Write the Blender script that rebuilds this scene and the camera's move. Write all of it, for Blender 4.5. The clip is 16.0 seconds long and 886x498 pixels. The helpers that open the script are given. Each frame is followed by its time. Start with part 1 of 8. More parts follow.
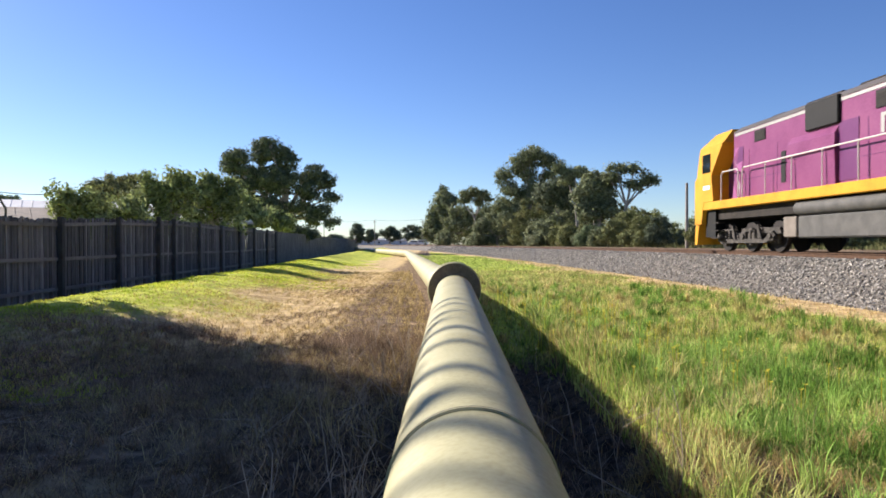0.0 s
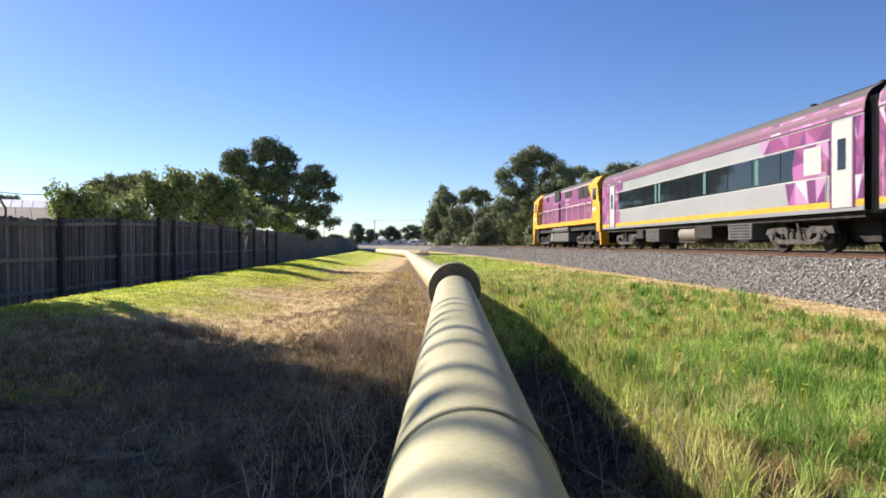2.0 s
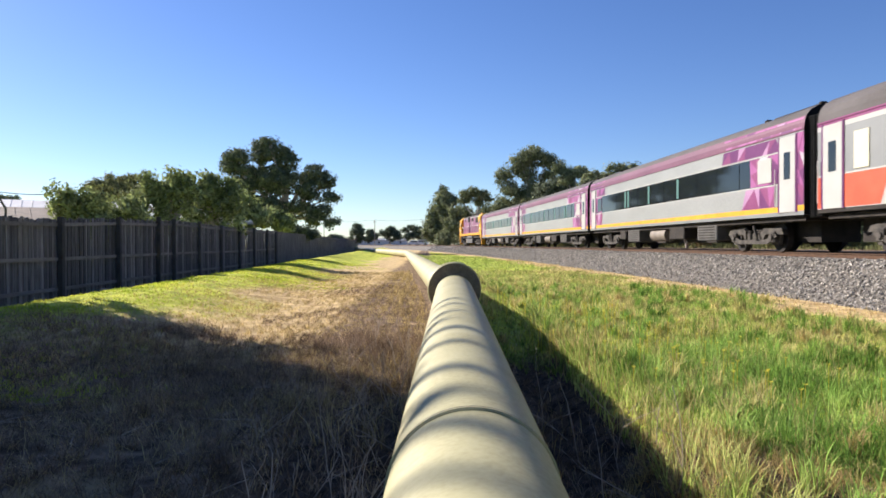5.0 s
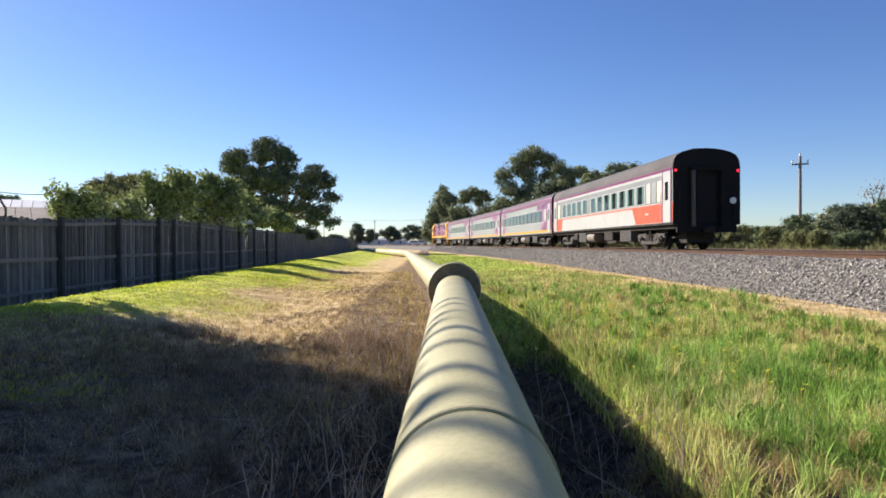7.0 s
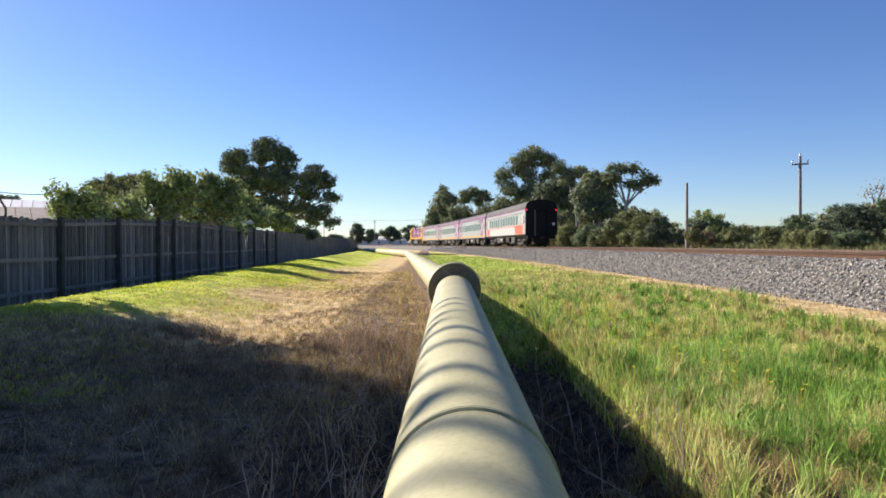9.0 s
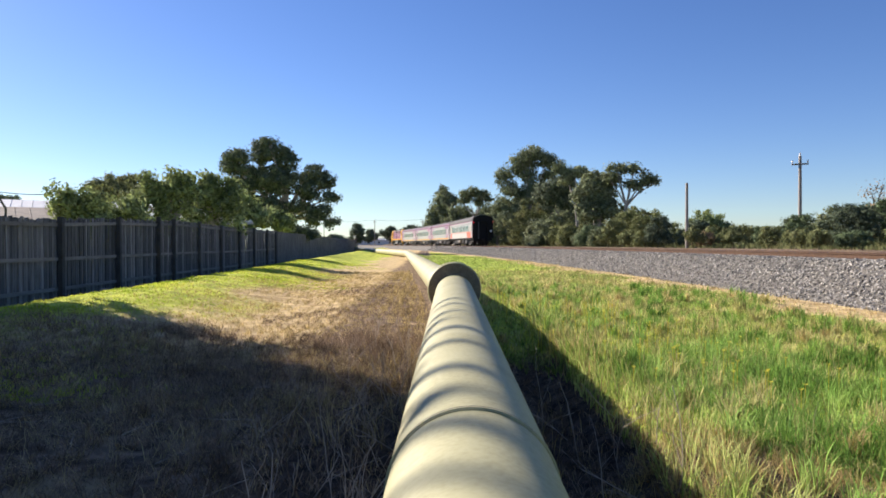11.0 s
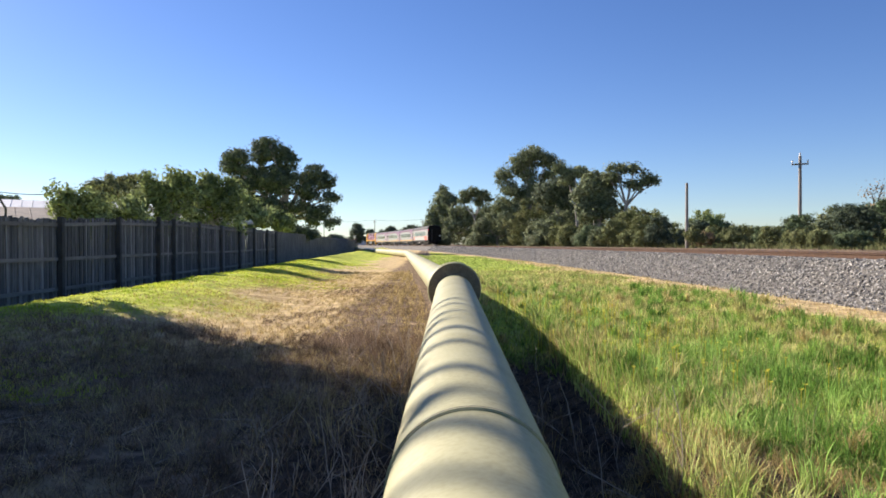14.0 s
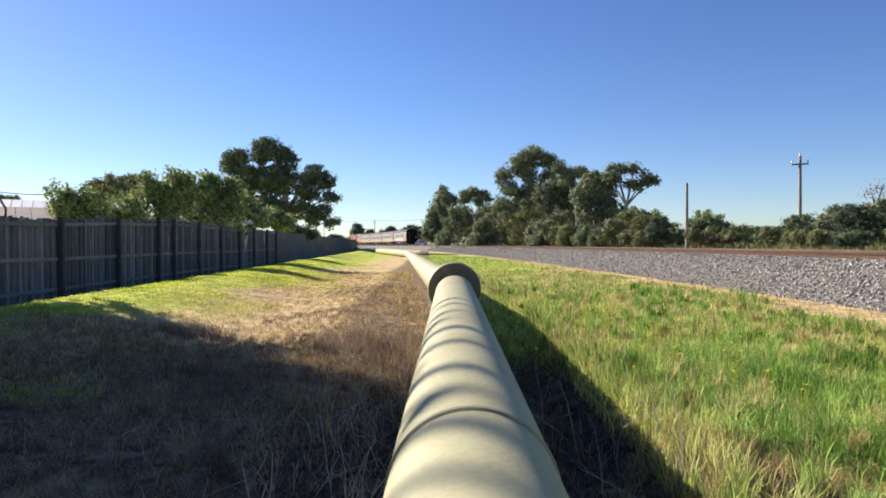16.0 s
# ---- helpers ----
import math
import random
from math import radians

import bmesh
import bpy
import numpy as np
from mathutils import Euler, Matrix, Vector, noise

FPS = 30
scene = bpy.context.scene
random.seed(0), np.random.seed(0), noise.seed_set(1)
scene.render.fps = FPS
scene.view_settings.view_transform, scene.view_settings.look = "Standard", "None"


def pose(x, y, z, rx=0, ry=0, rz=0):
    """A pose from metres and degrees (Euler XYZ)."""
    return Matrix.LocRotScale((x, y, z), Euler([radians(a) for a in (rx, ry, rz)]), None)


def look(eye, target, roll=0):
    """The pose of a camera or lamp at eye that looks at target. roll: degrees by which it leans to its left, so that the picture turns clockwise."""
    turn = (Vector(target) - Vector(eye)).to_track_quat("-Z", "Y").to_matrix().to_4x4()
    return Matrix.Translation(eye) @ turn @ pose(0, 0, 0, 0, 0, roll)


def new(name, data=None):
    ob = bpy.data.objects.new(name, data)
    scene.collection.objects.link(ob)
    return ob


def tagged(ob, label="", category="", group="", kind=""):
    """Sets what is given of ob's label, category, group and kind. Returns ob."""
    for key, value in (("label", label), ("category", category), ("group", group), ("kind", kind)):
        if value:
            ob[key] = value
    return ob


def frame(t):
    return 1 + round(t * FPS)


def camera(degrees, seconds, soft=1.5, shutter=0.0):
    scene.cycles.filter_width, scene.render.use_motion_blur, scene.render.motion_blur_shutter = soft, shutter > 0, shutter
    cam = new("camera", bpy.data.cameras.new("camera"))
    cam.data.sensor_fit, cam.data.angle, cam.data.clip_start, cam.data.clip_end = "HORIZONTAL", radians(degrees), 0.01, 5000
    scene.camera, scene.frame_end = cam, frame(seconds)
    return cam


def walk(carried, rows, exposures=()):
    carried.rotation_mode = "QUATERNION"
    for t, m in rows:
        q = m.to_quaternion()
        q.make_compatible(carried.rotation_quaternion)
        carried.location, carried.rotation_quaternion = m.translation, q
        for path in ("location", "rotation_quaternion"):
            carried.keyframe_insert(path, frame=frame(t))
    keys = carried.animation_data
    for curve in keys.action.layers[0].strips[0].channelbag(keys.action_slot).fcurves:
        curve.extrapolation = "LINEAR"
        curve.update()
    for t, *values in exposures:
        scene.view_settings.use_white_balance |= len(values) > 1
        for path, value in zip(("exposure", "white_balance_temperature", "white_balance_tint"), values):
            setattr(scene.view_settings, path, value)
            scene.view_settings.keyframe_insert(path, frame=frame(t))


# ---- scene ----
cam = camera(65.5, 16.0, soft=1.7, shutter=0.12)
EYE = (0.0, 0.0, 1.2)
AIM = look(EYE, (math.sin(radians(1.3)), math.cos(radians(1.3)), 1.2 - math.tan(radians(0.4))), -0.15)
walk(cam, [(0.0, AIM), (16.0, AIM)], exposures=[(0.0, 1.19, 6050, 16), (3.0, 1.24, 6050, 16), (4.2, 1.23, 6050, 16), (6.4, 1.16, 6050, 16), (16.0, 1.17, 6050, 16)])

# ---- light: low sun ahead and to the side of the pipe ----
SUN_AZ, SUN_EL = radians(52), radians(27)      # azimuth counted from +y towards -x
world = bpy.data.worlds.new("world")
scene.world = world
world.use_nodes = True
wn = world.node_tree.nodes
sky = wn.new("ShaderNodeTexSky")
sky.sky_type = "NISHITA"
sky.sun_disc = False
sky.sun_elevation, sky.sun_rotation = SUN_EL, -SUN_AZ
sky.altitude, sky.air_density, sky.dust_density, sky.ozone_density = 700.0, 1.0, 0.26, 3.7
wn["Background"].inputs["Strength"].default_value = 0.0585
tone = wn.new("ShaderNodeHueSaturation")
tone.inputs["Hue"].default_value, tone.inputs["Saturation"].default_value = 0.51, 1.12
world.node_tree.links.new(sky.outputs[0], tone.inputs["Color"])
world.node_tree.links.new(tone.outputs[0], wn["Background"].inputs[0])
sun = new("sun", bpy.data.lights.new("sun", "SUN"))
sun.data.energy, sun.data.angle, sun.data.color = 5.0, radians(0.55), (1.0, 0.90, 0.74)
SUN_DIR = Vector((-math.sin(SUN_AZ) * math.cos(SUN_EL), math.cos(SUN_AZ) * math.cos(SUN_EL), math.sin(SUN_EL)))
sun.matrix_world = look(SUN_DIR * 50, (0, 0, 0))


# ---- materials ----
def material(name, colors, scale=6.0, rough=0.7, metal=0.0, bump=0.2, fine=60.0, spread=(0.35, 0.65), vary=0.0, island=0.0,
             spec=0.5, stretch=(1, 1, 1), through_light=0.0):
    """A worn surface: colours blended by two scales of noise, with bump, varied from piece to piece."""
    m = bpy.data.materials.new(name)
    m.use_nodes = True
    n, l = m.node_tree.nodes, m.node_tree.links
    b = n["Principled BSDF"]
    co = n.new("ShaderNodeTexCoord")
    mp = n.new("ShaderNodeMapping")
    mp.inputs["Scale"].default_value = stretch
    l.new(co.outputs["Object"], mp.inputs[0])
    if vary:
        own = n.new("ShaderNodeObjectInfo")
        shift = n.new("ShaderNodeVectorMath")
        shift.operation = "SCALE"
        shift.inputs[0].default_value = (31.0, 47.0, 23.0)
        l.new(own.outputs["Random"], shift.inputs["Scale"])
        l.new(shift.outputs[0], mp.inputs["Location"])
    big, small = n.new("ShaderNodeTexNoise"), n.new("ShaderNodeTexNoise")
    big.inputs["Scale"].default_value, small.inputs["Scale"].default_value = scale, fine
    big.inputs["Detail"].default_value, small.inputs["Detail"].default_value = 6, 4
    for t in (big, small):
        l.new(mp.outputs[0], t.inputs["Vector"])
    mix = n.new("ShaderNodeMath")
    mix.operation = "MULTIPLY_ADD"
    mix.inputs[1].default_value = 0.45
    l.new(small.outputs["Fac"], mix.inputs[0])
    half = n.new("ShaderNodeMath")
    half.operation = "MULTIPLY"
    half.inputs[1].default_value = 0.55
    l.new(big.outputs["Fac"], half.inputs[0])
    l.new(half.outputs[0], mix.inputs[2])
    ramp = n.new("ShaderNodeValToRGB")
    e = ramp.color_ramp.elements
    e[0].position, e[1].position = spread
    for i in range(1, len(colors) - 1):
        e.new(spread[0] + (spread[1] - spread[0]) * i / (len(colors) - 1))
    for i, c in enumerate(colors):
        e[i].color = (*c, 1)
    l.new(mix.outputs[0], ramp.inputs[0])
    out = ramp.outputs[0]
    for amount, source in ((vary, "obj"), (island, "geo")):
        if amount:
            node = n.new("ShaderNodeObjectInfo") if source == "obj" else n.new("ShaderNodeNewGeometry")
            rnd = node.outputs["Random"] if source == "obj" else node.outputs["Random Per Island"]
            rng = n.new("ShaderNodeMapRange")
            rng.inputs["To Min"].default_value, rng.inputs["To Max"].default_value = 1 - amount, 1 + amount
            l.new(rnd, rng.inputs[0])
            hsv = n.new("ShaderNodeHueSaturation")
            l.new(rng.outputs[0], hsv.inputs["Value"])
            l.new(out, hsv.inputs["Color"])
            out = hsv.outputs[0]
    l.new(out, b.inputs["Base Color"])
    b.inputs["Roughness"].default_value, b.inputs["Metallic"].default_value = rough, metal
    b.inputs["Specular IOR Level"].default_value = spec
    if bump:
        bp = n.new("ShaderNodeBump")
        bp.inputs["Strength"].default_value, bp.inputs["Distance"].default_value = bump, 0.02
        l.new(mix.outputs[0], bp.inputs["Height"])
        l.new(bp.outputs[0], b.inputs["Normal"])
    if through_light:
        tr = n.new("ShaderNodeBsdfTranslucent")
        l.new(out, tr.inputs[0])
        sh = n.new("ShaderNodeMixShader")
        sh.inputs[0].default_value = through_light
        l.new(b.outputs[0], sh.inputs[1])
        l.new(tr.outputs[0], sh.inputs[2])
        l.new(sh.outputs[0], n["Material Output"].inputs[0])
    return m


def glass(name, tint, rough=0.05):
    m = bpy.data.materials.new(name)
    m.use_nodes = True
    b = m.node_tree.nodes["Principled BSDF"]
    b.inputs["Base Color"].default_value = (*tint, 1)
    b.inputs["Roughness"].default_value = rough
    b.inputs["Specular IOR Level"].default_value = 0.4
    return m


def glow(name, color, strength):
    m = bpy.data.materials.new(name)
    m.use_nodes = True
    b = m.node_tree.nodes["Principled BSDF"]
    b.inputs["Base Color"].default_value = (*color, 1)
    b.inputs["Emission Color"].default_value = (*color, 1)
    b.inputs["Emission Strength"].default_value = strength
    return m


M = {}
M["pipe"] = material("pipe_paint", [(0.25, 0.23, 0.112), (0.33, 0.305, 0.16), (0.385, 0.36, 0.2)], 2.0, 0.55, bump=0.12, fine=45, spread=(0.3, 0.6), spec=0.3)
M["pipe_dirt"] = material("pipe_joint_dirt", [(0.10, 0.09, 0.06), (0.22, 0.20, 0.14)], 8, 0.9)
M["flange"] = material("flange_paint", [(0.085, 0.068, 0.042), (0.15, 0.12, 0.075), (0.25, 0.205, 0.125)], 5, 0.75, bump=0.4)
M["ballast"] = material("ballast_stone", [(0.11, 0.103, 0.092), (0.26, 0.242, 0.212), (0.47, 0.435, 0.375)], 9, 0.9, bump=0.8, fine=40, island=0.65)
# darker copy of the ballast, with the stones' self-shadow in its colour
M["ballast_bed"] = material("self_shaded_ballast", [(0.03, 0.027, 0.022), (0.085, 0.076, 0.063), (0.17, 0.153, 0.128)], 14, 0.95, bump=1.0, fine=30, spread=(0.3, 0.62))
M["rail"] = material("rusty_rail", [(0.05, 0.028, 0.016), (0.11, 0.06, 0.034)], 10, 0.8, bump=0.3, spec=0.2)
M["rail_top"] = material("polished_rail", [(0.45, 0.44, 0.43), (0.58, 0.57, 0.56)], 10, 0.25, metal=1.0, bump=0.05)
M["sleeper"] = material("weathered_sleeper", [(0.10, 0.08, 0.065), (0.2, 0.17, 0.14)], 6, 0.9, bump=0.6, vary=0.2)
M["fence"] = material("weathered_paling", [(0.05, 0.047, 0.045), (0.125, 0.118, 0.113), (0.25, 0.237, 0.225)], 3, 0.9, bump=0.5, fine=30, vary=0.5, stretch=(3, 3, 0.25))
M["fence_rail"] = material("weathered_fence_rail", [(0.13, 0.12, 0.11), (0.24, 0.22, 0.2)], 4, 0.9, bump=0.4, vary=0.2, stretch=(3, 0.5, 3))
M["fence_post"] = material("dark_fence_post", [(0.035, 0.032, 0.03), (0.085, 0.078, 0.07)], 4, 0.9, bump=0.5, vary=0.2)
M["bark"] = material("gum_bark", [(0.16, 0.13, 0.10), (0.36, 0.31, 0.26), (0.5, 0.46, 0.4)], 2.5, 0.85, bump=0.5, fine=14, stretch=(1, 1, 0.4))
M["wood_dark"] = material("dark_twigs", [(0.04, 0.035, 0.028), (0.09, 0.075, 0.06)], 4, 0.9, bump=0.2)
M["leaf_gum"] = material("gum_leaves", [(0.095, 0.115, 0.06), (0.185, 0.21, 0.108), (0.30, 0.31, 0.17)], 0.5, 0.8, bump=0, fine=3, island=0.45, through_light=0.25, spec=0.15)
M["leaf_dark"] = material("dark_leaves", [(0.06, 0.08, 0.048), (0.115, 0.142, 0.085), (0.19, 0.21, 0.13)], 0.5, 0.8, bump=0, fine=3, island=0.45, through_light=0.22, spec=0.15)
M["leaf_green"] = material("orchard_leaves", [(0.12, 0.16, 0.055), (0.235, 0.28, 0.105), (0.40, 0.43, 0.18)], 0.9, 0.8, bump=0, fine=4, island=0.5, through_light=0.35, spec=0.2)
M["leaf_scrub"] = material("scrub_leaves", [(0.102, 0.121, 0.046), (0.191, 0.204, 0.082), (0.272, 0.252, 0.112)], 0.4, 0.8, bump=0, fine=3, island=0.35, through_light=0.2, spec=0.12)
M["leaf_bluegreen"] = material("saltbush_leaves", [(0.103, 0.141, 0.068), (0.176, 0.216, 0.104)], 0.5, 0.8, bump=0, fine=3, island=0.3, through_light=0.2, spec=0.12)
M["leaf_tan"] = material("dry_bush", [(0.22, 0.15, 0.075), (0.34, 0.24, 0.13)], 1, 0.8, bump=0, island=0.3, through_light=0.2, spec=0.12)
M["blade_green"] = material("green_grass_blades", [(0.19, 0.265, 0.05), (0.33, 0.42, 0.095), (0.54, 0.57, 0.19)], 0.9, 0.8, bump=0, fine=4, island=0.5, through_light=0.4, spec=0.15, spread=(0.41, 0.59))
M["blade_olive"] = material("olive_grass_blades", [(0.27, 0.27, 0.08), (0.44, 0.405, 0.15), (0.66, 0.55, 0.25)], 0.9, 0.8, bump=0, fine=4, island=0.5, through_light=0.4, spec=0.15, spread=(0.41, 0.59))
M["blade_lush"] = material("lush_grass_blades", [(0.12, 0.22, 0.035), (0.225, 0.37, 0.07), (0.37, 0.49, 0.125)], 0.9, 0.8, bump=0, fine=4, island=0.5, through_light=0.4, spec=0.15, spread=(0.41, 0.59))
M["lawn"] = material("lawn_blades", [(0.30, 0.38, 0.032), (0.50, 0.55, 0.06), (0.70, 0.68, 0.12)], 0.8, 0.8, bump=0, fine=4, island=0.35, through_light=0.4, spec=0.12, spread=(0.41, 0.59))
M["straw"] = material("dry_straw", [(0.279, 0.2, 0.079), (0.506, 0.386, 0.159), (0.71, 0.571, 0.256)], 1.5, 0.8, bump=0, fine=6, island=0.45, through_light=0.25, spec=0.12)
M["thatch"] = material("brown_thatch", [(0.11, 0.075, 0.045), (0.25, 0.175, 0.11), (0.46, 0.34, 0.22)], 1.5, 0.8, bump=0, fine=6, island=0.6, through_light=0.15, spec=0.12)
M["flower"] = material("yellow_petals", [(0.60, 0.50, 0.03), (0.75, 0.65, 0.06)], 2, 0.6, bump=0, through_light=0.3)
M["dead_stalk"] = material("bleached_dead_stalk", [(0.30, 0.24, 0.175), (0.52, 0.44, 0.34)], 6, 0.85, bump=0, spec=0.12)
M["pole"] = material("pole_timber", [(0.20, 0.17, 0.14), (0.34, 0.30, 0.26)], 4, 0.9, bump=0.4, stretch=(3, 3, 0.3))
M["van_paint"] = material("white_car_paint", [(0.7, 0.7, 0.7), (0.8, 0.8, 0.8)], 2, 0.3, bump=0)
M["wire"] = material("dark_wire", [(0.03, 0.03, 0.03), (0.06, 0.06, 0.06)], 4, 0.6, bump=0)
M["steel"] = material("galvanised_steel", [(0.28, 0.28, 0.28), (0.42, 0.42, 0.42)], 8, 0.5, metal=0.6, bump=0.1)
M["white_paint"] = material("white_wall_paint", [(0.62, 0.61, 0.58), (0.78, 0.77, 0.74)], 3, 0.6, bump=0.05)
M["roof_sheet"] = material("roof_sheet", [(0.19, 0.155, 0.12), (0.29, 0.24, 0.19)], 2, 0.8, bump=0.2, spec=0.2)
# train paints
M["purple"] = material("purple_paint", [(0.15, 0.032, 0.097), (0.193, 0.049, 0.126), (0.215, 0.064, 0.141)], 1.2, 0.35, bump=0.02, fine=20, spec=0.2)
M["mauve"] = material("dusty_mauve_paint", [(0.105, 0.036, 0.066), (0.15, 0.058, 0.095)], 1.2, 0.5, bump=0.02, fine=20, spec=0.2, stretch=(1, 0.4, 1))
M["purple_dark"] = material("deep_purple_paint", [(0.098, 0.022, 0.087), (0.135, 0.038, 0.118)], 1.2, 0.35, bump=0.02, spec=0.2)
M["purple_light"] = material("lilac_paint", [(0.306, 0.159, 0.281), (0.367, 0.22, 0.337)], 1.2, 0.35, bump=0.02, spec=0.2)
M["pink"] = material("magenta_paint", [(0.256, 0.068, 0.196), (0.307, 0.109, 0.239)], 1.2, 0.35, bump=0.02, spec=0.2)
M["facet_white"] = material("white_facet_paint", [(0.358, 0.326, 0.358), (0.422, 0.401, 0.422)], 1.2, 0.35, bump=0.02, spec=0.2)
M["yellow"] = material("yellow_paint", [(0.441, 0.202, 0.006), (0.546, 0.267, 0.01), (0.588, 0.301, 0.014)], 1.5, 0.65, bump=0.03, fine=25, spec=0.2)
M["silver"] = material("silver_grey_paint", [(0.207, 0.212, 0.202), (0.259, 0.264, 0.254)], 1.0, 0.38, bump=0.03, fine=18, stretch=(1, 0.4, 1))
M["grey_band"] = material("mid_grey_paint", [(0.138, 0.144, 0.144), (0.186, 0.192, 0.186)], 1.0, 0.45, bump=0.03)
M["roof_grey"] = material("sooty_roof", [(0.066, 0.059, 0.059), (0.112, 0.102, 0.102)], 1.5, 0.8, bump=0.1, stretch=(1, 0.3, 1), spec=0.2)
M["car_white"] = material("white_body_paint", [(0.331, 0.326, 0.301), (0.402, 0.396, 0.376)], 1.4, 0.4, bump=0.02, spec=0.2)
M["cream"] = material("cream_panel", [(0.432, 0.403, 0.288), (0.504, 0.475, 0.36)], 2, 0.5, bump=0.02)
M["red"] = material("orange_red_paint", [(0.446, 0.065, 0.032), (0.533, 0.101, 0.05)], 1.4, 0.4, bump=0.02, spec=0.2)
M["black"] = material("black_paint", [(0.003, 0.003, 0.003), (0.007, 0.007, 0.007)], 2, 0.65, bump=0.1, spec=0.2)
M["rubber"] = material("black_rubber", [(0.006, 0.006, 0.006), (0.016, 0.016, 0.016)], 5, 0.85, bump=0.2, spec=0.2)
M["under"] = material("dirty_underframe", [(0.01, 0.008, 0.007), (0.024, 0.02, 0.017), (0.042, 0.034, 0.027)], 3, 0.8, bump=0.4, spec=0.2)
M["bogie"] = material("dusty_bogie_steel", [(0.022, 0.02, 0.018), (0.055, 0.049, 0.042), (0.10, 0.088, 0.074)], 4, 0.75, bump=0.4, spec=0.2)
M["wheel"] = material("wheel_steel", [(0.018, 0.015, 0.013), (0.039, 0.033, 0.03)], 5, 0.6, metal=0.3, bump=0.2, spec=0.2)
M["tank"] = material("dusty_tank", [(0.104, 0.085, 0.065), (0.195, 0.163, 0.13)], 3, 0.7, bump=0.2)
M["box_grey"] = material("grey_equipment", [(0.06, 0.059, 0.056), (0.11, 0.106, 0.098)], 3, 0.7, bump=0.2, spec=0.2)
M["window"] = glass("tinted_window", (0.012, 0.016, 0.018))
M["curtain"] = material("teal_curtain", [(0.015, 0.08, 0.07), (0.03, 0.14, 0.12)], 6, 0.7, bump=0.1, stretch=(1, 6, 1))
M["handrail"] = material("cream_handrail", [(0.465, 0.42, 0.375), (0.555, 0.525, 0.48)], 3, 0.5, bump=0)
M["tail_lamp"] = glow("red_tail_lamp", (0.8, 0.02, 0.04), 1.0)
M["sign_white"] = material("white_disc_paint", [(0.6, 0.6, 0.6), (0.75, 0.75, 0.75)], 4, 0.5, bump=0)


# ---- building helpers ----
def mesh_of(name, bm, mat, smooth=False):
    me = bpy.data.meshes.new(name)
    bm.to_mesh(me)
    bm.free()
    for one in (mat if isinstance(mat, (list, tuple)) else [mat]):
        me.materials.append(M[one])
    if smooth:
        me.polygons.foreach_set("use_smooth", [True] * len(me.polygons))
    return me


def part(name, bm, mat, parent=None, label="", smooth=False):
    """One bmesh as one mesh object under a thing or part."""
    ob = new(name, mesh_of(name, bm, mat, smooth))
    if parent is not None:
        ob.parent = parent
    if label:
        tagged(ob, label)
    return ob


def thing(name, m, label, category, group="", kind=""):
    ob = new(name)
    ob.empty_display_size = 0.3
    ob.matrix_world = m
    return tagged(ob, label, category, group, kind)


def box(bm, x0, x1, y0, y1, z0, z1, bevel=0.0, mi=0):
    vs = [bm.verts.new((x, y, z)) for z in (z0, z1) for y in (y0, y1) for x in (x0, x1)]
    fs = [bm.faces.new([vs[i] for i in q]) for q in ((0, 2, 3, 1), (4, 5, 7, 6), (0, 1, 5, 4), (2, 6, 7, 3), (0, 4, 6, 2), (1, 3, 7, 5))]
    for f in fs:
        f.material_index = mi
    if bevel:
        es = list({e for f in fs for e in f.edges})
        bmesh.ops.bevel(bm, geom=es, offset=bevel, segments=1, affect="EDGES")
    return bm


def B():
    return bmesh.new()


def rod(bm, a, b, r0, r1=None, n=8, caps=True):
    """A round bar from a to b."""
    a, b = Vector(a), Vector(b)
    r1 = r0 if r1 is None else r1
    q = (b - a).to_track_quat("Z", "Y").to_matrix()
    turns = [(math.cos(2 * math.pi * i / n), math.sin(2 * math.pi * i / n)) for i in range(n)]

    def loop(c, r):
        return [bm.verts.new(c + q @ Vector((u * r, v * r, 0))) for u, v in turns]

    r_a, r_b = loop(a, r0), loop(b, r1)
    for i in range(n):
        f = bm.faces.new((r_a[i], r_a[(i + 1) % n], r_b[(i + 1) % n], r_b[i]))
        f.smooth = n > 6
    if caps:
        bm.faces.new(loop(a, r0)[::-1])
        bm.faces.new(loop(b, r1))
    return bm


def bent_rod(bm, pts, r, n=6):
    for a, b in zip(pts[:-1], pts[1:]):
        rod(bm, a, b, r, n=n)
    return bm


def prism(bm, outline, y0, y1, mi=0):
    """An outline of (x, z) drawn out along y, closed at both ends."""
    a = [bm.verts.new((x, y0, z)) for x, z in outline]
    b = [bm.verts.new((x, y1, z)) for x, z in outline]
    n = len(outline)
    for i in range(n):
        bm.faces.new((a[i], a[(i + 1) % n], b[(i + 1) % n], b[i]))
    bm.faces.new(a[::-1])
    bm.faces.new(b)
    for f in bm.faces:
        f.material_index = mi
    bmesh.ops.recalc_face_normals(bm, faces=bm.faces)
    return bm


def side_prism(bm, outline, x0, x1):
    """An outline of (y, z) drawn out along x."""
    a = [bm.verts.new((x0, y, z)) for y, z in outline]
    b = [bm.verts.new((x1, y, z)) for y, z in outline]
    n = len(outline)
    for i in range(n):
        bm.faces.new((a[i], a[(i + 1) % n], b[(i + 1) % n], b[i]))
    bm.faces.new(a[::-1])
    bm.faces.new(b)
    bmesh.ops.recalc_face_normals(bm, faces=bm.faces)
    return bm


def cloud_mesh(name, verts, faces, mats, index=None):
    me = bpy.data.meshes.new(name)
    me.from_pydata(verts.tolist() if hasattr(verts, "tolist") else verts, [], faces.tolist() if hasattr(faces, "tolist") else faces)
    for one in mats:
        me.materials.append(M[one])
    if index is not None:
        me.polygons.foreach_set("material_index", index)
    me.update()
    return me


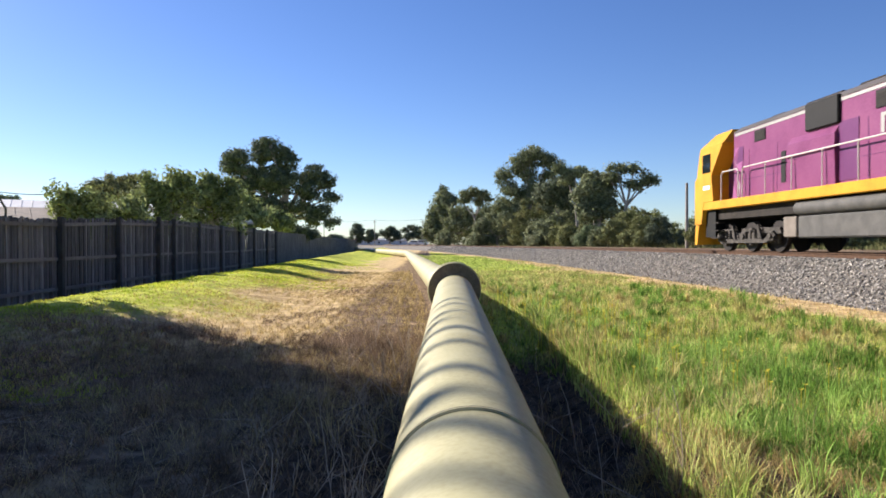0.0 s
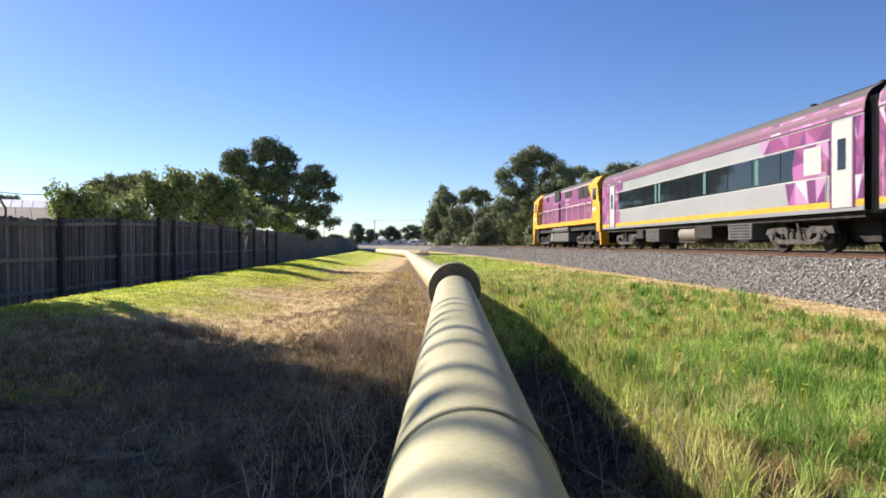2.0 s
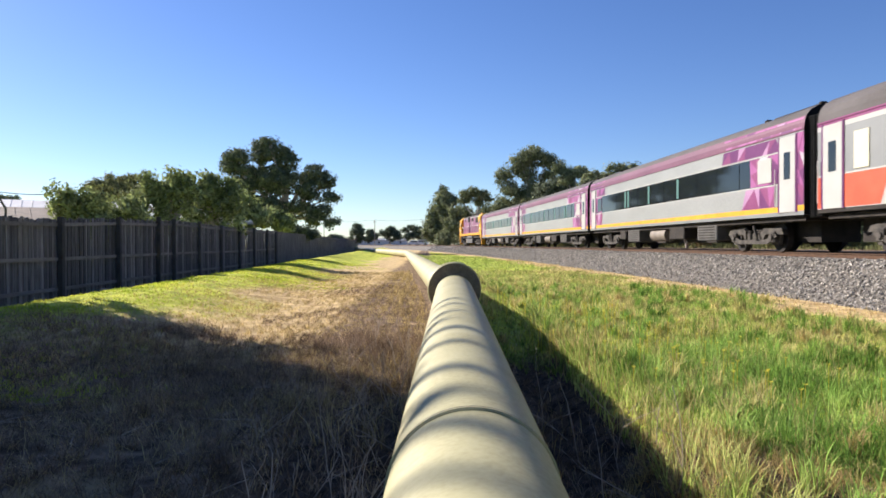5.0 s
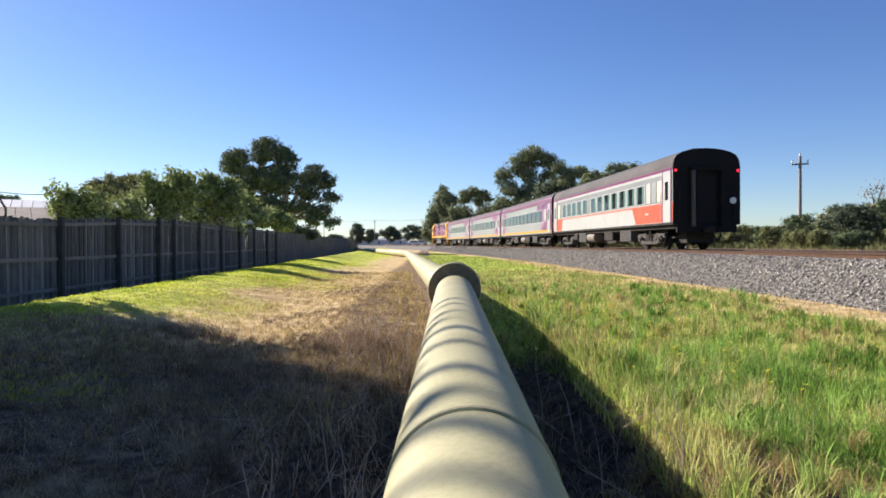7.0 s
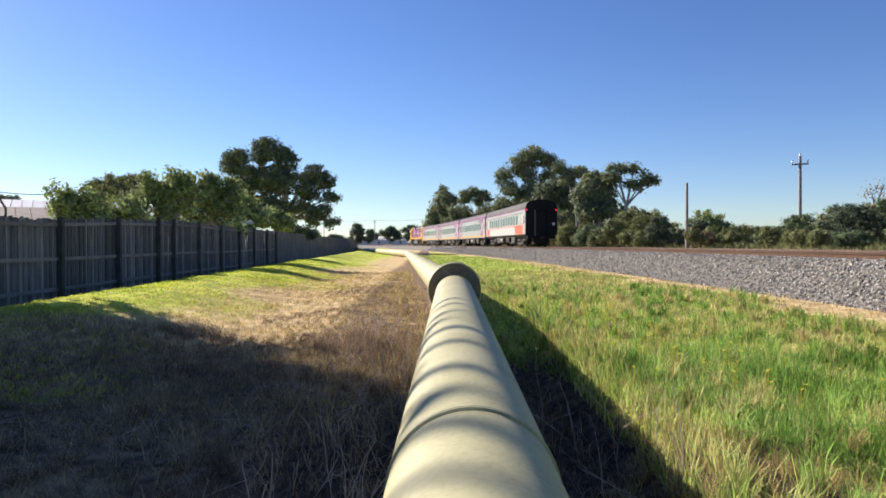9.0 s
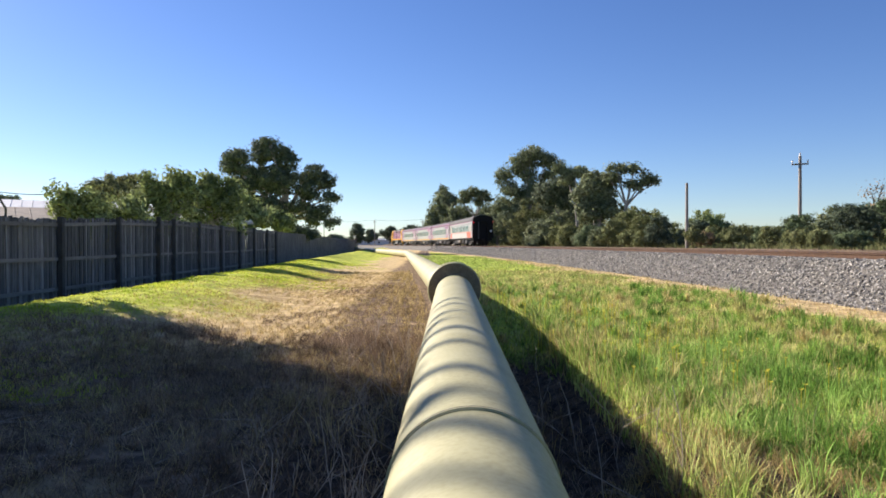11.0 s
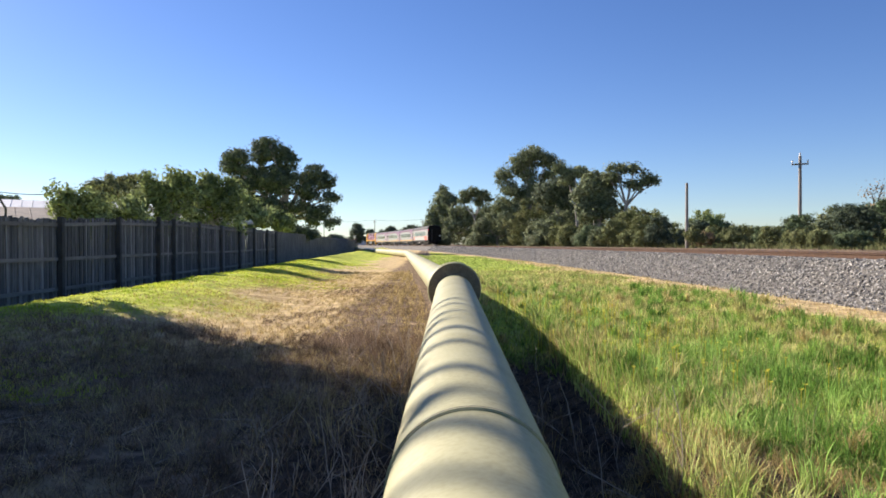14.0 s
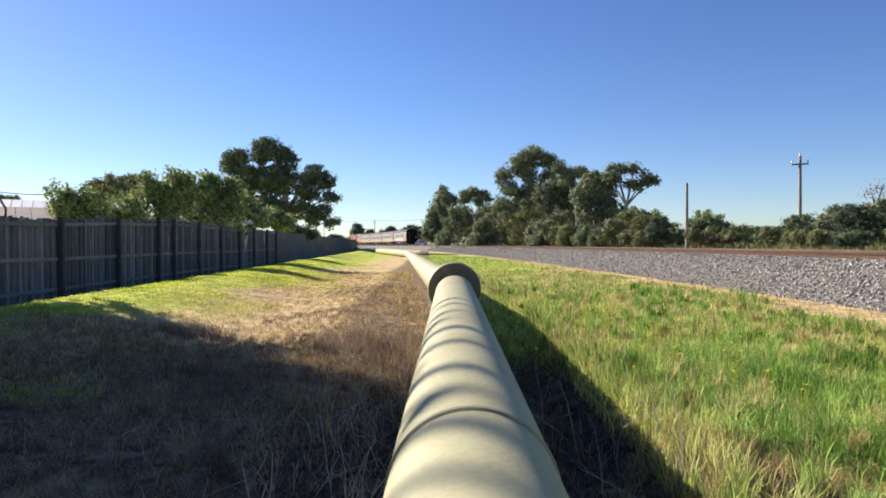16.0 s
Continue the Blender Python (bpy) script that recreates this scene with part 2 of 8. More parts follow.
# ---- the line of the track: straight, then a long left-hand curve ----
TRACK_X, CURVE_FROM, RADIUS, RAIL_Z = 12.22, 3.0, 990.0, 0.93


def track_at(s):
    """Place and heading (radians to the left of +y) of the track's middle, s metres along it."""
    if s <= CURVE_FROM:
        return TRACK_X, s, 0.0
    a = (s - CURVE_FROM) / RADIUS
    return TRACK_X - RADIUS * (1 - math.cos(a)), CURVE_FROM + RADIUS * math.sin(a), a


def beside_track(s, off):
    x, y, a = track_at(s)
    return x + off * math.cos(a), y + off * math.sin(a)


def off_track(x, y):
    """Sideways distance from the track's middle, positive on the far side."""
    if y <= CURVE_FROM:
        return x - TRACK_X
    cx = TRACK_X - RADIUS
    return math.hypot(x - cx, y - CURVE_FROM) - RADIUS


def sweep(bm, outline, s0, s1, step, mi=0):
    """An open outline of (offset, z) carried along the track."""
    rows = []
    n = max(1, round((s1 - s0) / step))
    for i in range(n + 1):
        s = s0 + (s1 - s0) * i / n
        row = []
        for off, z in outline:
            x, y = beside_track(s, off)
            row.append(bm.verts.new((x, y, z)))
        rows.append(row)
    for r0, r1 in zip(rows[:-1], rows[1:]):
        for i in range(len(outline) - 1):
            bm.faces.new((r0[i], r0[i + 1], r1[i + 1], r1[i])).material_index = mi
    return bm


# ---- ground ----
def fence_x(y):
    return -7.8 - 0.0425 * y


def smooth(a, b, v):
    t = min(1.0, max(0.0, (v - a) / (b - a)))
    return t * t * (3 - 2 * t)


def ground_z(x, y):
    z = 0.0
    q = x - fence_x(y)
    z += (0.58 * smooth(0.7, 2.5, q) - 0.24 + 0.24 * smooth(-6, -12, q)) * (1 - smooth(2.9, 6.0, q)) * smooth(3, 8, y) 
    o = off_track(x, y)
    side = -o
    z -= 0.16 * smooth(11.0, 9.0, side) * smooth(1.0, 3.0, side) if side > 0 else 0.0
    z += 0.84 * smooth(2.3, 4.5, o)
    r = x - 0.08 - 0.0318 * y
    z -= 0.24 * smooth(0.30, 0.60, r) * (1 - smooth(0.85, 1.25, r)) * (1 - smooth(9.0, 12.0, y))
    z -= 0.16 * smooth(0.55, 0.1, math.hypot((x - 1.62) / 0.8, (y - 3.15) / 0.55))
    z += 0.05 * noise.noise((x * 2.3, y * 2.3, 8.0)) * (1 - smooth(-1.2, 0.0, x)) * smooth(-7.5, -5.0, x) * (1 - smooth(9.0, 13.0, y))
    z += 0.030 * noise.noise((x * 0.35, y * 0.35, 0.3)) + 0.018 * noise.noise((x * 1.3, y * 1.3, 4.0))
    return z


def axis_steps(lo, hi, near, fine, grow):
    out, v, step = [0.0], 0.0, fine
    while v < hi:
        step = fine if v < near else step * grow
        v += step
        out.append(v)
    v, step = 0.0, fine
    while v > lo:
        step = fine if -v < near else step * grow
        v -= step
        out.insert(0, v)
    return out


def make_ground():
    xs = axis_steps(-1800, 1800, 13, 0.22, 1.12)
    ys = axis_steps(-300, 2600, 22, 0.22, 1.09)
    verts, attr = [], []
    for y in ys:
        for x in xs:
            verts.append((x, y, ground_z(x, y)))
            q, side = x - fence_x(y), -off_track(x, y)
            n1 = noise.noise((x * 0.28, y * 0.22, 1.7))
            n2 = noise.noise((x * 0.9, y * 0.7, 6.1))
            dry = smooth(3.3, 5.6, q - min(2.2, max(0.0, (y - 15) * 0.045)) + 1.5 * n1 + 0.7 * n2) * (1 - smooth(-0.2, 0.9, x + 0.3 * n2)) if side > 0 else 0.35
            mulch = smooth(-1.9, -1.0, x + 0.35 * n2) * (1 - smooth(0.0, 0.55, x + 0.2 * n2)) if side > 0 else 0.95
            # real thatch, but spread over the tree's shadow so its brown deepens that shade
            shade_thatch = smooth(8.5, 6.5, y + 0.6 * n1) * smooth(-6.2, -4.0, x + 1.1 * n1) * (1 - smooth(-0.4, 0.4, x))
            toe = smooth(5.7, 4.4, side + 1.2 * n2) * smooth(0.5, 2.0, side) if side > 0 else 0.0
            # strip under the pipe's shadow, which the ground colour darkens further
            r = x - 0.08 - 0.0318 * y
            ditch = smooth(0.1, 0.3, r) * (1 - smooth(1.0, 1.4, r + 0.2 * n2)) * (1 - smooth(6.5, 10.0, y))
            patch = smooth(0.85, 0.35, math.hypot((x - 1.75) / 1.0, (y - 3.5) / 0.8))
            n3 = noise.noise((x * 0.55, y * 0.8, 11.0))
            # third value deepens shade in colour: pipe's shadow, hollow, weeds left of pipe
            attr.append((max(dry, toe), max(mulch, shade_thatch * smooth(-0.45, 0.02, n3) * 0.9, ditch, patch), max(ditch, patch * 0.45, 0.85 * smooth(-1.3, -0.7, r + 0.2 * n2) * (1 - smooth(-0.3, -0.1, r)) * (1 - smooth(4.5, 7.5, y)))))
    w = len(xs)
    faces = [(j * w + i, j * w + i + 1, (j + 1) * w + i + 1, (j + 1) * w + i) for j in range(len(ys) - 1) for i in range(w - 1)]
    me = bpy.data.meshes.new("ground")
    me.from_pydata(verts, [], faces)
    for k, name in enumerate(("dry", "mulch", "shaded_soil")):
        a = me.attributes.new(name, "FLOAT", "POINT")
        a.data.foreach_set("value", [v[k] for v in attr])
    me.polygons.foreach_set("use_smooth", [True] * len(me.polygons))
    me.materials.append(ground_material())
    return tagged(new("ground", me), "patchy grass verge of green lawn, dry straw and brown thatch", "ground", kind="structure")


def ground_material():
    m = bpy.data.materials.new("verge_ground")
    m.use_nodes = True
    n, l = m.node_tree.nodes, m.node_tree.links
    b = n["Principled BSDF"]
    co = n.new("ShaderNodeTexCoord")

    def noise_ramp(scale, detail, colors, lo=0.35, hi=0.65):
        t = n.new("ShaderNodeTexNoise")
        t.inputs["Scale"].default_value, t.inputs["Detail"].default_value = scale, detail
        l.new(co.outputs["Object"], t.inputs["Vector"])
        r = n.new("ShaderNodeValToRGB")
        e = r.color_ramp.elements
        e[0].position, e[1].position = lo, hi
        e[0].color, e[1].color = (*colors[0], 1), (*colors[1], 1)
        l.new(t.outputs["Fac"], r.inputs[0])
        return r.outputs[0]

    green = noise_ramp(2.2, 8, ((0.25, 0.31, 0.035), (0.60, 0.61, 0.085)))
    straw = noise_ramp(3.0, 9, ((0.38, 0.27, 0.13), (0.68, 0.52, 0.27)))
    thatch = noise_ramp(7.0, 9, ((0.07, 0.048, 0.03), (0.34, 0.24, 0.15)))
    # near-black earth colour with the depth of shade mixed in
    shaded_soil = noise_ramp(9.0, 8, ((0.024, 0.018, 0.013), (0.11, 0.08, 0.055)))
    last = green
    for name, col in (("dry", straw), ("mulch", thatch), ("shaded_soil", shaded_soil)):
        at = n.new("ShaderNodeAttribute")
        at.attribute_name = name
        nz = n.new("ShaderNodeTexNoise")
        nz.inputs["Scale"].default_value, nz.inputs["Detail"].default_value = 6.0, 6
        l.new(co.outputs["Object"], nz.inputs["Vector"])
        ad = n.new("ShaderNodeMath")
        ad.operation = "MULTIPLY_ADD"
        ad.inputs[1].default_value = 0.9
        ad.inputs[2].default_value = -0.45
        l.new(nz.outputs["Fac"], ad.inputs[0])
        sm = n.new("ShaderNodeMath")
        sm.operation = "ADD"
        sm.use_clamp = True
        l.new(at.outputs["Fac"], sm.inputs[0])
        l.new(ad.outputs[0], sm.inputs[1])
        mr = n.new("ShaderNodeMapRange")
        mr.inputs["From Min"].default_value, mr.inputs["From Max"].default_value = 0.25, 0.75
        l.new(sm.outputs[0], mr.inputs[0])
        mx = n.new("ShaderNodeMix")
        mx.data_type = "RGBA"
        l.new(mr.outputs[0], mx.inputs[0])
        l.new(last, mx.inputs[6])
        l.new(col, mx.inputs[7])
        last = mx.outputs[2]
    l.new(last, b.inputs["Base Color"])
    b.inputs["Roughness"].default_value = 0.95
    b.inputs["Specular IOR Level"].default_value = 0.1
    bp = n.new("ShaderNodeBump")
    nz = n.new("ShaderNodeTexNoise")
    nz.inputs["Scale"].default_value, nz.inputs["Detail"].default_value = 22, 8
    l.new(co.outputs["Object"], nz.inputs["Vector"])
    l.new(nz.outputs["Fac"], bp.inputs["Height"])
    bp.inputs["Strength"].default_value, bp.inputs["Distance"].default_value = 1.0, 0.05
    l.new(bp.outputs[0], b.inputs["Normal"])
    return m


make_ground()

# ---- the pipe ----
PIPE_R, PIPE_Z = 0.30, 0.35
PIPE_A, PIPE_B = Vector((-0.05, -4.0, PIPE_Z - 0.064)), Vector((0.43, 11.0, PIPE_Z + 0.07))
PIPE_C, PIPE_D, PIPE_E = Vector((-1.75, 62.0, PIPE_Z)), Vector((-12.6, 124.0, PIPE_Z)), Vector((-30.0, 200.0, PIPE_Z))


def pipe_run(bm, a, b, r, n=40):
    rod(bm, a, b, r, n=n, caps=True)
    return bm


def ring_wall(bm, a, b, r0, r1, n=48):
    """A hollow collar between two radii."""
    a, b = Vector(a), Vector(b)
    q = (b - a).to_track_quat("Z", "Y").to_matrix()
    loops = []
    for c, r in ((a, r0), (a, r1 * 0.97), (a.lerp(b, 0.2), r1), (a.lerp(b, 0.8), r1), (b, r1 * 0.97), (b, r0)):
        loops.append([bm.verts.new(c + q @ Vector((math.cos(t) * r, math.sin(t) * r, 0))) for t in (2 * math.pi * i / n for i in range(n))])
    for p, o in zip(loops, loops[1:] + loops[:1]):
        for i in range(n):
            bm.faces.new((p[i], p[(i + 1) % n], o[(i + 1) % n], o[i]))
    bmesh.ops.recalc_face_normals(bm, faces=bm.faces)
    return bm


def make_pipe():
    pipe = thing("pipeline", Matrix(), "cream-painted steel water pipeline lying along the verge", "pipeline")
    d = (PIPE_B - PIPE_A).normalized()
    joint = PIPE_A + d * 6.35
    part("pipe_length", pipe_run(B(), PIPE_A, joint, PIPE_R * 0.985, 64), "pipe", pipe)
    part("pipe_length", pipe_run(B(), joint - d * 0.02, PIPE_B, PIPE_R, 64), "pipe", pipe)
    part("weld_ring", ring_wall(B(), joint - d * 0.016, joint + d * 0.004, PIPE_R * 0.95, PIPE_R * 1.015, 64), "pipe", pipe, "raised lip of the pipe socket")
    part("sealant_ring", ring_wall(B(), joint + d * 0.004, joint + d * 0.016, PIPE_R * 0.98, PIPE_R * 1.012, 64), "pipe_dirt", pipe, "dark dirty joint gap")
    for p, q in ((PIPE_B, PIPE_C), (PIPE_C, PIPE_D), (PIPE_D, PIPE_E)):
        part("pipe_length", pipe_run(B(), p, q, PIPE_R), "pipe", pipe)
    up = Vector((0, 0, 0.07))
    part("collar", ring_wall(B(), PIPE_B + up - d * 0.22, PIPE_B + up - d * 0.10, PIPE_R * 0.8, 0.425), "pipe", pipe, "cream flange of the pipe joint")
    part("collar", ring_wall(B(), PIPE_B + up - d * 0.08, PIPE_B + up + d * 0.02, PIPE_R * 0.8, 0.40), "flange", pipe, "dirty rusted flange of the pipe joint")
    part("collar", ring_wall(B(), PIPE_B + up + d * 0.04, PIPE_B + up + d * 0.16, PIPE_R * 0.8, 0.425), "pipe", pipe, "cream flange of the pipe joint")
    face = B()
    rod(face, PIPE_B + up - d * 0.226, PIPE_B + up - d * 0.2, 0.408, n=40)
    part("flange_face", face, "flange", pipe, "dark weathered flange face")
    for k in range(12):
        a = 2 * math.pi * (k + 0.5) / 12
        c = PIPE_B + up + Vector((math.cos(a) * 0.365, 0, math.sin(a) * 0.365))
        part("bolt", rod(B(), c - d * 0.25, c - d * 0.22, 0.018, n=6), "pipe_dirt", pipe)
    return pipe


make_pipe()


# ---- railway track ----
def make_track():
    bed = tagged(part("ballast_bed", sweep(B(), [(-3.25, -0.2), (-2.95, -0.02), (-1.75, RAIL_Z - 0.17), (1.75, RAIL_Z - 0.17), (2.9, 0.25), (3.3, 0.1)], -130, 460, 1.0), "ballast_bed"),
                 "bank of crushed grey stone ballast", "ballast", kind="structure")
    track = thing("railway_track", Matrix(), "broad-gauge railway track with rusty steel rails", "railway track", kind="structure")
    for off in (-0.835, 0.835):
        prof = [(-0.07, -0.16), (-0.07, -0.145), (-0.012, -0.12), (-0.012, -0.045), (-0.037, -0.03), (-0.037, -0.004), (-0.03, 0.0)]
        prof = prof + [(-x, z) for x, z in prof[::-1]]
        part("rail", sweep(B(), [(off + x, RAIL_Z + z) for x, z in prof], -130, 460, 1.0), "rail", track, "rusty steel rail with polished top")
        part("running_surface", sweep(B(), [(off - 0.028, RAIL_Z + 0.003), (off + 0.028, RAIL_Z + 0.003)], -130, 460, 1.0), "rail_top", track)
    sl = mesh_of("sleeper", box(B(), -1.35, 1.35, -0.12, 0.12, -0.30, -0.158, 0.012), "sleeper")
    for k in range(220):
        x, y, a = track_at(6 + k * 0.68)
        o = new("sleeper", sl)
        o.parent = track
        o.matrix_local = pose(x, y, RAIL_Z, 0, 0, math.degrees(a))
    return track


TRACK = make_track()


# ---- paling fence ----
POSTS = [6.4, 9.6, 12.8, 15.97, 19.23, 22.42, 23.94, 26.98, 30.32, 33.76, 37.2, 40.87, 43.7] + [47.1 + 3.4 * k for k in range(20)]


def fence_top(y):
    return 2.03 + 0.22 * smooth(13, 22, y) + 0.06 * smooth(22.5, 24, y)


def make_fence():
    fence = thing("paling_fence", Matrix(), "weathered grey timber paling fence with dark posts and rails", "fence")
    lean = math.atan(0.0425)
    for y in POSTS:
        bm = box(B(), -0.06, 0.06, -0.06, 0.06, -0.15, fence_top(y) + (0.10 if y == 22.42 else 0.02), 0.008)
        p = part("post", bm, "fence_post", fence)
        p.matrix_local = pose(fence_x(y) + (0.09 if y < 44 else -0.09), y, ground_z(fence_x(y), y), 0, 0, math.degrees(lean))
    for y0, y1 in zip(POSTS[:-1], POSTS[1:]):
        for h in (0.45, 1.14, -0.16):
            z0 = ground_z(fence_x(y0), y0) + (h if h > 0 else fence_top(y0) + h)
            z1 = ground_z(fence_x(y1), y1) + (h if h > 0 else fence_top(y1 - 0.1) + h)
            side = 0.035 if y0 < 43 else -0.045
            a, b = Vector((fence_x(y0) + side, y0, z0)), Vector((fence_x(y1) + side, y1, z1))
            bm = box(B(), -0.02, 0.02, 0, (b - a).length, -0.04, 0.04)
            r = part("rail", bm, "fence_rail", fence)
            r.matrix_local = Matrix.Translation(a) @ (b - a).to_track_quat("Y", "Z").to_matrix().to_4x4()
    shapes = []
    for k in range(6):
        bm = box(B(), -0.008, 0.008, -0.067, 0.067, 0, 1.0)
        bm.verts.ensure_lookup_table()
        for v in bm.verts:
            v.co.x += 0.006 * (k % 3 - 1) * v.co.z
            if v.co.z > 0.5:
                v.co.z += 0.003 * (k - 3) + 0.003 * (v.co.y / 0.05) * (k % 2)
        shapes.append(mesh_of("paling", bm, "fence"))
    rng = random.Random(4)
    y, count = 9.0, 0
    rest_v, rest_f = [], []
    while y < 130:
        h = fence_top(y) + rng.uniform(-0.022, 0.018)
        m = pose(fence_x(y) - rng.uniform(0.0, 0.004) - 0.018 * (round(y / 0.106) % 2), y, ground_z(fence_x(y), y) - 0.03, rng.uniform(-1.0, 1.0), 0, math.degrees(lean)) @ Matrix.Diagonal((1, 1, h, 1))
        if 13.5 < y < 45 and count < 300:
            p = new("paling", shapes[rng.randrange(6)])
            p.parent = fence
            p.matrix_local = m
            count += 1
        else:
            k = len(rest_v)
            for z in (0, 1):
                for yy in (-0.064, 0.064):
                    for x in (-0.008, 0.008):
                        rest_v.append(tuple(m @ Vector((x, yy, z))))
            rest_f += [(k + a, k + b, k + c, k + d) for a, b, c, d in ((0, 2, 3, 1), (4, 5, 7, 6), (0, 1, 5, 4), (2, 6, 7, 3), (0, 4, 6, 2), (1, 3, 7, 5))]
        y += 0.106 if y < 60 else 0.12
    far = new("distant_paling_run", cloud_mesh("distant_paling_run", rest_v, rest_f, ["fence"]))
    far.parent = fence
    tagged(far, kind="stuff")
    return fence


make_fence()


# ---- trees and bushes ----
def place(bearing, dist):
    a = radians(bearing)
    return dist * math.sin(a), dist * math.cos(a)


def leaves(rng, blobs, count, size, clump, droop=0.5, shell=0.62):
    """Leaf cards in many small clumps over the blobs (x, y, z, r, squash), facing mostly outwards from each clump."""
    blobs = np.array(blobs, float)
    weight = blobs[:, 3] ** 2
    per = np.maximum(3, (weight / weight.sum() * count / 30)).astype(int)
    cents, out = [], []
    for b, k in zip(blobs, per):
        v = rng.normal(size=(k, 3))
        v /= np.linalg.norm(v, axis=1)[:, None]
        rad = b[3] * (shell + (1.06 - shell) * rng.random(k) ** 0.6)
        bump = 1 + 0.14 * np.sin(v[:, 0] * 5 + b[0]) * np.cos(v[:, 2] * 6 + b[2])
        cents.append(b[:3] + v * (rad * bump)[:, None] * np.array([1, 1, b[4]]))
        out.append(v)
    cents, out = np.concatenate(cents), np.concatenate(out)
    n = len(cents) * 30
    o = rng.normal(size=(n, 3))
    o *= (rng.random(n) ** 0.5 / np.linalg.norm(o, axis=1))[:, None]
    grow = np.repeat(0.6 + 0.9 * rng.random(len(cents)), 30)[:, None]
    p = np.repeat(cents, 30, axis=0) + o * clump * 1.9 * grow * np.array([1, 1, 0.7])
    nm = np.repeat(out, 30, axis=0) * 0.45 + o * 0.9 + rng.normal(size=(n, 3)) * 0.38 + np.array([0, 0, 0.12])
    nm /= np.linalg.norm(nm, axis=1)[:, None]
    u = rng.normal(size=(n, 3))
    u[:, 2] -= droop * 1.6
    u -= nm * np.sum(u * nm, axis=1)[:, None]
    u /= np.linalg.norm(u, axis=1)[:, None]
    w = np.cross(nm, u)
    s = size * (0.6 + 0.8 * rng.random(n))[:, None]
    quad = np.stack([p - u * s, p + w * s * 0.48, p + u * s, p - w * s * 0.48], axis=1).reshape(-1, 3)
    return quad, np.arange(n * 4).reshape(-1, 4)


def tree(name, bearing, dist, blobs, mat, label, category="tree", count=9000, size=0.22, clump=0.42, trunk=0.3, droop=0.5, squash=0.8,
         seed=1, group="", shell=0.62, trunks=1, base=None, limb_mat="bark", twigs=(), jitter=0.5, limb_every=1):
    """A trunk with limbs to each mass of the crown. blobs: (across, up, radius) as seen from the verge, in metres from the foot."""
    x0, y0 = place(bearing, dist)
    z0 = ground_z(x0, y0) if base is None else base
    rng = np.random.default_rng(seed)
    a = radians(bearing)
    across = Vector((math.cos(a), -math.sin(a), 0))
    depth = Vector((math.sin(a), math.cos(a), 0))
    spread = max(b[2] for b in blobs)
    world_blobs = []
    for ac, up, r in blobs:
        p = across * ac + depth * float(rng.uniform(-jitter, jitter)) * spread
        world_blobs.append((p.x, p.y, up, r, squash))
    t = thing(name, pose(x0, y0, z0), label, category, group)
    v, f = leaves(rng, world_blobs, count, size, clump, droop, shell)
    crown = new("crown", cloud_mesh("crown", v, f, [mat]))
    crown.parent = t
    if trunk:
        bm = B()
        low = min(b[2] - b[3] for b in world_blobs)
        mid = sum(b[0] for b in world_blobs) / len(world_blobs), sum(b[1] for b in world_blobs) / len(world_blobs)
        top = max(b[2] for b in world_blobs)
        for k in range(trunks):
            foot = Vector((rng.uniform(-1, 1) * trunk * 3 * (trunks > 1), rng.uniform(-1, 1) * trunk * 3 * (trunks > 1), -0.2))
            fork = Vector((mid[0] * 0.35 + rng.uniform(-1, 1) * trunk * 2, mid[1] * 0.35, max(top * 0.32, min(low, top * 0.5))))
            bend = foot.lerp(fork, 0.5) + Vector((rng.uniform(-1, 1) * trunk, 0, 0))
            rod(bm, foot, bend, trunk * 1.15, trunk * 0.9, n=9)
            rod(bm, bend, fork, trunk * 0.9, trunk * 0.75, n=9)
            for i, b in enumerate(world_blobs):
                if i % limb_every or (i // limb_every) % trunks != k:
                    continue
                tip = Vector(b[:3]) + Vector((0, 0, b[3] * 0.25))
                knee = fork.lerp(tip, 0.5) + Vector((rng.uniform(-1, 1), rng.uniform(-1, 1), rng.uniform(-0.2, 0.8))) * trunk * 1.6
                rod(bm, fork, knee, trunk * 0.5, trunk * 0.3, n=7)
                rod(bm, knee, tip, trunk * 0.3, trunk * 0.1, n=6)
                for j in range(4):
                    end = Vector(b[:3]) + Vector(rng.normal(size=3)).normalized() * b[3] * 0.8
                    rod(bm, knee.lerp(tip, 0.3 + 0.15 * j), end, trunk * 0.14, trunk * 0.04, n=5)
        for ac, lo, hi, r in twigs:
            p, q = across * ac, across * (ac + 0.25)
            rod(bm, (p.x, p.y, lo), (q.x, q.y, hi), r, r * 0.6, n=7)
        part("trunk", bm, limb_mat, t)
    return t


def lobe(seed, across, up, r, n, size, squash=0.85):
    """Small masses spread through one rounded lobe of a crown."""
    rng = random.Random(seed)
    out = []
    while len(out) < n:
        a, b = rng.uniform(-1, 1), rng.uniform(-1, 1)
        if a * a + b * b < 1:
            out.append((across + a * r, max(size * 0.6, up + b * r * squash), size * rng.uniform(0.7, 1.25)))
    return out


def dome(seed, width, height, n, size):
    """Masses under one rounded outline that reaches down to the ground."""
    rng = random.Random(seed)
    out = []
    for k in range(n):
        a = rng.uniform(-1, 1)
        top = height * (1 - 0.75 * a * a) * rng.uniform(0.85, 1.0) - size * 0.8
        out.append((a * width, max(size * 0.6, top * (1 - (k % 4) * 0.24)), size * rng.uniform(0.75, 1.2)))
    return out


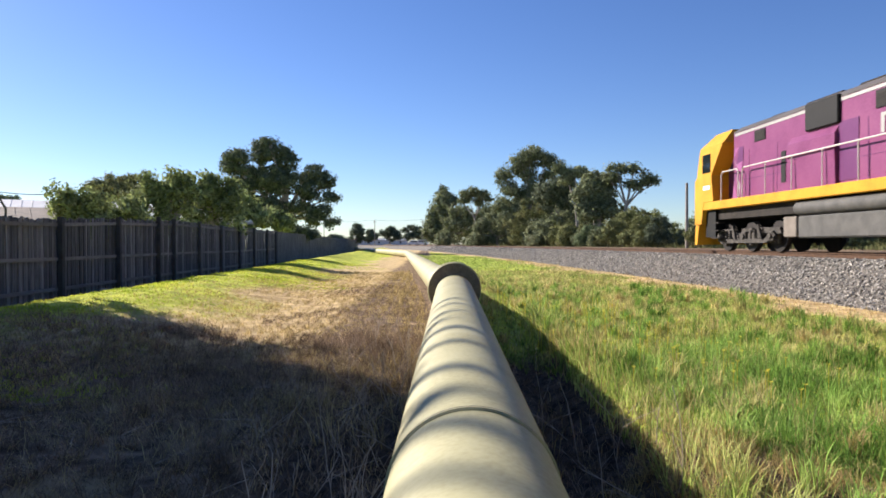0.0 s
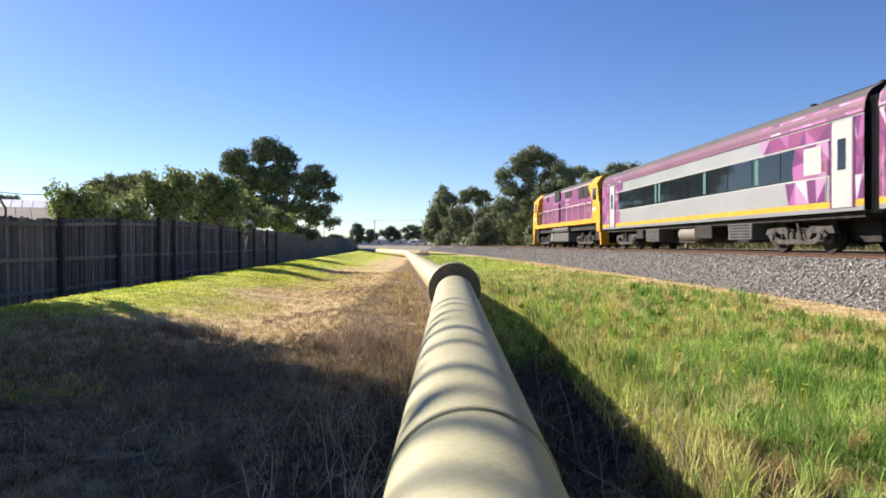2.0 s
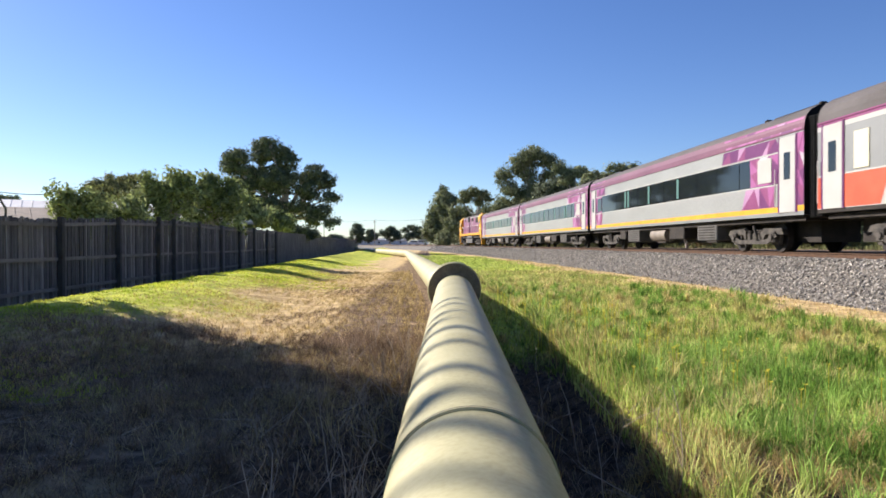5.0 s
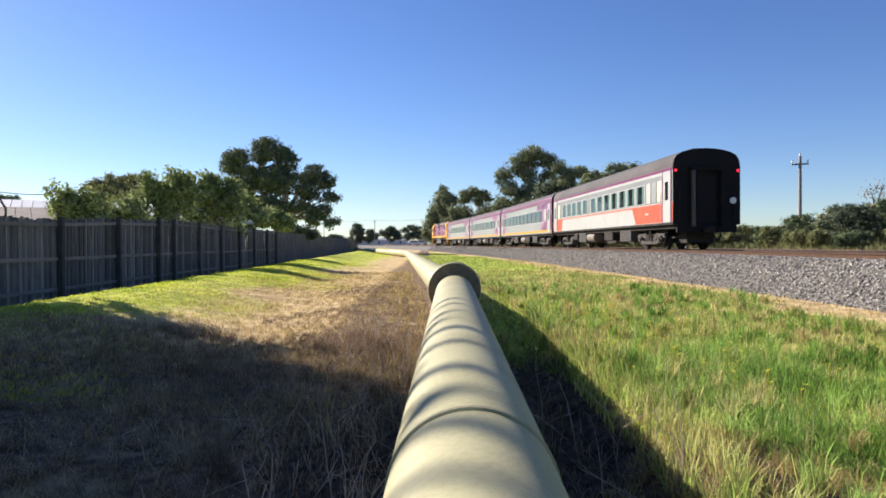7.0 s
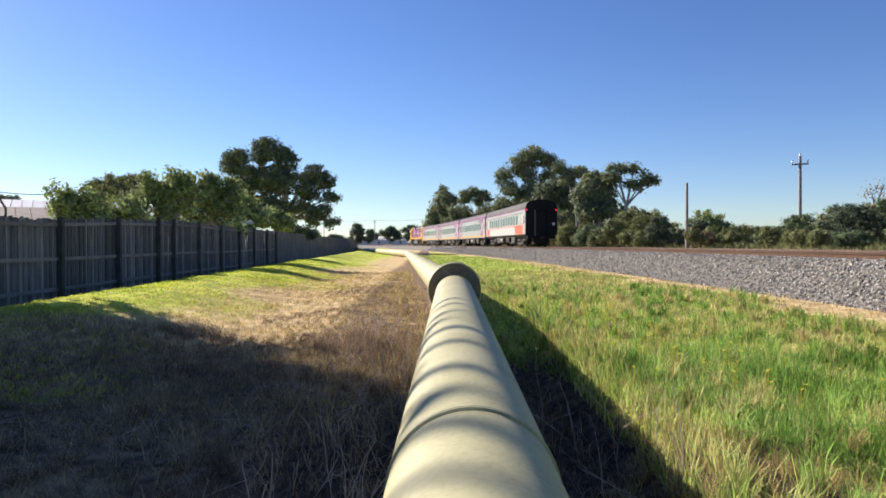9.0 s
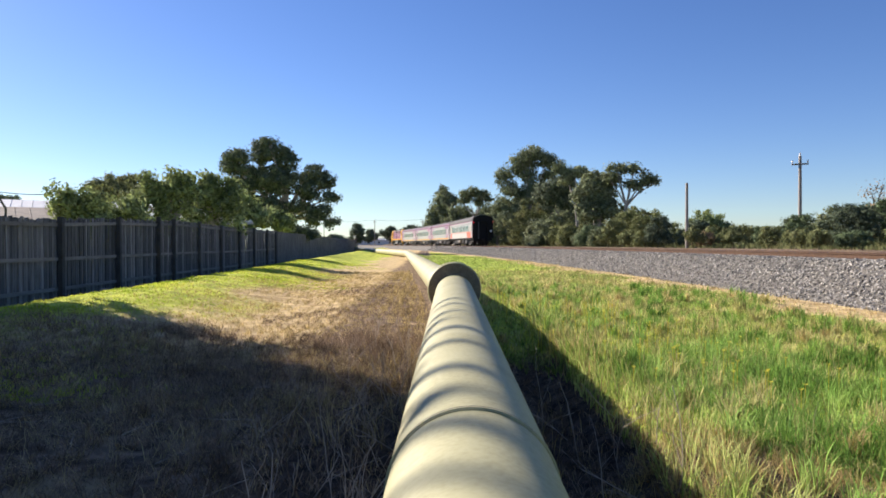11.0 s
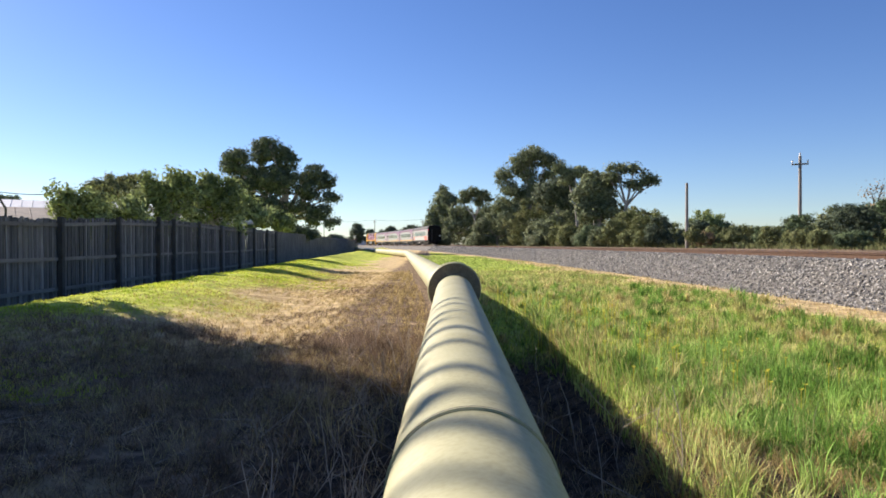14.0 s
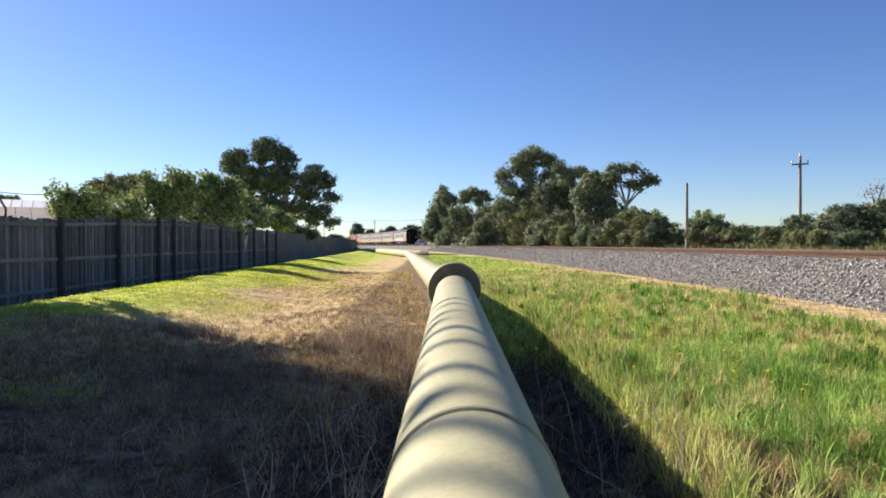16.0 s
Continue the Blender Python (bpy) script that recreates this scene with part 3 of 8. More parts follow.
tree("gum_tree", -11.60, 112, lobe(1, -3.2, 14.4, 3.6, 8, 1.1) + lobe(3, 4.8, 10.6, 2.6, 5, 0.9) + lobe(4, -2.6, 9.4, 4.2, 9, 1.2)
     + lobe(6, -6.0, 6.4, 3.2, 6, 1.1) + [(-6.7, 13.03, 0.96), (-7.94, 14.97, 1.23), (-8.14, 14.68, 1.31), (-6.98, 14.94, 1.09), (-8.85, 13.75, 0.73), (-7.76, 13.2, 0.55), (-8.09, 12.97, 0.54), (-8.62, 13.77, 0.77), (-2.58, 17.17, 1.44), (-3.65, 17.13, 1.33), (-3.08, 16.97, 1.02), (-3.22, 15.35, 1.29), (0.05, 15.92, 1.02), (-0.46, 16.39, 0.93), (-0.48, 15.86, 1.07), (-2.68, 15.26, 0.75), (1.23, 15.09, 0.85), (-0.3, 14.98, 0.64), (-0.52, 13.71, 0.81), (1.13, 13.88, 0.64), (-6.44, 12.29, 1.65), (-4.36, 11.82, 1.11), (-7.69, 11.22, 1.1), (-5.93, 10.02, 1.54), (-2.1, 10.61, 1.67), (-3.01, 10.06, 1.14), (-3.88, 11.6, 1.47), (-2.15, 10.78, 1.72), (-0.26, 12.12, 1.06), (-0.98, 10.69, 1.55), (-1.14, 10.78, 1.31), (1.13, 12.24, 1.35), (4.1, 13.27, 1.1), (3.38, 12.12, 1.05), (5.46, 11.93, 1.16), (5.48, 11.75, 1.06), (6.91, 11.02, 0.68), (7.42, 11.48, 0.62), (7.04, 11.0, 0.82), (6.25, 11.06, 0.77), (5.21, 10.6, 0.94), (3.05, 11.33, 1.36), (3.46, 11.27, 1.07), (3.27, 9.12, 1.11), (8.09, 9.05, 0.49), (7.2, 8.56, 0.64), (7.39, 8.54, 0.77), (7.19, 8.46, 0.74), (1.93, 7.54, 1.2), (3.41, 7.35, 1.03), (0.86, 7.61, 0.92), (3.83, 6.66, 1.19), (5.06, 6.53, 1.04), (4.63, 6.58, 0.82), (5.82, 5.57, 0.71), (6.33, 7.17, 0.82), (7.93, 4.85, 0.63), (6.58, 4.77, 0.6), (7.14, 4.33, 0.66), (7.95, 4.97, 0.58), (4.89, 5.47, 0.59), (4.33, 5.27, 0.66), (3.94, 4.78, 0.69), (4.69, 5.22, 0.57), (-8.05, 8.52, 1.69), (-9.12, 7.48, 1.52), (-8.6, 7.46, 1.34), (-5.54, 8.64, 1.16), (-4.39, 7.83, 1.32), (-4.87, 8.01, 1.15), (-4.6, 6.33, 1.2), (-2.33, 8.37, 1.37), (-4.28, 4.49, 0.82), (-6.71, 3.73, 1.07), (-5.63, 3.83, 0.92), (-5.08, 4.69, 0.97), (-0.64, 6.89, 0.97), (-1.31, 6.69, 1.21), (-1.29, 6.81, 1.2), (0.08, 6.61, 1.0), (-7.62, 14.11, 1.83), (-8.69, 13.03, 1.07), (-3.59, 16.08, 1.98), (-1.34, 15.9, 1.68), (0.45, 14.38, 1.37), (-5.83, 11.24, 2.29), (-2.69, 11.69, 2.44), (0.0, 10.79, 2.29), (4.75, 12.58, 1.68), (6.54, 11.69, 1.37), (3.59, 9.89, 1.98), (7.17, 9.0, 1.07), (2.24, 6.76, 1.98), (5.83, 6.58, 1.52), (7.17, 4.79, 0.91), (4.48, 4.79, 1.07), (-7.17, 7.65, 2.44), (-3.59, 7.21, 2.29), (-5.83, 4.52, 1.68), (-0.45, 5.86, 1.83)], "leaf_dark",
     "large dark-green gum tree rising behind the paling fence", count=52000, size=0.22, clump=0.42, trunk=0.5, seed=3, limb_every=4)
tree("gum_tree", 8.83, 132, [(-1.71, 17.12, 1.1), (0.26, 17.89, 1.16), (-1.7, 17.43, 0.87), (-1.31, 16.92, 0.95), (2.33, 16.36, 1.11), (0.63, 17.13, 1.16), (0.23, 16.78, 1.08), (2.53, 16.14, 1.31), (-2.39, 16.12, 0.9), (-2.35, 15.63, 0.99), (-1.75, 15.75, 0.95), (-2.8, 16.17, 1.33), (-6.39, 13.92, 0.95), (-5.25, 13.29, 1.03), (-6.12, 12.59, 0.95), (-4.58, 13.85, 0.81), (-0.81, 13.41, 1.04), (-2.65, 14.88, 1.22), (-1.6, 13.57, 1.38), (-2.88, 15.16, 0.96), (2.27, 15.86, 1.0), (2.6, 16.09, 0.77), (3.84, 15.89, 0.87), (4.5, 15.23, 1.1), (2.15, 13.43, 0.91), (2.92, 13.65, 0.81), (3.68, 13.81, 0.89), (3.8, 12.74, 1.0), (-5.55, 10.72, 0.75), (-4.05, 10.69, 0.97), (-5.0, 10.35, 1.0), (-4.62, 10.2, 1.0), (1.15, 10.73, 1.04), (-0.32, 10.89, 0.98), (0.36, 10.42, 1.08), (0.93, 11.12, 1.38), (-2.49, 8.09, 1.27), (0.02, 9.06, 1.53), (-3.19, 9.94, 1.51), (-2.44, 7.57, 1.35), (-6.56, 7.49, 1.33), (-3.08, 7.47, 0.99), (-6.48, 7.52, 1.13), (-5.02, 6.41, 0.96), (-2.8, 3.16, 1.71), (-2.32, 5.72, 1.84), (-3.35, 5.55, 1.58), (-3.22, 5.95, 1.28), (-0.81, 7.05, 1.92), (2.11, 6.17, 1.69), (-0.62, 3.76, 1.42), (1.49, 6.73, 1.9), (-2.8, 2.59, 1.41), (-2.28, 3.88, 1.48), (0.11, 2.08, 1.68), (-0.28, 3.67, 1.22), (3.35, 7.26, 0.95), (4.76, 6.56, 0.93), (4.13, 7.23, 1.34), (4.66, 7.22, 1.13), (-3.51, 2.29, 1.09), (-2.92, 1.69, 1.07), (-5.19, 1.46, 0.9), (-3.72, 1.69, 0.99), (-0.54, 17.55, 1.64), (1.07, 16.48, 1.83), (-3.22, 15.4, 1.83), (-5.69, 13.68, 1.46), (-1.61, 14.54, 2.01), (3.22, 15.62, 1.55), (2.9, 12.93, 1.46), (-4.83, 11.32, 1.64), (0.0, 11.86, 2.01), (-2.15, 9.17, 2.37), (-4.83, 7.56, 2.01), (-3.76, 4.66, 2.56), (0.54, 5.41, 2.74), (-1.07, 2.72, 2.37), (3.22, 6.48, 2.01), (-4.3, 2.19, 1.83)], "leaf_gum",
     "tall spreading gum tree on the far side of the track", count=44000, size=0.2, clump=0.5, trunk=0.36, seed=5, trunks=2, limb_every=4)
tree("gum_tree", 10.67, 102, [(-0.41, 7.75, 0.7), (-1.11, 8.34, 0.82), (0.52, 7.75, 0.91), (-1.29, 8.67, 0.73), (0.62, 8.73, 0.61), (1.84, 8.53, 0.81), (0.68, 8.43, 0.54), (1.94, 9.39, 0.66), (-1.82, 8.23, 1.0), (-0.69, 7.35, 0.87), (-1.0, 7.09, 0.89), (-0.37, 7.3, 0.89), (1.44, 7.03, 0.7), (0.21, 5.44, 0.69), (1.34, 5.92, 0.76), (1.13, 6.47, 0.73), (0.0, 8.37, 1.55), (1.24, 8.79, 1.12), (-1.65, 7.3, 1.4), (0.41, 6.47, 1.4)], "leaf_dark",
     "dense dark gum tree among lighter ones", count=12000, size=0.2, clump=0.45, trunk=0.3, seed=6, limb_every=4)
tree("gum_tree", 12.27, 96, [(-0.53, 10.05, 0.44), (-0.65, 9.84, 0.49), (-1.29, 9.99, 0.41), (-1.1, 9.94, 0.45), (0.94, 9.82, 0.36), (0.08, 10.11, 0.35), (0.48, 10.38, 0.45), (0.84, 9.95, 0.36), (1.56, 8.9, 0.4), (1.44, 9.32, 0.33), (1.45, 9.44, 0.3), (1.51, 9.0, 0.36), (-1.44, 8.95, 0.47), (-1.4, 9.6, 0.37), (-1.66, 9.7, 0.35), (-1.4, 9.19, 0.36), (-2.1, 10.42, 0.43), (-2.61, 10.67, 0.32), (-2.72, 10.86, 0.39), (-2.22, 10.91, 0.39)], "leaf_gum",
     "slender gum tree with an open crown", count=6000, size=0.2, clump=0.42, trunk=0.28, seed=7, limb_every=4)
tree("gum_tree", 13.84, 90, [(0.07, 8.0, 0.67), (-0.32, 7.7, 0.73), (-0.2, 8.99, 0.63), (-1.21, 8.68, 0.72), (0.22, 8.18, 0.69), (1.24, 7.45, 0.48), (0.38, 7.46, 0.56), (0.95, 8.6, 0.64), (-0.84, 6.19, 0.64), (-1.26, 7.47, 0.89), (-2.4, 6.48, 0.75), (-0.65, 7.28, 0.87), (0.43, 7.06, 0.79), (1.26, 6.47, 0.73), (1.34, 5.97, 0.63), (-0.12, 6.58, 0.87), (-1.6, 4.37, 0.76), (-1.26, 5.07, 0.79), (-1.22, 5.27, 0.89), (-1.25, 3.95, 0.76), (1.45, 8.78, 0.42), (2.26, 8.86, 0.51), (1.53, 8.77, 0.36), (1.97, 8.04, 0.4), (1.15, 4.07, 0.55), (1.51, 5.56, 0.65), (0.88, 4.76, 0.59), (1.67, 5.53, 0.77), (-0.5, 8.29, 1.1), (0.94, 8.08, 0.98), (-1.44, 6.64, 1.23), (0.5, 6.42, 1.23), (-0.72, 4.69, 1.47), (1.8, 8.58, 0.74), (1.44, 4.69, 1.1)], "leaf_gum",
     "olive-green gum tree on the far side of the track", count=15000, size=0.2, clump=0.45, trunk=0.3, seed=8, limb_every=4)
tree("gum_tree", 15.84, 88, [(-0.38, 9.65, 0.3), (-1.32, 9.63, 0.29), (-0.57, 9.7, 0.3), (-1.16, 9.82, 0.4), (0.03, 10.01, 0.31), (0.16, 9.53, 0.38), (0.04, 9.44, 0.36), (0.14, 9.5, 0.31), (1.65, 9.68, 0.32), (1.63, 9.57, 0.4), (1.34, 9.17, 0.35), (1.11, 9.64, 0.43), (3.15, 8.02, 0.45), (2.74, 8.91, 0.4), (3.35, 8.16, 0.53), (2.4, 8.05, 0.47), (4.11, 7.87, 0.27), (3.97, 7.83, 0.28), (3.94, 8.27, 0.29), (3.53, 8.21, 0.26), (1.91, 7.32, 0.27), (1.81, 7.54, 0.38), (1.99, 7.15, 0.26), (2.04, 7.37, 0.25), (-1.55, 8.48, 0.33), (-1.64, 8.81, 0.32), (-1.65, 8.74, 0.35), (-0.97, 8.63, 0.33), (1.19, 7.87, 0.3), (0.51, 7.79, 0.28), (1.05, 7.82, 0.27), (1.11, 7.58, 0.27)], "leaf_gum",
     "thin gum tree with sparse foliage and pale bare limbs", count=3600, size=0.17, clump=0.45, trunk=0.26, seed=9, shell=0.3, limb_every=4)
tree("gum_tree", 1.58, 210, [(-1.68, 17.92, 0.78), (-0.89, 17.93, 0.89), (-0.92, 16.52, 0.78), (-0.02, 16.9, 0.87), (-0.11, 14.02, 1.34), (-1.01, 13.41, 1.29), (-1.69, 15.43, 1.38), (-0.34, 15.52, 1.44), (2.96, 13.54, 1.52), (-0.55, 14.04, 1.5), (1.34, 14.26, 1.42), (1.14, 14.68, 1.47), (-4.43, 11.3, 1.02), (-3.36, 9.76, 1.5), (-2.21, 9.84, 1.06), (-3.51, 9.14, 1.2), (1.37, 8.69, 1.48), (0.78, 10.67, 1.2), (-1.62, 8.76, 1.51), (-1.52, 10.8, 1.48), (1.65, 9.2, 1.64), (4.45, 7.3, 1.53), (4.88, 9.52, 1.7), (1.04, 8.31, 1.69), (-5.07, 6.05, 1.37), (-3.69, 7.27, 1.42), (-2.94, 7.24, 1.04), (-4.87, 5.58, 1.23), (0.29, 5.21, 1.37), (1.01, 6.13, 1.65), (-1.37, 7.25, 1.58), (-2.05, 6.64, 1.72), (1.69, 6.08, 1.12), (3.35, 3.84, 1.14), (1.91, 6.0, 1.7), (4.01, 4.0, 1.36), (-3.39, 4.65, 1.18), (-4.43, 2.61, 1.47), (-5.03, 3.9, 1.27), (-3.25, 1.91, 1.42), (-0.86, 17.08, 1.47), (-1.72, 14.5, 2.05), (1.03, 13.12, 2.2), (-3.45, 10.7, 2.2), (0.0, 9.67, 2.49), (3.1, 8.46, 2.34), (-4.31, 6.57, 2.2), (-0.86, 5.53, 2.49), (2.59, 4.5, 2.49), (-3.45, 3.29, 2.2)], "leaf_gum",
     "dense bushy gum tree at the bend of the track", count=22000, size=0.24, clump=0.5, trunk=0.35, seed=10, droop=0.3, limb_every=4)
tree("gum_tree", 3.84, 164, [(-1.95, 12.37, 0.96), (-0.18, 13.21, 0.7), (-2.07, 12.0, 0.83), (-1.26, 11.49, 0.95), (2.5, 12.46, 0.81), (0.42, 12.16, 0.65), (1.5, 11.86, 0.68), (0.86, 12.96, 0.81), (2.82, 12.16, 0.59), (3.51, 11.08, 0.58), (3.55, 11.17, 0.59), (2.43, 11.93, 0.54), (-2.7, 10.58, 0.54), (-2.06, 10.69, 0.68), (-2.79, 10.69, 0.65), (-2.33, 10.85, 0.55), (1.37, 9.9, 0.61), (1.03, 10.76, 0.63), (1.62, 10.61, 0.66), (0.17, 10.38, 0.52)], "leaf_gum",
     "gum tree with pale trunk and flat crown", count=7000, size=0.22, clump=0.5, trunk=0.28, seed=11, limb_every=4)
tree("gum_tree", 4.40, 172, [(-0.81, 8.05, 1.17), (-2.73, 7.12, 1.08), (-0.61, 6.58, 1.08), (-1.39, 5.69, 1.09), (-5.35, 3.65, 1.35), (-3.01, 3.22, 1.18), (-2.96, 3.37, 1.26), (-4.45, 3.44, 1.33), (2.88, 5.78, 1.15), (2.18, 5.29, 1.45), (3.03, 5.02, 1.42), (0.06, 6.68, 1.22), (3.41, 7.89, 1.29), (5.32, 9.09, 1.07), (3.67, 7.5, 1.46), (3.33, 8.65, 1.16), (3.4, 4.43, 1.37), (6.3, 3.59, 1.1), (3.45, 2.8, 1.49), (4.34, 4.94, 1.31), (4.72, 4.58, 1.21), (2.45, 5.35, 1.24), (3.76, 4.61, 1.62), (1.81, 6.0, 1.35), (-1.46, 3.74, 1.23), (-0.54, 2.08, 1.04), (-0.86, 2.38, 1.46), (0.24, 2.66, 1.25), (2.55, 1.76, 0.88), (3.51, 2.54, 0.93), (3.39, 1.59, 1.19), (0.86, 2.06, 1.11), (-4.82, 2.83, 0.77), (-3.88, 3.29, 1.01), (-4.03, 2.99, 0.9), (-2.98, 2.79, 1.21), (-1.41, 6.99, 2.04), (-3.95, 4.59, 2.16), (1.69, 6.28, 2.28), (4.23, 8.4, 2.16), (4.94, 3.74, 2.16), (3.53, 5.58, 2.4), (-0.71, 3.18, 2.16), (2.12, 2.33, 1.68), (-4.23, 2.33, 1.68)], "leaf_gum",
     "low bushy gum tree under taller ones", count=15000, size=0.22, clump=0.45, trunk=0.22, seed=12, limb_every=4)
# the close wood of gums and scrub between and behind the taller trees
for k, (bearing, dist, width, height, mat, label) in enumerate((
        (3.75, 168, 7.0, 13.6, "leaf_gum", "grey-green gum tree in the wood beside the track"),
        (1.25, 205, 4.6, 16.0, "leaf_gum", "narrow gum tree at the edge of the wood"),
        (7.7, 145, 9.0, 12.2, "leaf_gum", "broad grey-green gum tree in the wood beside the track"),
        (12.05, 124, 4.6, 14.0, "leaf_gum", "grey-green gum tree in the wood beside the track"),
        (10.6, 112, 4.2, 10.2, "leaf_dark", "dense dark gum tree in the wood beside the track"),
        (14.1, 104, 4.2, 10.6, "leaf_scrub", "olive-green gum tree in the wood beside the track"),
        (11.6, 98, 5.0, 5.6, "leaf_gum", "low grey-green gum tree in the wood beside the track"),
        (16.9, 96, 5.6, 5.4, "leaf_scrub", "rounded olive wattle at the edge of the wood"),
        (5.9, 128, 5.0, 6.6, "leaf_gum", "low bushy gum tree in the wood beside the track"))):
    tree("gum_tree", bearing, dist, dome(200 + k, width, height, 26, 1.25 * dist / 120), mat, label, count=9000, size=0.21 * dist / 120, clump=0.42 * dist / 120,
         trunk=0.24, seed=300 + k, group="wood beside the track", limb_every=5, shell=0.45)
tree("bush", 0.41, 212, [(0.0, 5.36, 1.17), (-1.7, 4.71, 1.04), (1.7, 4.84, 1.1), (-1.95, 4.45, 1.31), (2.21, 4.45, 1.31), (-2.09, 2.62, 1.31), (1.85, 2.62, 1.31), (-2.09, 1.23, 1.04), (-0.7, 1.23, 1.04), (0.68, 1.23, 1.04), (2.06, 1.23, 1.04)], "leaf_gum",
     "grey-green bush beside the track", category='bush', count=5000, size=0.095, clump=0.24, trunk=0.03, limb_mat='wood_dark', seed=21, group='scrub beside the track', droop=-0.1, shell=0.5)
tree("bush", 1.49, 196, [(0.0, 3.8, 1.16), (-1.67, 3.16, 1.03), (1.67, 3.29, 1.08), (-2.08, 2.9, 1.29), (1.22, 2.9, 1.29), (-2.06, 1.16, 1.03), (-0.7, 1.16, 1.03), (0.67, 1.16, 1.03), (2.03, 1.16, 1.03)], "leaf_scrub",
     "olive scrub bush beside the track", category='bush', count=5000, size=0.095, clump=0.24, trunk=0.03, limb_mat='wood_dark', seed=22, group='scrub beside the track', droop=-0.1, shell=0.5)
tree("bush", 2.62, 178, [(0.0, 4.51, 1.05), (-1.52, 3.92, 0.94), (1.52, 4.04, 0.98), (-0.82, 3.69, 1.17), (1.06, 3.69, 1.17), (-1.24, 2.05, 1.17), (1.35, 2.05, 1.17), (-1.87, 1.09, 0.94), (-0.63, 1.09, 0.94), (0.61, 1.09, 0.94), (1.85, 1.09, 0.94)], "leaf_gum",
     "grey-green bush beside the track", category='bush', count=5000, size=0.095, clump=0.24, trunk=0.03, limb_mat='wood_dark', seed=23, group='scrub beside the track', droop=-0.1, shell=0.5)
tree("bush", 3.70, 164, [(0.0, 3.6, 1.03), (-1.49, 3.02, 0.91), (1.49, 3.14, 0.96), (-1.42, 2.79, 1.14), (1.37, 2.79, 1.14), (-1.83, 1.03, 0.91), (-0.62, 1.03, 0.91), (0.59, 1.03, 0.91), (1.81, 1.03, 0.91)], "leaf_scrub",
     "olive scrub bush beside the track", category='bush', count=5000, size=0.095, clump=0.24, trunk=0.03, limb_mat='wood_dark', seed=24, group='scrub beside the track', droop=-0.1, shell=0.5)
tree("bush", 4.78, 150, [(0.0, 4.5, 1.0), (-1.44, 3.95, 0.89), (1.44, 4.06, 0.93), (-1.63, 3.73, 1.11), (1.65, 3.73, 1.11), (-1.73, 2.18, 1.11), (1.07, 2.18, 1.11), (-1.77, 0.97, 0.89), (-0.6, 0.97, 0.89), (0.58, 0.97, 0.89), (1.75, 0.97, 0.89)], "leaf_gum",
     "grey-green bush beside the track", category='bush', count=5000, size=0.095, clump=0.24, trunk=0.03, limb_mat='wood_dark', seed=25, group='scrub beside the track', droop=-0.1, shell=0.5)
tree("bush", 5.81, 138, [(0.0, 3.49, 0.91), (-1.32, 2.98, 0.81), (1.32, 3.08, 0.85), (-1.65, 2.78, 1.02), (1.01, 2.78, 1.02), (-1.3, 1.35, 1.02), (1.58, 1.35, 1.02), (-1.63, 0.92, 0.81), (-0.55, 0.92, 0.81), (0.53, 0.92, 0.81), (1.61, 0.92, 0.81)], "leaf_scrub",
     "olive scrub bush beside the track", category='bush', count=5000, size=0.095, clump=0.24, trunk=0.03, limb_mat='wood_dark', seed=26, group='scrub beside the track', droop=-0.1, shell=0.5)
tree("bush", 6.88, 128, [(0.0, 4.3, 0.85), (-1.22, 3.83, 0.75), (1.22, 3.93, 0.79), (-1.23, 3.64, 0.94), (0.81, 3.64, 0.94), (-1.33, 2.33, 0.94), (1.54, 2.33, 0.94), (-1.51, 0.88, 0.75), (-0.51, 0.88, 0.75), (0.49, 0.88, 0.75), (1.49, 0.88, 0.75)], "leaf_gum",
     "grey-green bush beside the track", category='bush', count=5000, size=0.095, clump=0.24, trunk=0.03, limb_mat='wood_dark', seed=27, group='scrub beside the track', droop=-0.1, shell=0.5)
tree("bush", 7.95, 118, [(0.0, 3.28, 0.82), (-1.19, 2.82, 0.73), (1.19, 2.91, 0.77), (-1.43, 2.64, 0.91), (1.19, 2.64, 0.91), (-1.19, 1.36, 0.91), (1.22, 1.36, 0.91), (-1.46, 0.84, 0.73), (-0.49, 0.84, 0.73), (0.48, 0.84, 0.73), (1.44, 0.84, 0.73)], "leaf_scrub",
     "olive scrub bush beside the track", category='bush', count=5000, size=0.095, clump=0.24, trunk=0.03, limb_mat='wood_dark', seed=28, group='scrub beside the track', droop=-0.1, shell=0.5)
tree("bush", 8.51, 114, [(-0.99, 6.85, 0.78), (1.48, 6.6, 0.85), (-1.4, 5.2, 1.14), (0.35, 5.41, 0.94), (2.16, 5.53, 1.15), (-2.72, 3.78, 1.12), (0.42, 3.67, 1.02), (2.07, 4.18, 1.03), (-2.34, 2.91, 1.23), (0.01, 2.44, 0.86), (2.11, 2.95, 0.93), (-2.56, 1.31, 0.95), (0.31, 0.96, 0.84), (2.25, 1.5, 1.1)], "leaf_scrub",
     "olive scrub bush beside the track", category='bush', count=4200, size=0.171, clump=0.388, trunk=0.03, seed=29, group='scrub beside the track', droop=-0.1, shell=0.4, limb_mat='wood_dark')
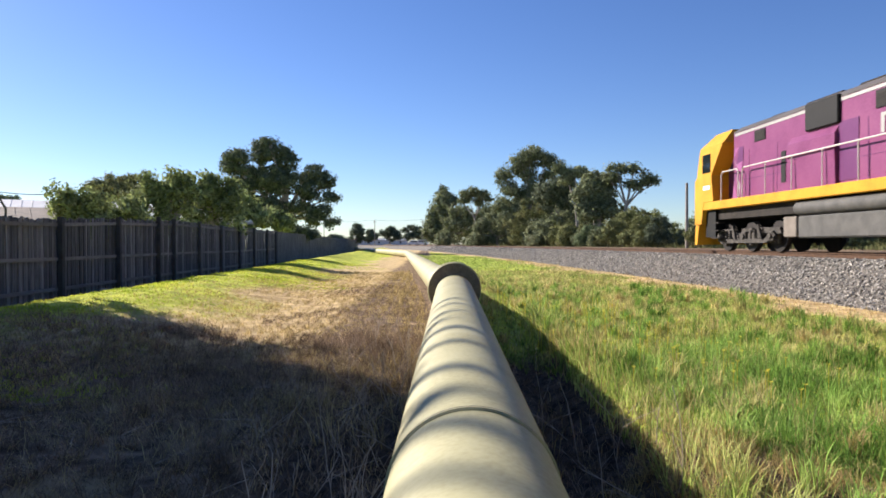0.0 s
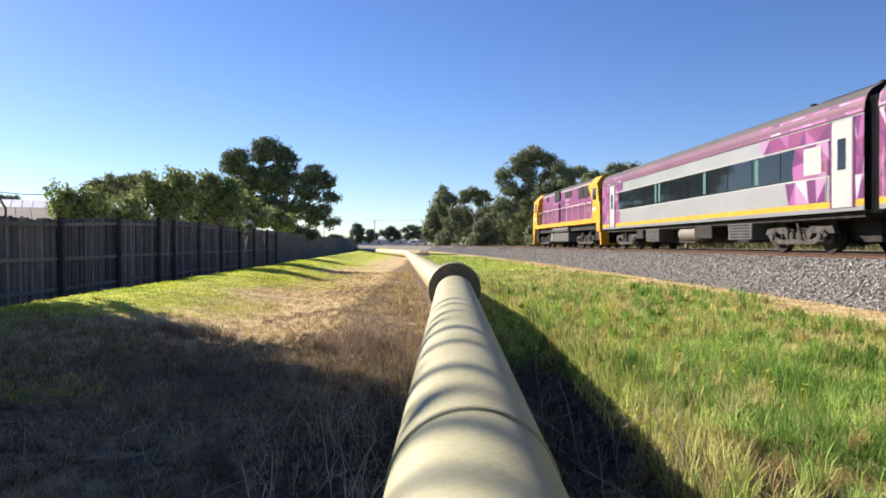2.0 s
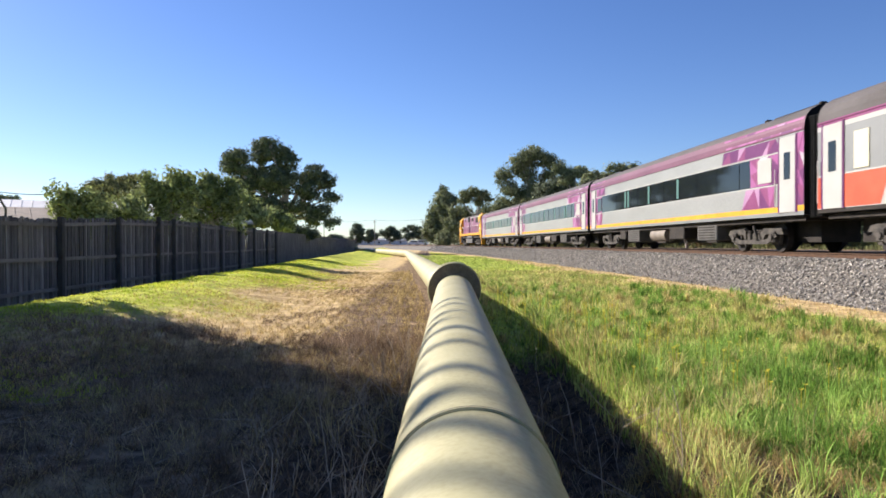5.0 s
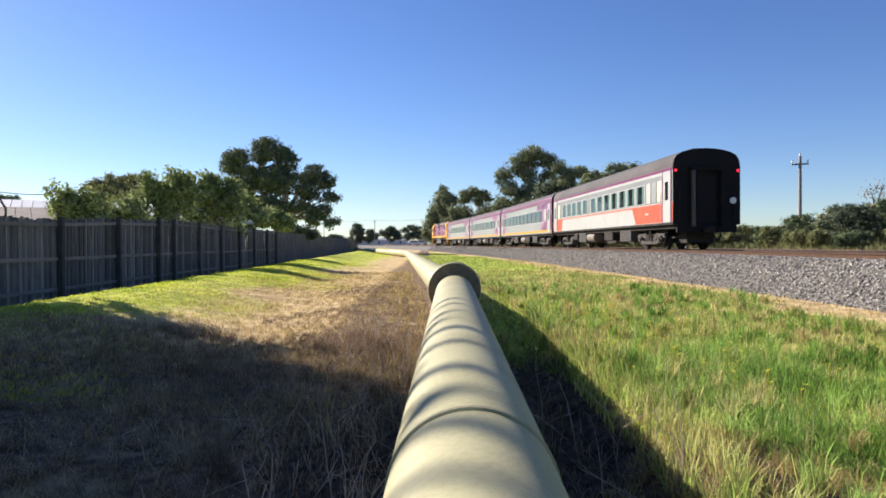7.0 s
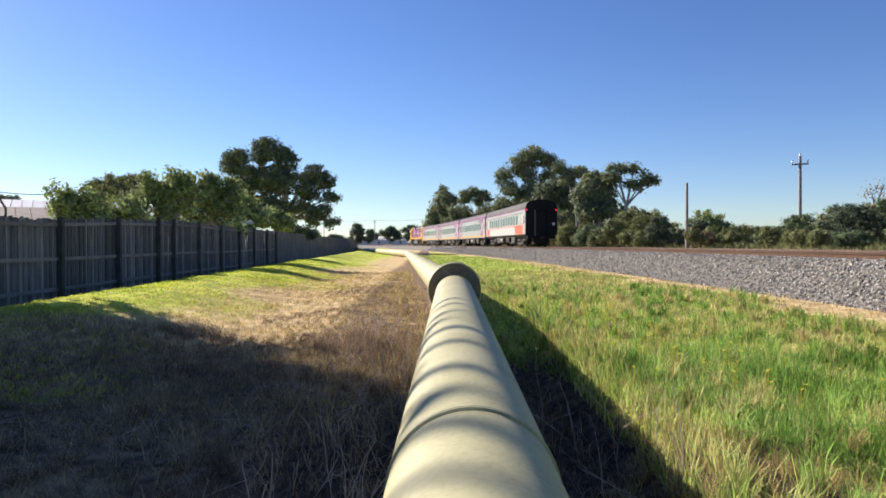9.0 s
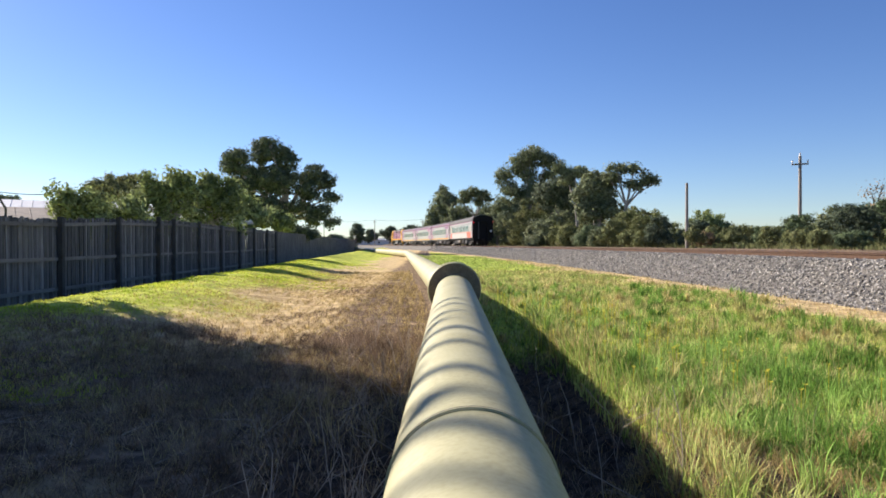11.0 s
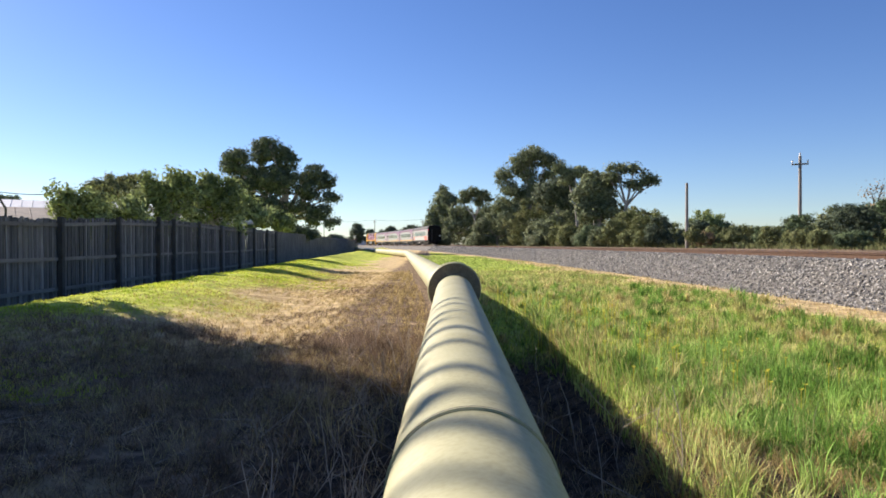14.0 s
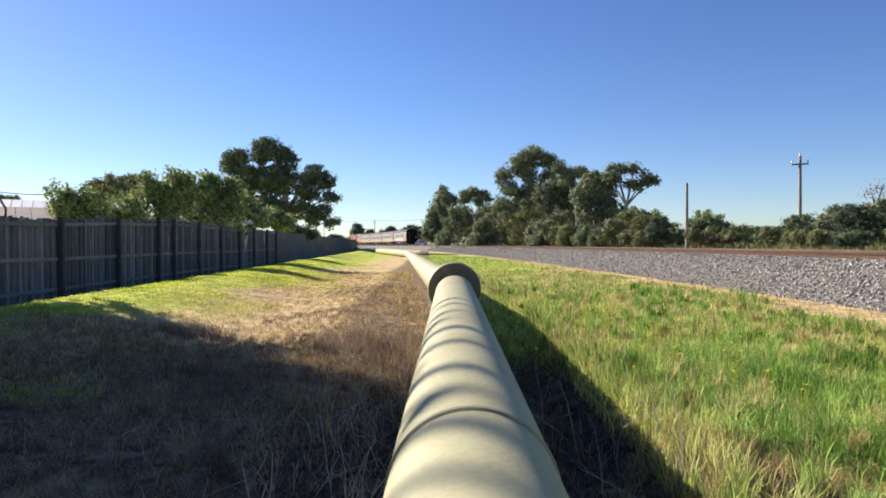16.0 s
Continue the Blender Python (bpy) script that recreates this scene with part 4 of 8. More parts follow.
tree("bush", 9.15, 110, [(-0.38, 3.45, 0.48), (0.56, 3.53, 0.56), (-1.09, 2.63, 0.61), (-0.19, 2.86, 0.46), (0.69, 2.55, 0.54), (-1.08, 1.8, 0.65), (0.43, 2.11, 0.44), (1.03, 1.88, 0.61), (-1.13, 1.14, 0.73), (-0.44, 0.79, 0.49), (1.69, 1.37, 0.73)], "leaf_gum",
     "grey-green bush beside the track", category='bush', count=4200, size=0.165, clump=0.374, trunk=0.03, seed=30, group='scrub beside the track', droop=-0.1, shell=0.4, limb_mat='wood_dark')
tree("bush", 10.03, 102, [(-0.51, 3.41, 0.56), (0.31, 3.66, 0.59), (-1.06, 2.91, 0.55), (0.19, 2.52, 0.56), (0.93, 2.75, 0.49), (-1.57, 1.95, 0.45), (0.19, 1.78, 0.6), (0.92, 2.0, 0.55), (-1.65, 0.86, 0.65), (0.0, 1.03, 0.48), (1.09, 1.15, 0.64)], "leaf_dark",
     "dark-green spiky bush beside the track", category='bush', count=4200, size=0.153, clump=0.347, trunk=0.03, seed=31, group='scrub beside the track', droop=-0.1, shell=0.4, limb_mat='wood_dark')
tree("bush", 10.62, 98, [(-0.51, 2.75, 0.69), (0.69, 3.03, 1.01), (-1.54, 1.72, 0.95), (0.01, 1.92, 1.0), (1.66, 2.13, 0.95), (-2.1, 1.03, 1.0), (0.28, 1.06, 0.72), (1.95, 0.73, 0.88)], "leaf_gum",
     "grey-green bush beside the track", category='bush', count=4200, size=0.147, clump=0.333, trunk=0.03, seed=32, group='scrub beside the track', droop=-0.1, shell=0.4, limb_mat='wood_dark')
tree("bush", 11.45, 94, [(-0.69, 2.55, 0.59), (0.38, 2.61, 0.59), (-1.27, 2.1, 0.79), (-0.17, 1.99, 0.78), (1.21, 2.0, 0.81), (-1.63, 1.06, 0.84), (0.22, 0.83, 0.59), (1.8, 0.92, 0.79)], "leaf_scrub",
     "olive scrub bush beside the track", category='bush', count=4200, size=0.141, clump=0.32, trunk=0.03, seed=33, group='scrub beside the track', droop=-0.1, shell=0.4, limb_mat='wood_dark')
tree("bush", 11.58, 92, [(-0.71, 1.5, 0.43), (0.13, 1.3, 0.33), (-1.03, 1.1, 0.35), (-0.03, 0.86, 0.39), (0.85, 1.18, 0.41)], "leaf_scrub",
     "olive scrub bush beside the track", category='bush', count=2600, size=0.138, clump=0.313, trunk=0.03, seed=34, group='scrub beside the track', droop=-0.1, shell=0.4, limb_mat='wood_dark')
tree("bush", 12.27, 88, [(-1.09, 2.16, 0.87), (1.14, 2.19, 0.64), (-1.67, 0.8, 0.64), (0.17, 0.7, 0.58), (1.63, 0.73, 0.79)], "leaf_scrub",
     "olive scrub bush beside the track", category='bush', count=4200, size=0.132, clump=0.299, trunk=0.03, seed=35, group='scrub beside the track', droop=-0.1, shell=0.4, limb_mat='wood_dark')
tree("bush", 12.08, 88, [(-0.26, 1.91, 0.38), (0.32, 1.87, 0.5), (-1.07, 1.36, 0.45), (0.17, 0.92, 0.46), (0.67, 0.89, 0.5), (-1.04, 0.49, 0.54), (0.35, 0.28, 0.36), (0.9, 0.57, 0.36)], "leaf_scrub",
     "olive scrub bush beside the track", category='bush', count=2600, size=0.132, clump=0.299, trunk=0.03, seed=36, group='scrub beside the track', droop=-0.1, shell=0.4, limb_mat='wood_dark')
tree("bush", 13.08, 84, [(-0.31, 1.53, 0.69), (0.89, 1.47, 0.72), (-1.04, 0.89, 0.68), (0.02, 0.92, 0.63), (1.01, 1.02, 0.68)], "leaf_gum",
     "grey-green bush beside the track", category='bush', count=4200, size=0.126, clump=0.286, trunk=0.03, seed=37, group='scrub beside the track', droop=-0.1, shell=0.4, limb_mat='wood_dark')
tree("bush", 13.35, 84, [(-0.18, 1.04, 0.34), (0.14, 1.08, 0.36), (-0.79, 0.85, 0.43), (0.0, 0.71, 0.34), (0.33, 0.33, 0.43)], "leaf_scrub",
     "olive scrub bush beside the track", category='bush', count=2600, size=0.126, clump=0.286, trunk=0.03, seed=38, group='scrub beside the track', droop=-0.1, shell=0.4, limb_mat='wood_dark')
tree("bush", 13.66, 82, [(-0.6, 1.75, 0.76), (0.82, 1.73, 0.68), (-1.31, 0.7, 0.82), (-0.09, 0.71, 0.58), (1.19, 1.17, 0.87)], "leaf_bluegreen",
     "blue-green saltbush beside the track", category='bush', count=4200, size=0.123, clump=0.279, trunk=0.03, seed=39, group='scrub beside the track', droop=-0.1, shell=0.4, limb_mat='wood_dark')
tree("bush", 14.38, 78, [(-0.56, 1.24, 0.77), (0.77, 1.28, 0.49), (-0.84, 0.52, 0.63), (-0.01, 0.69, 0.51), (0.98, 0.77, 0.61)], "leaf_gum",
     "grey-green bush beside the track", category='bush', count=4200, size=0.117, clump=0.265, trunk=0.03, seed=40, group='scrub beside the track', droop=-0.1, shell=0.4, limb_mat='wood_dark')
tree("bush", 14.47, 78, [(-0.12, 1.5, 0.35), (0.34, 1.39, 0.3), (-0.53, 0.93, 0.3), (0.06, 1.07, 0.32), (0.51, 1.02, 0.36), (-0.96, 0.79, 0.38), (-0.26, 0.47, 0.37), (0.58, 0.55, 0.28)], "leaf_scrub",
     "olive scrub bush beside the track", category='bush', count=2600, size=0.117, clump=0.265, trunk=0.03, seed=41, group='scrub beside the track', droop=-0.1, shell=0.4, limb_mat='wood_dark')
tree("bush", 15.18, 74, [(-0.28, 2.51, 0.35), (0.69, 2.26, 0.44), (-0.66, 1.79, 0.29), (0.18, 1.94, 0.46), (0.65, 1.66, 0.29), (-0.62, 1.53, 0.39), (-0.01, 1.11, 0.44), (1.19, 1.15, 0.38), (-1.11, 0.99, 0.43), (0.27, 0.75, 0.36), (0.96, 0.75, 0.34)], "leaf_scrub",
     "olive scrub bush beside the track", category='bush', count=4200, size=0.111, clump=0.252, trunk=0.03, seed=42, group='scrub beside the track', droop=-0.1, shell=0.4, limb_mat='wood_dark')
tree("bush", 15.80, 77, [(-0.55, 2.96, 0.41), (0.5, 3.0, 0.44), (-1.01, 2.35, 0.51), (-0.19, 2.29, 0.5), (1.05, 2.31, 0.46), (-0.94, 1.93, 0.5), (-0.26, 1.91, 0.47), (1.31, 1.74, 0.56), (-0.85, 0.99, 0.49), (0.07, 1.24, 0.4), (1.26, 1.17, 0.38), (-1.23, 0.75, 0.52), (0.06, 0.76, 0.51), (1.11, 0.73, 0.45)], "leaf_scrub",
     "olive scrub bush beside the track", category='bush', count=4200, size=0.116, clump=0.262, trunk=0.03, seed=43, group='scrub beside the track', droop=-0.1, shell=0.4, limb_mat='wood_dark')
tree("bush", 16.42, 75, [(-0.41, 3.23, 0.72), (0.44, 3.23, 0.75), (-1.03, 2.38, 0.66), (-0.01, 2.33, 0.76), (1.41, 2.49, 0.72), (-1.2, 1.47, 0.63), (-0.08, 1.53, 0.66), (1.53, 1.7, 0.8), (-1.59, 0.67, 0.53), (0.08, 0.89, 0.58), (1.39, 0.78, 0.63)], "leaf_scrub",
     "olive scrub bush beside the track", category='bush', count=4200, size=0.113, clump=0.255, trunk=0.03, seed=44, group='scrub beside the track', droop=-0.1, shell=0.4, limb_mat='wood_dark')
tree("bush", 16.42, 68, [(-0.35, 1.07, 0.37), (0.54, 1.04, 0.35), (-0.48, 0.62, 0.32), (-0.05, 0.65, 0.32), (0.74, 0.78, 0.26)], "leaf_scrub",
     "olive scrub bush beside the track", category='bush', count=2600, size=0.102, clump=0.231, trunk=0.03, seed=45, group='scrub beside the track', droop=-0.1, shell=0.4, limb_mat='wood_dark')
tree("bush", 17.25, 78, [(-0.32, 2.58, 0.55), (0.4, 2.81, 0.66), (-0.78, 1.96, 0.58), (0.11, 1.84, 0.5), (1.27, 1.86, 0.63), (-1.2, 1.17, 0.63), (-0.19, 1.12, 0.62), (1.4, 1.24, 0.47)], "leaf_dark",
     "dark-green spiky bush beside the track", category='bush', count=4200, size=0.117, clump=0.265, trunk=0.03, seed=46, group='scrub beside the track', droop=-0.1, shell=0.4, limb_mat='wood_dark')
tree("bush", 17.03, 69, [(-0.41, 1.4, 0.22), (0.2, 1.25, 0.23), (-0.43, 0.94, 0.19), (-0.22, 0.83, 0.22), (0.67, 1.1, 0.3), (-0.62, 0.62, 0.28), (-0.2, 0.67, 0.24), (0.8, 0.53, 0.31)], "leaf_scrub",
     "olive scrub bush beside the track", category='bush', count=2600, size=0.104, clump=0.235, trunk=0.03, seed=47, group='scrub beside the track', droop=-0.1, shell=0.4, limb_mat='wood_dark')
tree("bush", 17.90, 70, [(-0.57, 2.73, 0.71), (0.77, 3.0, 0.52), (-1.04, 1.92, 0.72), (0.23, 2.2, 0.62), (1.27, 2.14, 0.75), (-1.65, 1.41, 0.56), (0.18, 1.3, 0.69), (1.22, 1.32, 0.46)], "leaf_scrub",
     "olive scrub bush beside the track", category='bush', count=4200, size=0.105, clump=0.238, trunk=0.03, seed=48, group='scrub beside the track', droop=-0.1, shell=0.4, limb_mat='wood_dark')
tree("bush", 17.72, 64, [(-0.41, 1.14, 0.27), (0.17, 1.08, 0.19), (-0.6, 0.8, 0.22), (-0.08, 0.68, 0.2), (0.63, 0.61, 0.23), (-0.71, 0.46, 0.23), (0.08, 0.52, 0.24), (0.76, 0.4, 0.17)], "leaf_scrub",
     "olive scrub bush beside the track", category='bush', count=2600, size=0.096, clump=0.218, trunk=0.03, seed=49, group='scrub beside the track', droop=-0.1, shell=0.4, limb_mat='wood_dark')
tree("bush", 18.63, 63, [(-0.23, 2.46, 0.26), (0.5, 2.35, 0.39), (-0.43, 1.81, 0.3), (-0.21, 1.68, 0.39), (0.78, 1.87, 0.29), (-0.69, 1.48, 0.27), (-0.19, 1.48, 0.26), (0.63, 1.26, 0.4), (-0.56, 1.02, 0.37), (-0.17, 0.97, 0.4), (0.89, 0.83, 0.34), (-0.85, 0.79, 0.28), (0.16, 0.59, 0.34), (0.9, 0.68, 0.26)], "leaf_dark",
     "dark-green spiky bush beside the track", category='bush', count=4200, size=0.095, clump=0.214, trunk=0.03, seed=50, group='scrub beside the track', droop=-0.1, shell=0.4, limb_mat='wood_dark')
tree("bush", 19.35, 77, [(-0.48, 2.35, 0.53), (0.77, 2.09, 0.55), (-0.8, 1.47, 0.73), (-0.22, 1.4, 0.76), (1.19, 1.25, 0.72), (-1.32, 0.56, 0.71), (0.02, 0.37, 0.69), (1.1, 0.69, 0.72)], "leaf_scrub",
     "olive scrub bush beside the track", category='bush', count=4200, size=0.116, clump=0.262, trunk=0.03, seed=51, group='scrub beside the track', droop=-0.1, shell=0.4, limb_mat='wood_dark')
tree("bush", 19.10, 68, [(-0.11, 1.04, 0.25), (0.05, 1.29, 0.34), (-0.49, 0.53, 0.34), (0.03, 0.64, 0.33), (0.55, 0.51, 0.29)], "leaf_scrub",
     "olive scrub bush beside the track", category='bush', count=2600, size=0.102, clump=0.231, trunk=0.03, seed=52, group='scrub beside the track', droop=-0.1, shell=0.4, limb_mat='wood_dark')
tree("bush", 20.07, 82, [(-0.36, 1.16, 0.64), (0.59, 1.35, 0.64), (-0.95, 0.54, 0.42), (0.02, 0.4, 0.63), (0.78, 0.72, 0.45)], "leaf_scrub",
     "olive scrub bush beside the track", category='bush', count=4200, size=0.123, clump=0.279, trunk=0.03, seed=53, group='scrub beside the track', droop=-0.1, shell=0.4, limb_mat='wood_dark')
tree("bush", 19.95, 73, [(-0.12, 1.14, 0.29), (0.19, 1.03, 0.24), (-0.48, 0.45, 0.38), (-0.08, 0.76, 0.35), (0.7, 0.75, 0.24)], "leaf_scrub",
     "olive scrub bush beside the track", category='bush', count=2600, size=0.11, clump=0.248, trunk=0.03, seed=54, group='scrub beside the track', droop=-0.1, shell=0.4, limb_mat='wood_dark')
tree("bush", 20.79, 73, [(-0.33, 1.27, 0.46), (0.29, 1.01, 0.41)], "leaf_scrub",
     "olive scrub bush beside the track", category='bush', count=4200, size=0.11, clump=0.248, trunk=0.03, seed=55, group='scrub beside the track', droop=-0.1, shell=0.4, limb_mat='wood_dark')
tree("bush", 21.49, 63, [(-0.32, 1.85, 0.35), (0.29, 1.99, 0.51), (-0.99, 1.14, 0.54), (0.03, 1.17, 0.49), (0.65, 1.35, 0.34), (-1.08, 0.53, 0.43), (0.08, 0.77, 0.49), (0.97, 0.56, 0.43)], "leaf_dark",
     "dark-green spiky bush beside the track", category='bush', count=4200, size=0.095, clump=0.214, trunk=0.03, seed=56, group='scrub beside the track', droop=-0.1, shell=0.4, limb_mat='wood_dark')
tree("bush", 21.45, 54, [(-0.18, 1.29, 0.16), (0.11, 1.2, 0.16), (-0.51, 1.07, 0.21), (-0.19, 1.01, 0.19), (0.45, 0.79, 0.18), (-0.37, 0.79, 0.22), (-0.0, 0.6, 0.2), (0.54, 0.65, 0.16)], "leaf_scrub",
     "olive scrub bush beside the track", category='bush', count=2600, size=0.081, clump=0.184, trunk=0.03, seed=57, group='scrub beside the track', droop=-0.1, shell=0.4, limb_mat='wood_dark')
tree("bush", 22.15, 66, [(-0.57, 3.05, 0.39), (0.26, 3.09, 0.35), (-1.01, 2.31, 0.55), (0.19, 2.38, 0.5), (0.63, 2.36, 0.54), (-0.96, 1.72, 0.52), (-0.06, 1.8, 0.46), (1.22, 1.94, 0.41), (-1.15, 1.29, 0.33), (-0.13, 1.37, 0.48), (1.26, 1.46, 0.37), (-0.86, 0.84, 0.55), (0.01, 0.7, 0.38), (0.94, 0.53, 0.41)], "leaf_green",
     "yellow-green rounded bush beside the track", category='bush', count=4200, size=0.099, clump=0.224, trunk=0.03, seed=58, group='scrub beside the track', droop=-0.1, shell=0.4, limb_mat='wood_dark')
tree("bush", 22.24, 57, [(-0.02, 1.1, 0.16), (0.31, 1.36, 0.27), (-0.31, 0.89, 0.23), (0.14, 0.78, 0.23), (0.25, 0.99, 0.21), (-0.34, 0.47, 0.19), (-0.05, 0.65, 0.26), (0.7, 0.56, 0.18)], "leaf_scrub",
     "olive scrub bush beside the track", category='bush', count=2600, size=0.086, clump=0.194, trunk=0.03, seed=59, group='scrub beside the track', droop=-0.1, shell=0.4, limb_mat='wood_dark')
tree("bush", 22.69, 76, [(-0.56, 3.29, 0.36), (0.61, 2.89, 0.47), (-0.78, 2.73, 0.37), (0.0, 2.32, 0.33), (0.72, 2.39, 0.46), (-0.98, 2.1, 0.41), (0.24, 2.1, 0.48), (1.0, 2.06, 0.35), (-1.14, 1.54, 0.32), (-0.12, 1.61, 0.36), (0.74, 1.4, 0.39), (-0.67, 0.85, 0.49), (0.21, 1.0, 0.31), (0.82, 1.05, 0.51)], "leaf_green",
     "yellow-green rounded bush beside the track", category='bush', count=4200, size=0.114, clump=0.258, trunk=0.03, seed=60, group='scrub beside the track', droop=-0.1, shell=0.4, limb_mat='wood_dark')
tree("bush", 23.46, 76, [(-0.87, 1.98, 0.76), (0.35, 2.02, 0.62), (-0.91, 0.99, 0.74), (0.26, 1.06, 0.68), (1.33, 1.13, 0.54)], "leaf_gum",
     "grey-green bush beside the track", category='bush', count=4200, size=0.114, clump=0.258, trunk=0.03, seed=61, group='scrub beside the track', droop=-0.1, shell=0.4, limb_mat='wood_dark')
tree("bush", 23.42, 67, [(-0.32, 0.79, 0.24), (0.15, 0.99, 0.32), (-0.7, 0.64, 0.33), (0.01, 0.7, 0.24), (0.57, 0.77, 0.32)], "leaf_scrub",
     "olive scrub bush beside the track", category='bush', count=2600, size=0.101, clump=0.228, trunk=0.03, seed=62, group='scrub beside the track', droop=-0.1, shell=0.4, limb_mat='wood_dark')
tree("bush", 24.14, 65, [(-0.44, 1.38, 0.33), (0.67, 1.56, 0.36), (-0.96, 0.9, 0.35), (0.11, 0.91, 0.35), (0.71, 0.73, 0.44)], "leaf_scrub",
     "olive scrub bush beside the track", category='bush', count=4200, size=0.098, clump=0.221, trunk=0.03, seed=63, group='scrub beside the track', droop=-0.1, shell=0.4, limb_mat='wood_dark')
tree("bush", 24.18, 56, [(-0.13, 1.0, 0.24), (0.29, 0.88, 0.22), (-0.38, 0.67, 0.21), (-0.21, 0.7, 0.27), (0.34, 0.86, 0.23)], "leaf_scrub",
     "olive scrub bush beside the track", category='bush', count=2600, size=0.084, clump=0.19, trunk=0.03, seed=64, group='scrub beside the track', droop=-0.1, shell=0.4, limb_mat='wood_dark')
tree("bush", 24.89, 71, [(-0.85, 1.45, 0.5), (0.58, 1.34, 0.63)], "leaf_scrub",
     "olive scrub bush beside the track", category='bush', count=4200, size=0.106, clump=0.241, trunk=0.03, seed=65, group='scrub beside the track', droop=-0.1, shell=0.4, limb_mat='wood_dark')
tree("bush", 25.60, 73, [(-0.75, 0.89, 0.65), (0.42, 0.97, 0.75)], "leaf_gum",
     "grey-green bush beside the track", category='bush', count=4200, size=0.11, clump=0.248, trunk=0.03, seed=66, group='scrub beside the track', droop=-0.1, shell=0.4, limb_mat='wood_dark')
tree("bush", 26.19, 74, [(-0.64, 0.92, 0.66), (0.36, 0.89, 0.63)], "leaf_bluegreen",
     "blue-green saltbush beside the track", category='bush', count=4200, size=0.111, clump=0.252, trunk=0.03, seed=67, group='scrub beside the track', droop=-0.1, shell=0.4, limb_mat='wood_dark')
tree("bush", 26.19, 65, [(-0.27, 1.52, 0.21), (0.23, 1.33, 0.17), (-0.15, 1.13, 0.19), (0.05, 1.31, 0.25), (0.39, 1.26, 0.16), (-0.47, 0.75, 0.18), (0.22, 0.83, 0.21), (0.71, 0.93, 0.23), (-0.54, 0.65, 0.21), (0.22, 0.75, 0.2), (0.27, 0.63, 0.16)], "leaf_bluegreen",
     "blue-green saltbush beside the track", category='bush', count=2600, size=0.098, clump=0.221, trunk=0.03, seed=68, group='scrub beside the track', droop=-0.1, shell=0.4, limb_mat='wood_dark')
tree("bush", 26.84, 62, [(-0.62, 1.38, 0.35), (0.67, 1.3, 0.38), (-0.76, 0.82, 0.53), (0.08, 0.71, 0.47), (0.62, 0.76, 0.52)], "leaf_bluegreen",
     "blue-green saltbush beside the track", category='bush', count=4200, size=0.093, clump=0.211, trunk=0.03, seed=69, group='scrub beside the track', droop=-0.1, shell=0.4, limb_mat='wood_dark')
tree("bush", 26.65, 53, [(-0.21, 1.27, 0.21), (0.28, 1.17, 0.23), (-0.15, 1.08, 0.18), (0.13, 1.06, 0.16), (0.37, 1.12, 0.23), (-0.3, 0.86, 0.22), (-0.0, 0.73, 0.24), (0.63, 0.83, 0.21), (-0.56, 0.41, 0.19), (0.07, 0.48, 0.23), (0.25, 0.38, 0.16)], "leaf_scrub",
     "olive scrub bush beside the track", category='bush', count=2600, size=0.08, clump=0.18, trunk=0.03, seed=70, group='scrub beside the track', droop=-0.1, shell=0.4, limb_mat='wood_dark')
tree("bush", 27.56, 60, [(-0.29, 1.29, 0.37), (0.44, 1.27, 0.27), (-0.49, 1.04, 0.3), (0.02, 0.9, 0.35), (0.38, 1.04, 0.31), (-0.93, 0.55, 0.38), (0.04, 0.37, 0.25), (0.75, 0.63, 0.31)], "leaf_scrub",
     "olive scrub bush beside the track", category='bush', count=4200, size=0.09, clump=0.204, trunk=0.03, seed=71, group='scrub beside the track', droop=-0.1, shell=0.4, limb_mat='wood_dark')
tree("bush", 28.28, 60, [(-0.38, 2.0, 0.36), (0.21, 1.9, 0.32), (-0.78, 1.28, 0.43), (0.18, 1.56, 0.43), (0.72, 1.27, 0.44), (-1.05, 0.8, 0.29), (0.04, 1.06, 0.36), (0.77, 1.0, 0.36)], "leaf_dark",
     "dark-green spiky bush beside the track", category='bush', count=4200, size=0.09, clump=0.204, trunk=0.03, seed=72, group='scrub beside the track', droop=-0.1, shell=0.4, limb_mat='wood_dark')
tree("bush", 28.39, 51, [(-0.39, 0.95, 0.17), (0.3, 0.81, 0.16), (-0.35, 0.59, 0.23), (0.17, 0.69, 0.27), (0.41, 0.71, 0.19)], "leaf_scrub",
     "olive scrub bush beside the track", category='bush', count=2600, size=0.076, clump=0.173, trunk=0.03, seed=73, group='scrub beside the track', droop=-0.1, shell=0.4, limb_mat='wood_dark')
tree("bush", 28.76, 57, [(-0.3, 2.1, 0.42), (0.48, 2.04, 0.45), (-0.73, 1.62, 0.31), (-0.15, 1.43, 0.39), (0.55, 1.36, 0.29), (-0.86, 1.0, 0.47), (0.04, 0.88, 0.33), (0.91, 0.9, 0.36), (-0.8, 0.51, 0.36), (-0.09, 0.42, 0.49), (0.71, 0.58, 0.3)], "leaf_bluegreen",
     "blue-green saltbush beside the track", category='bush', count=4200, size=0.086, clump=0.194, trunk=0.03, seed=74, group='scrub beside the track', droop=-0.1, shell=0.4, limb_mat='wood_dark')
tree("bush", 28.76, 48, [(-0.29, 0.83, 0.16), (0.16, 0.95, 0.21), (-0.2, 0.62, 0.24), (0.15, 0.57, 0.15), (0.36, 0.49, 0.18)], "leaf_scrub",
     "olive scrub bush beside the track", category='bush', count=2600, size=0.072, clump=0.163, trunk=0.03, seed=75, group='scrub beside the track', droop=-0.1, shell=0.4, limb_mat='wood_dark')
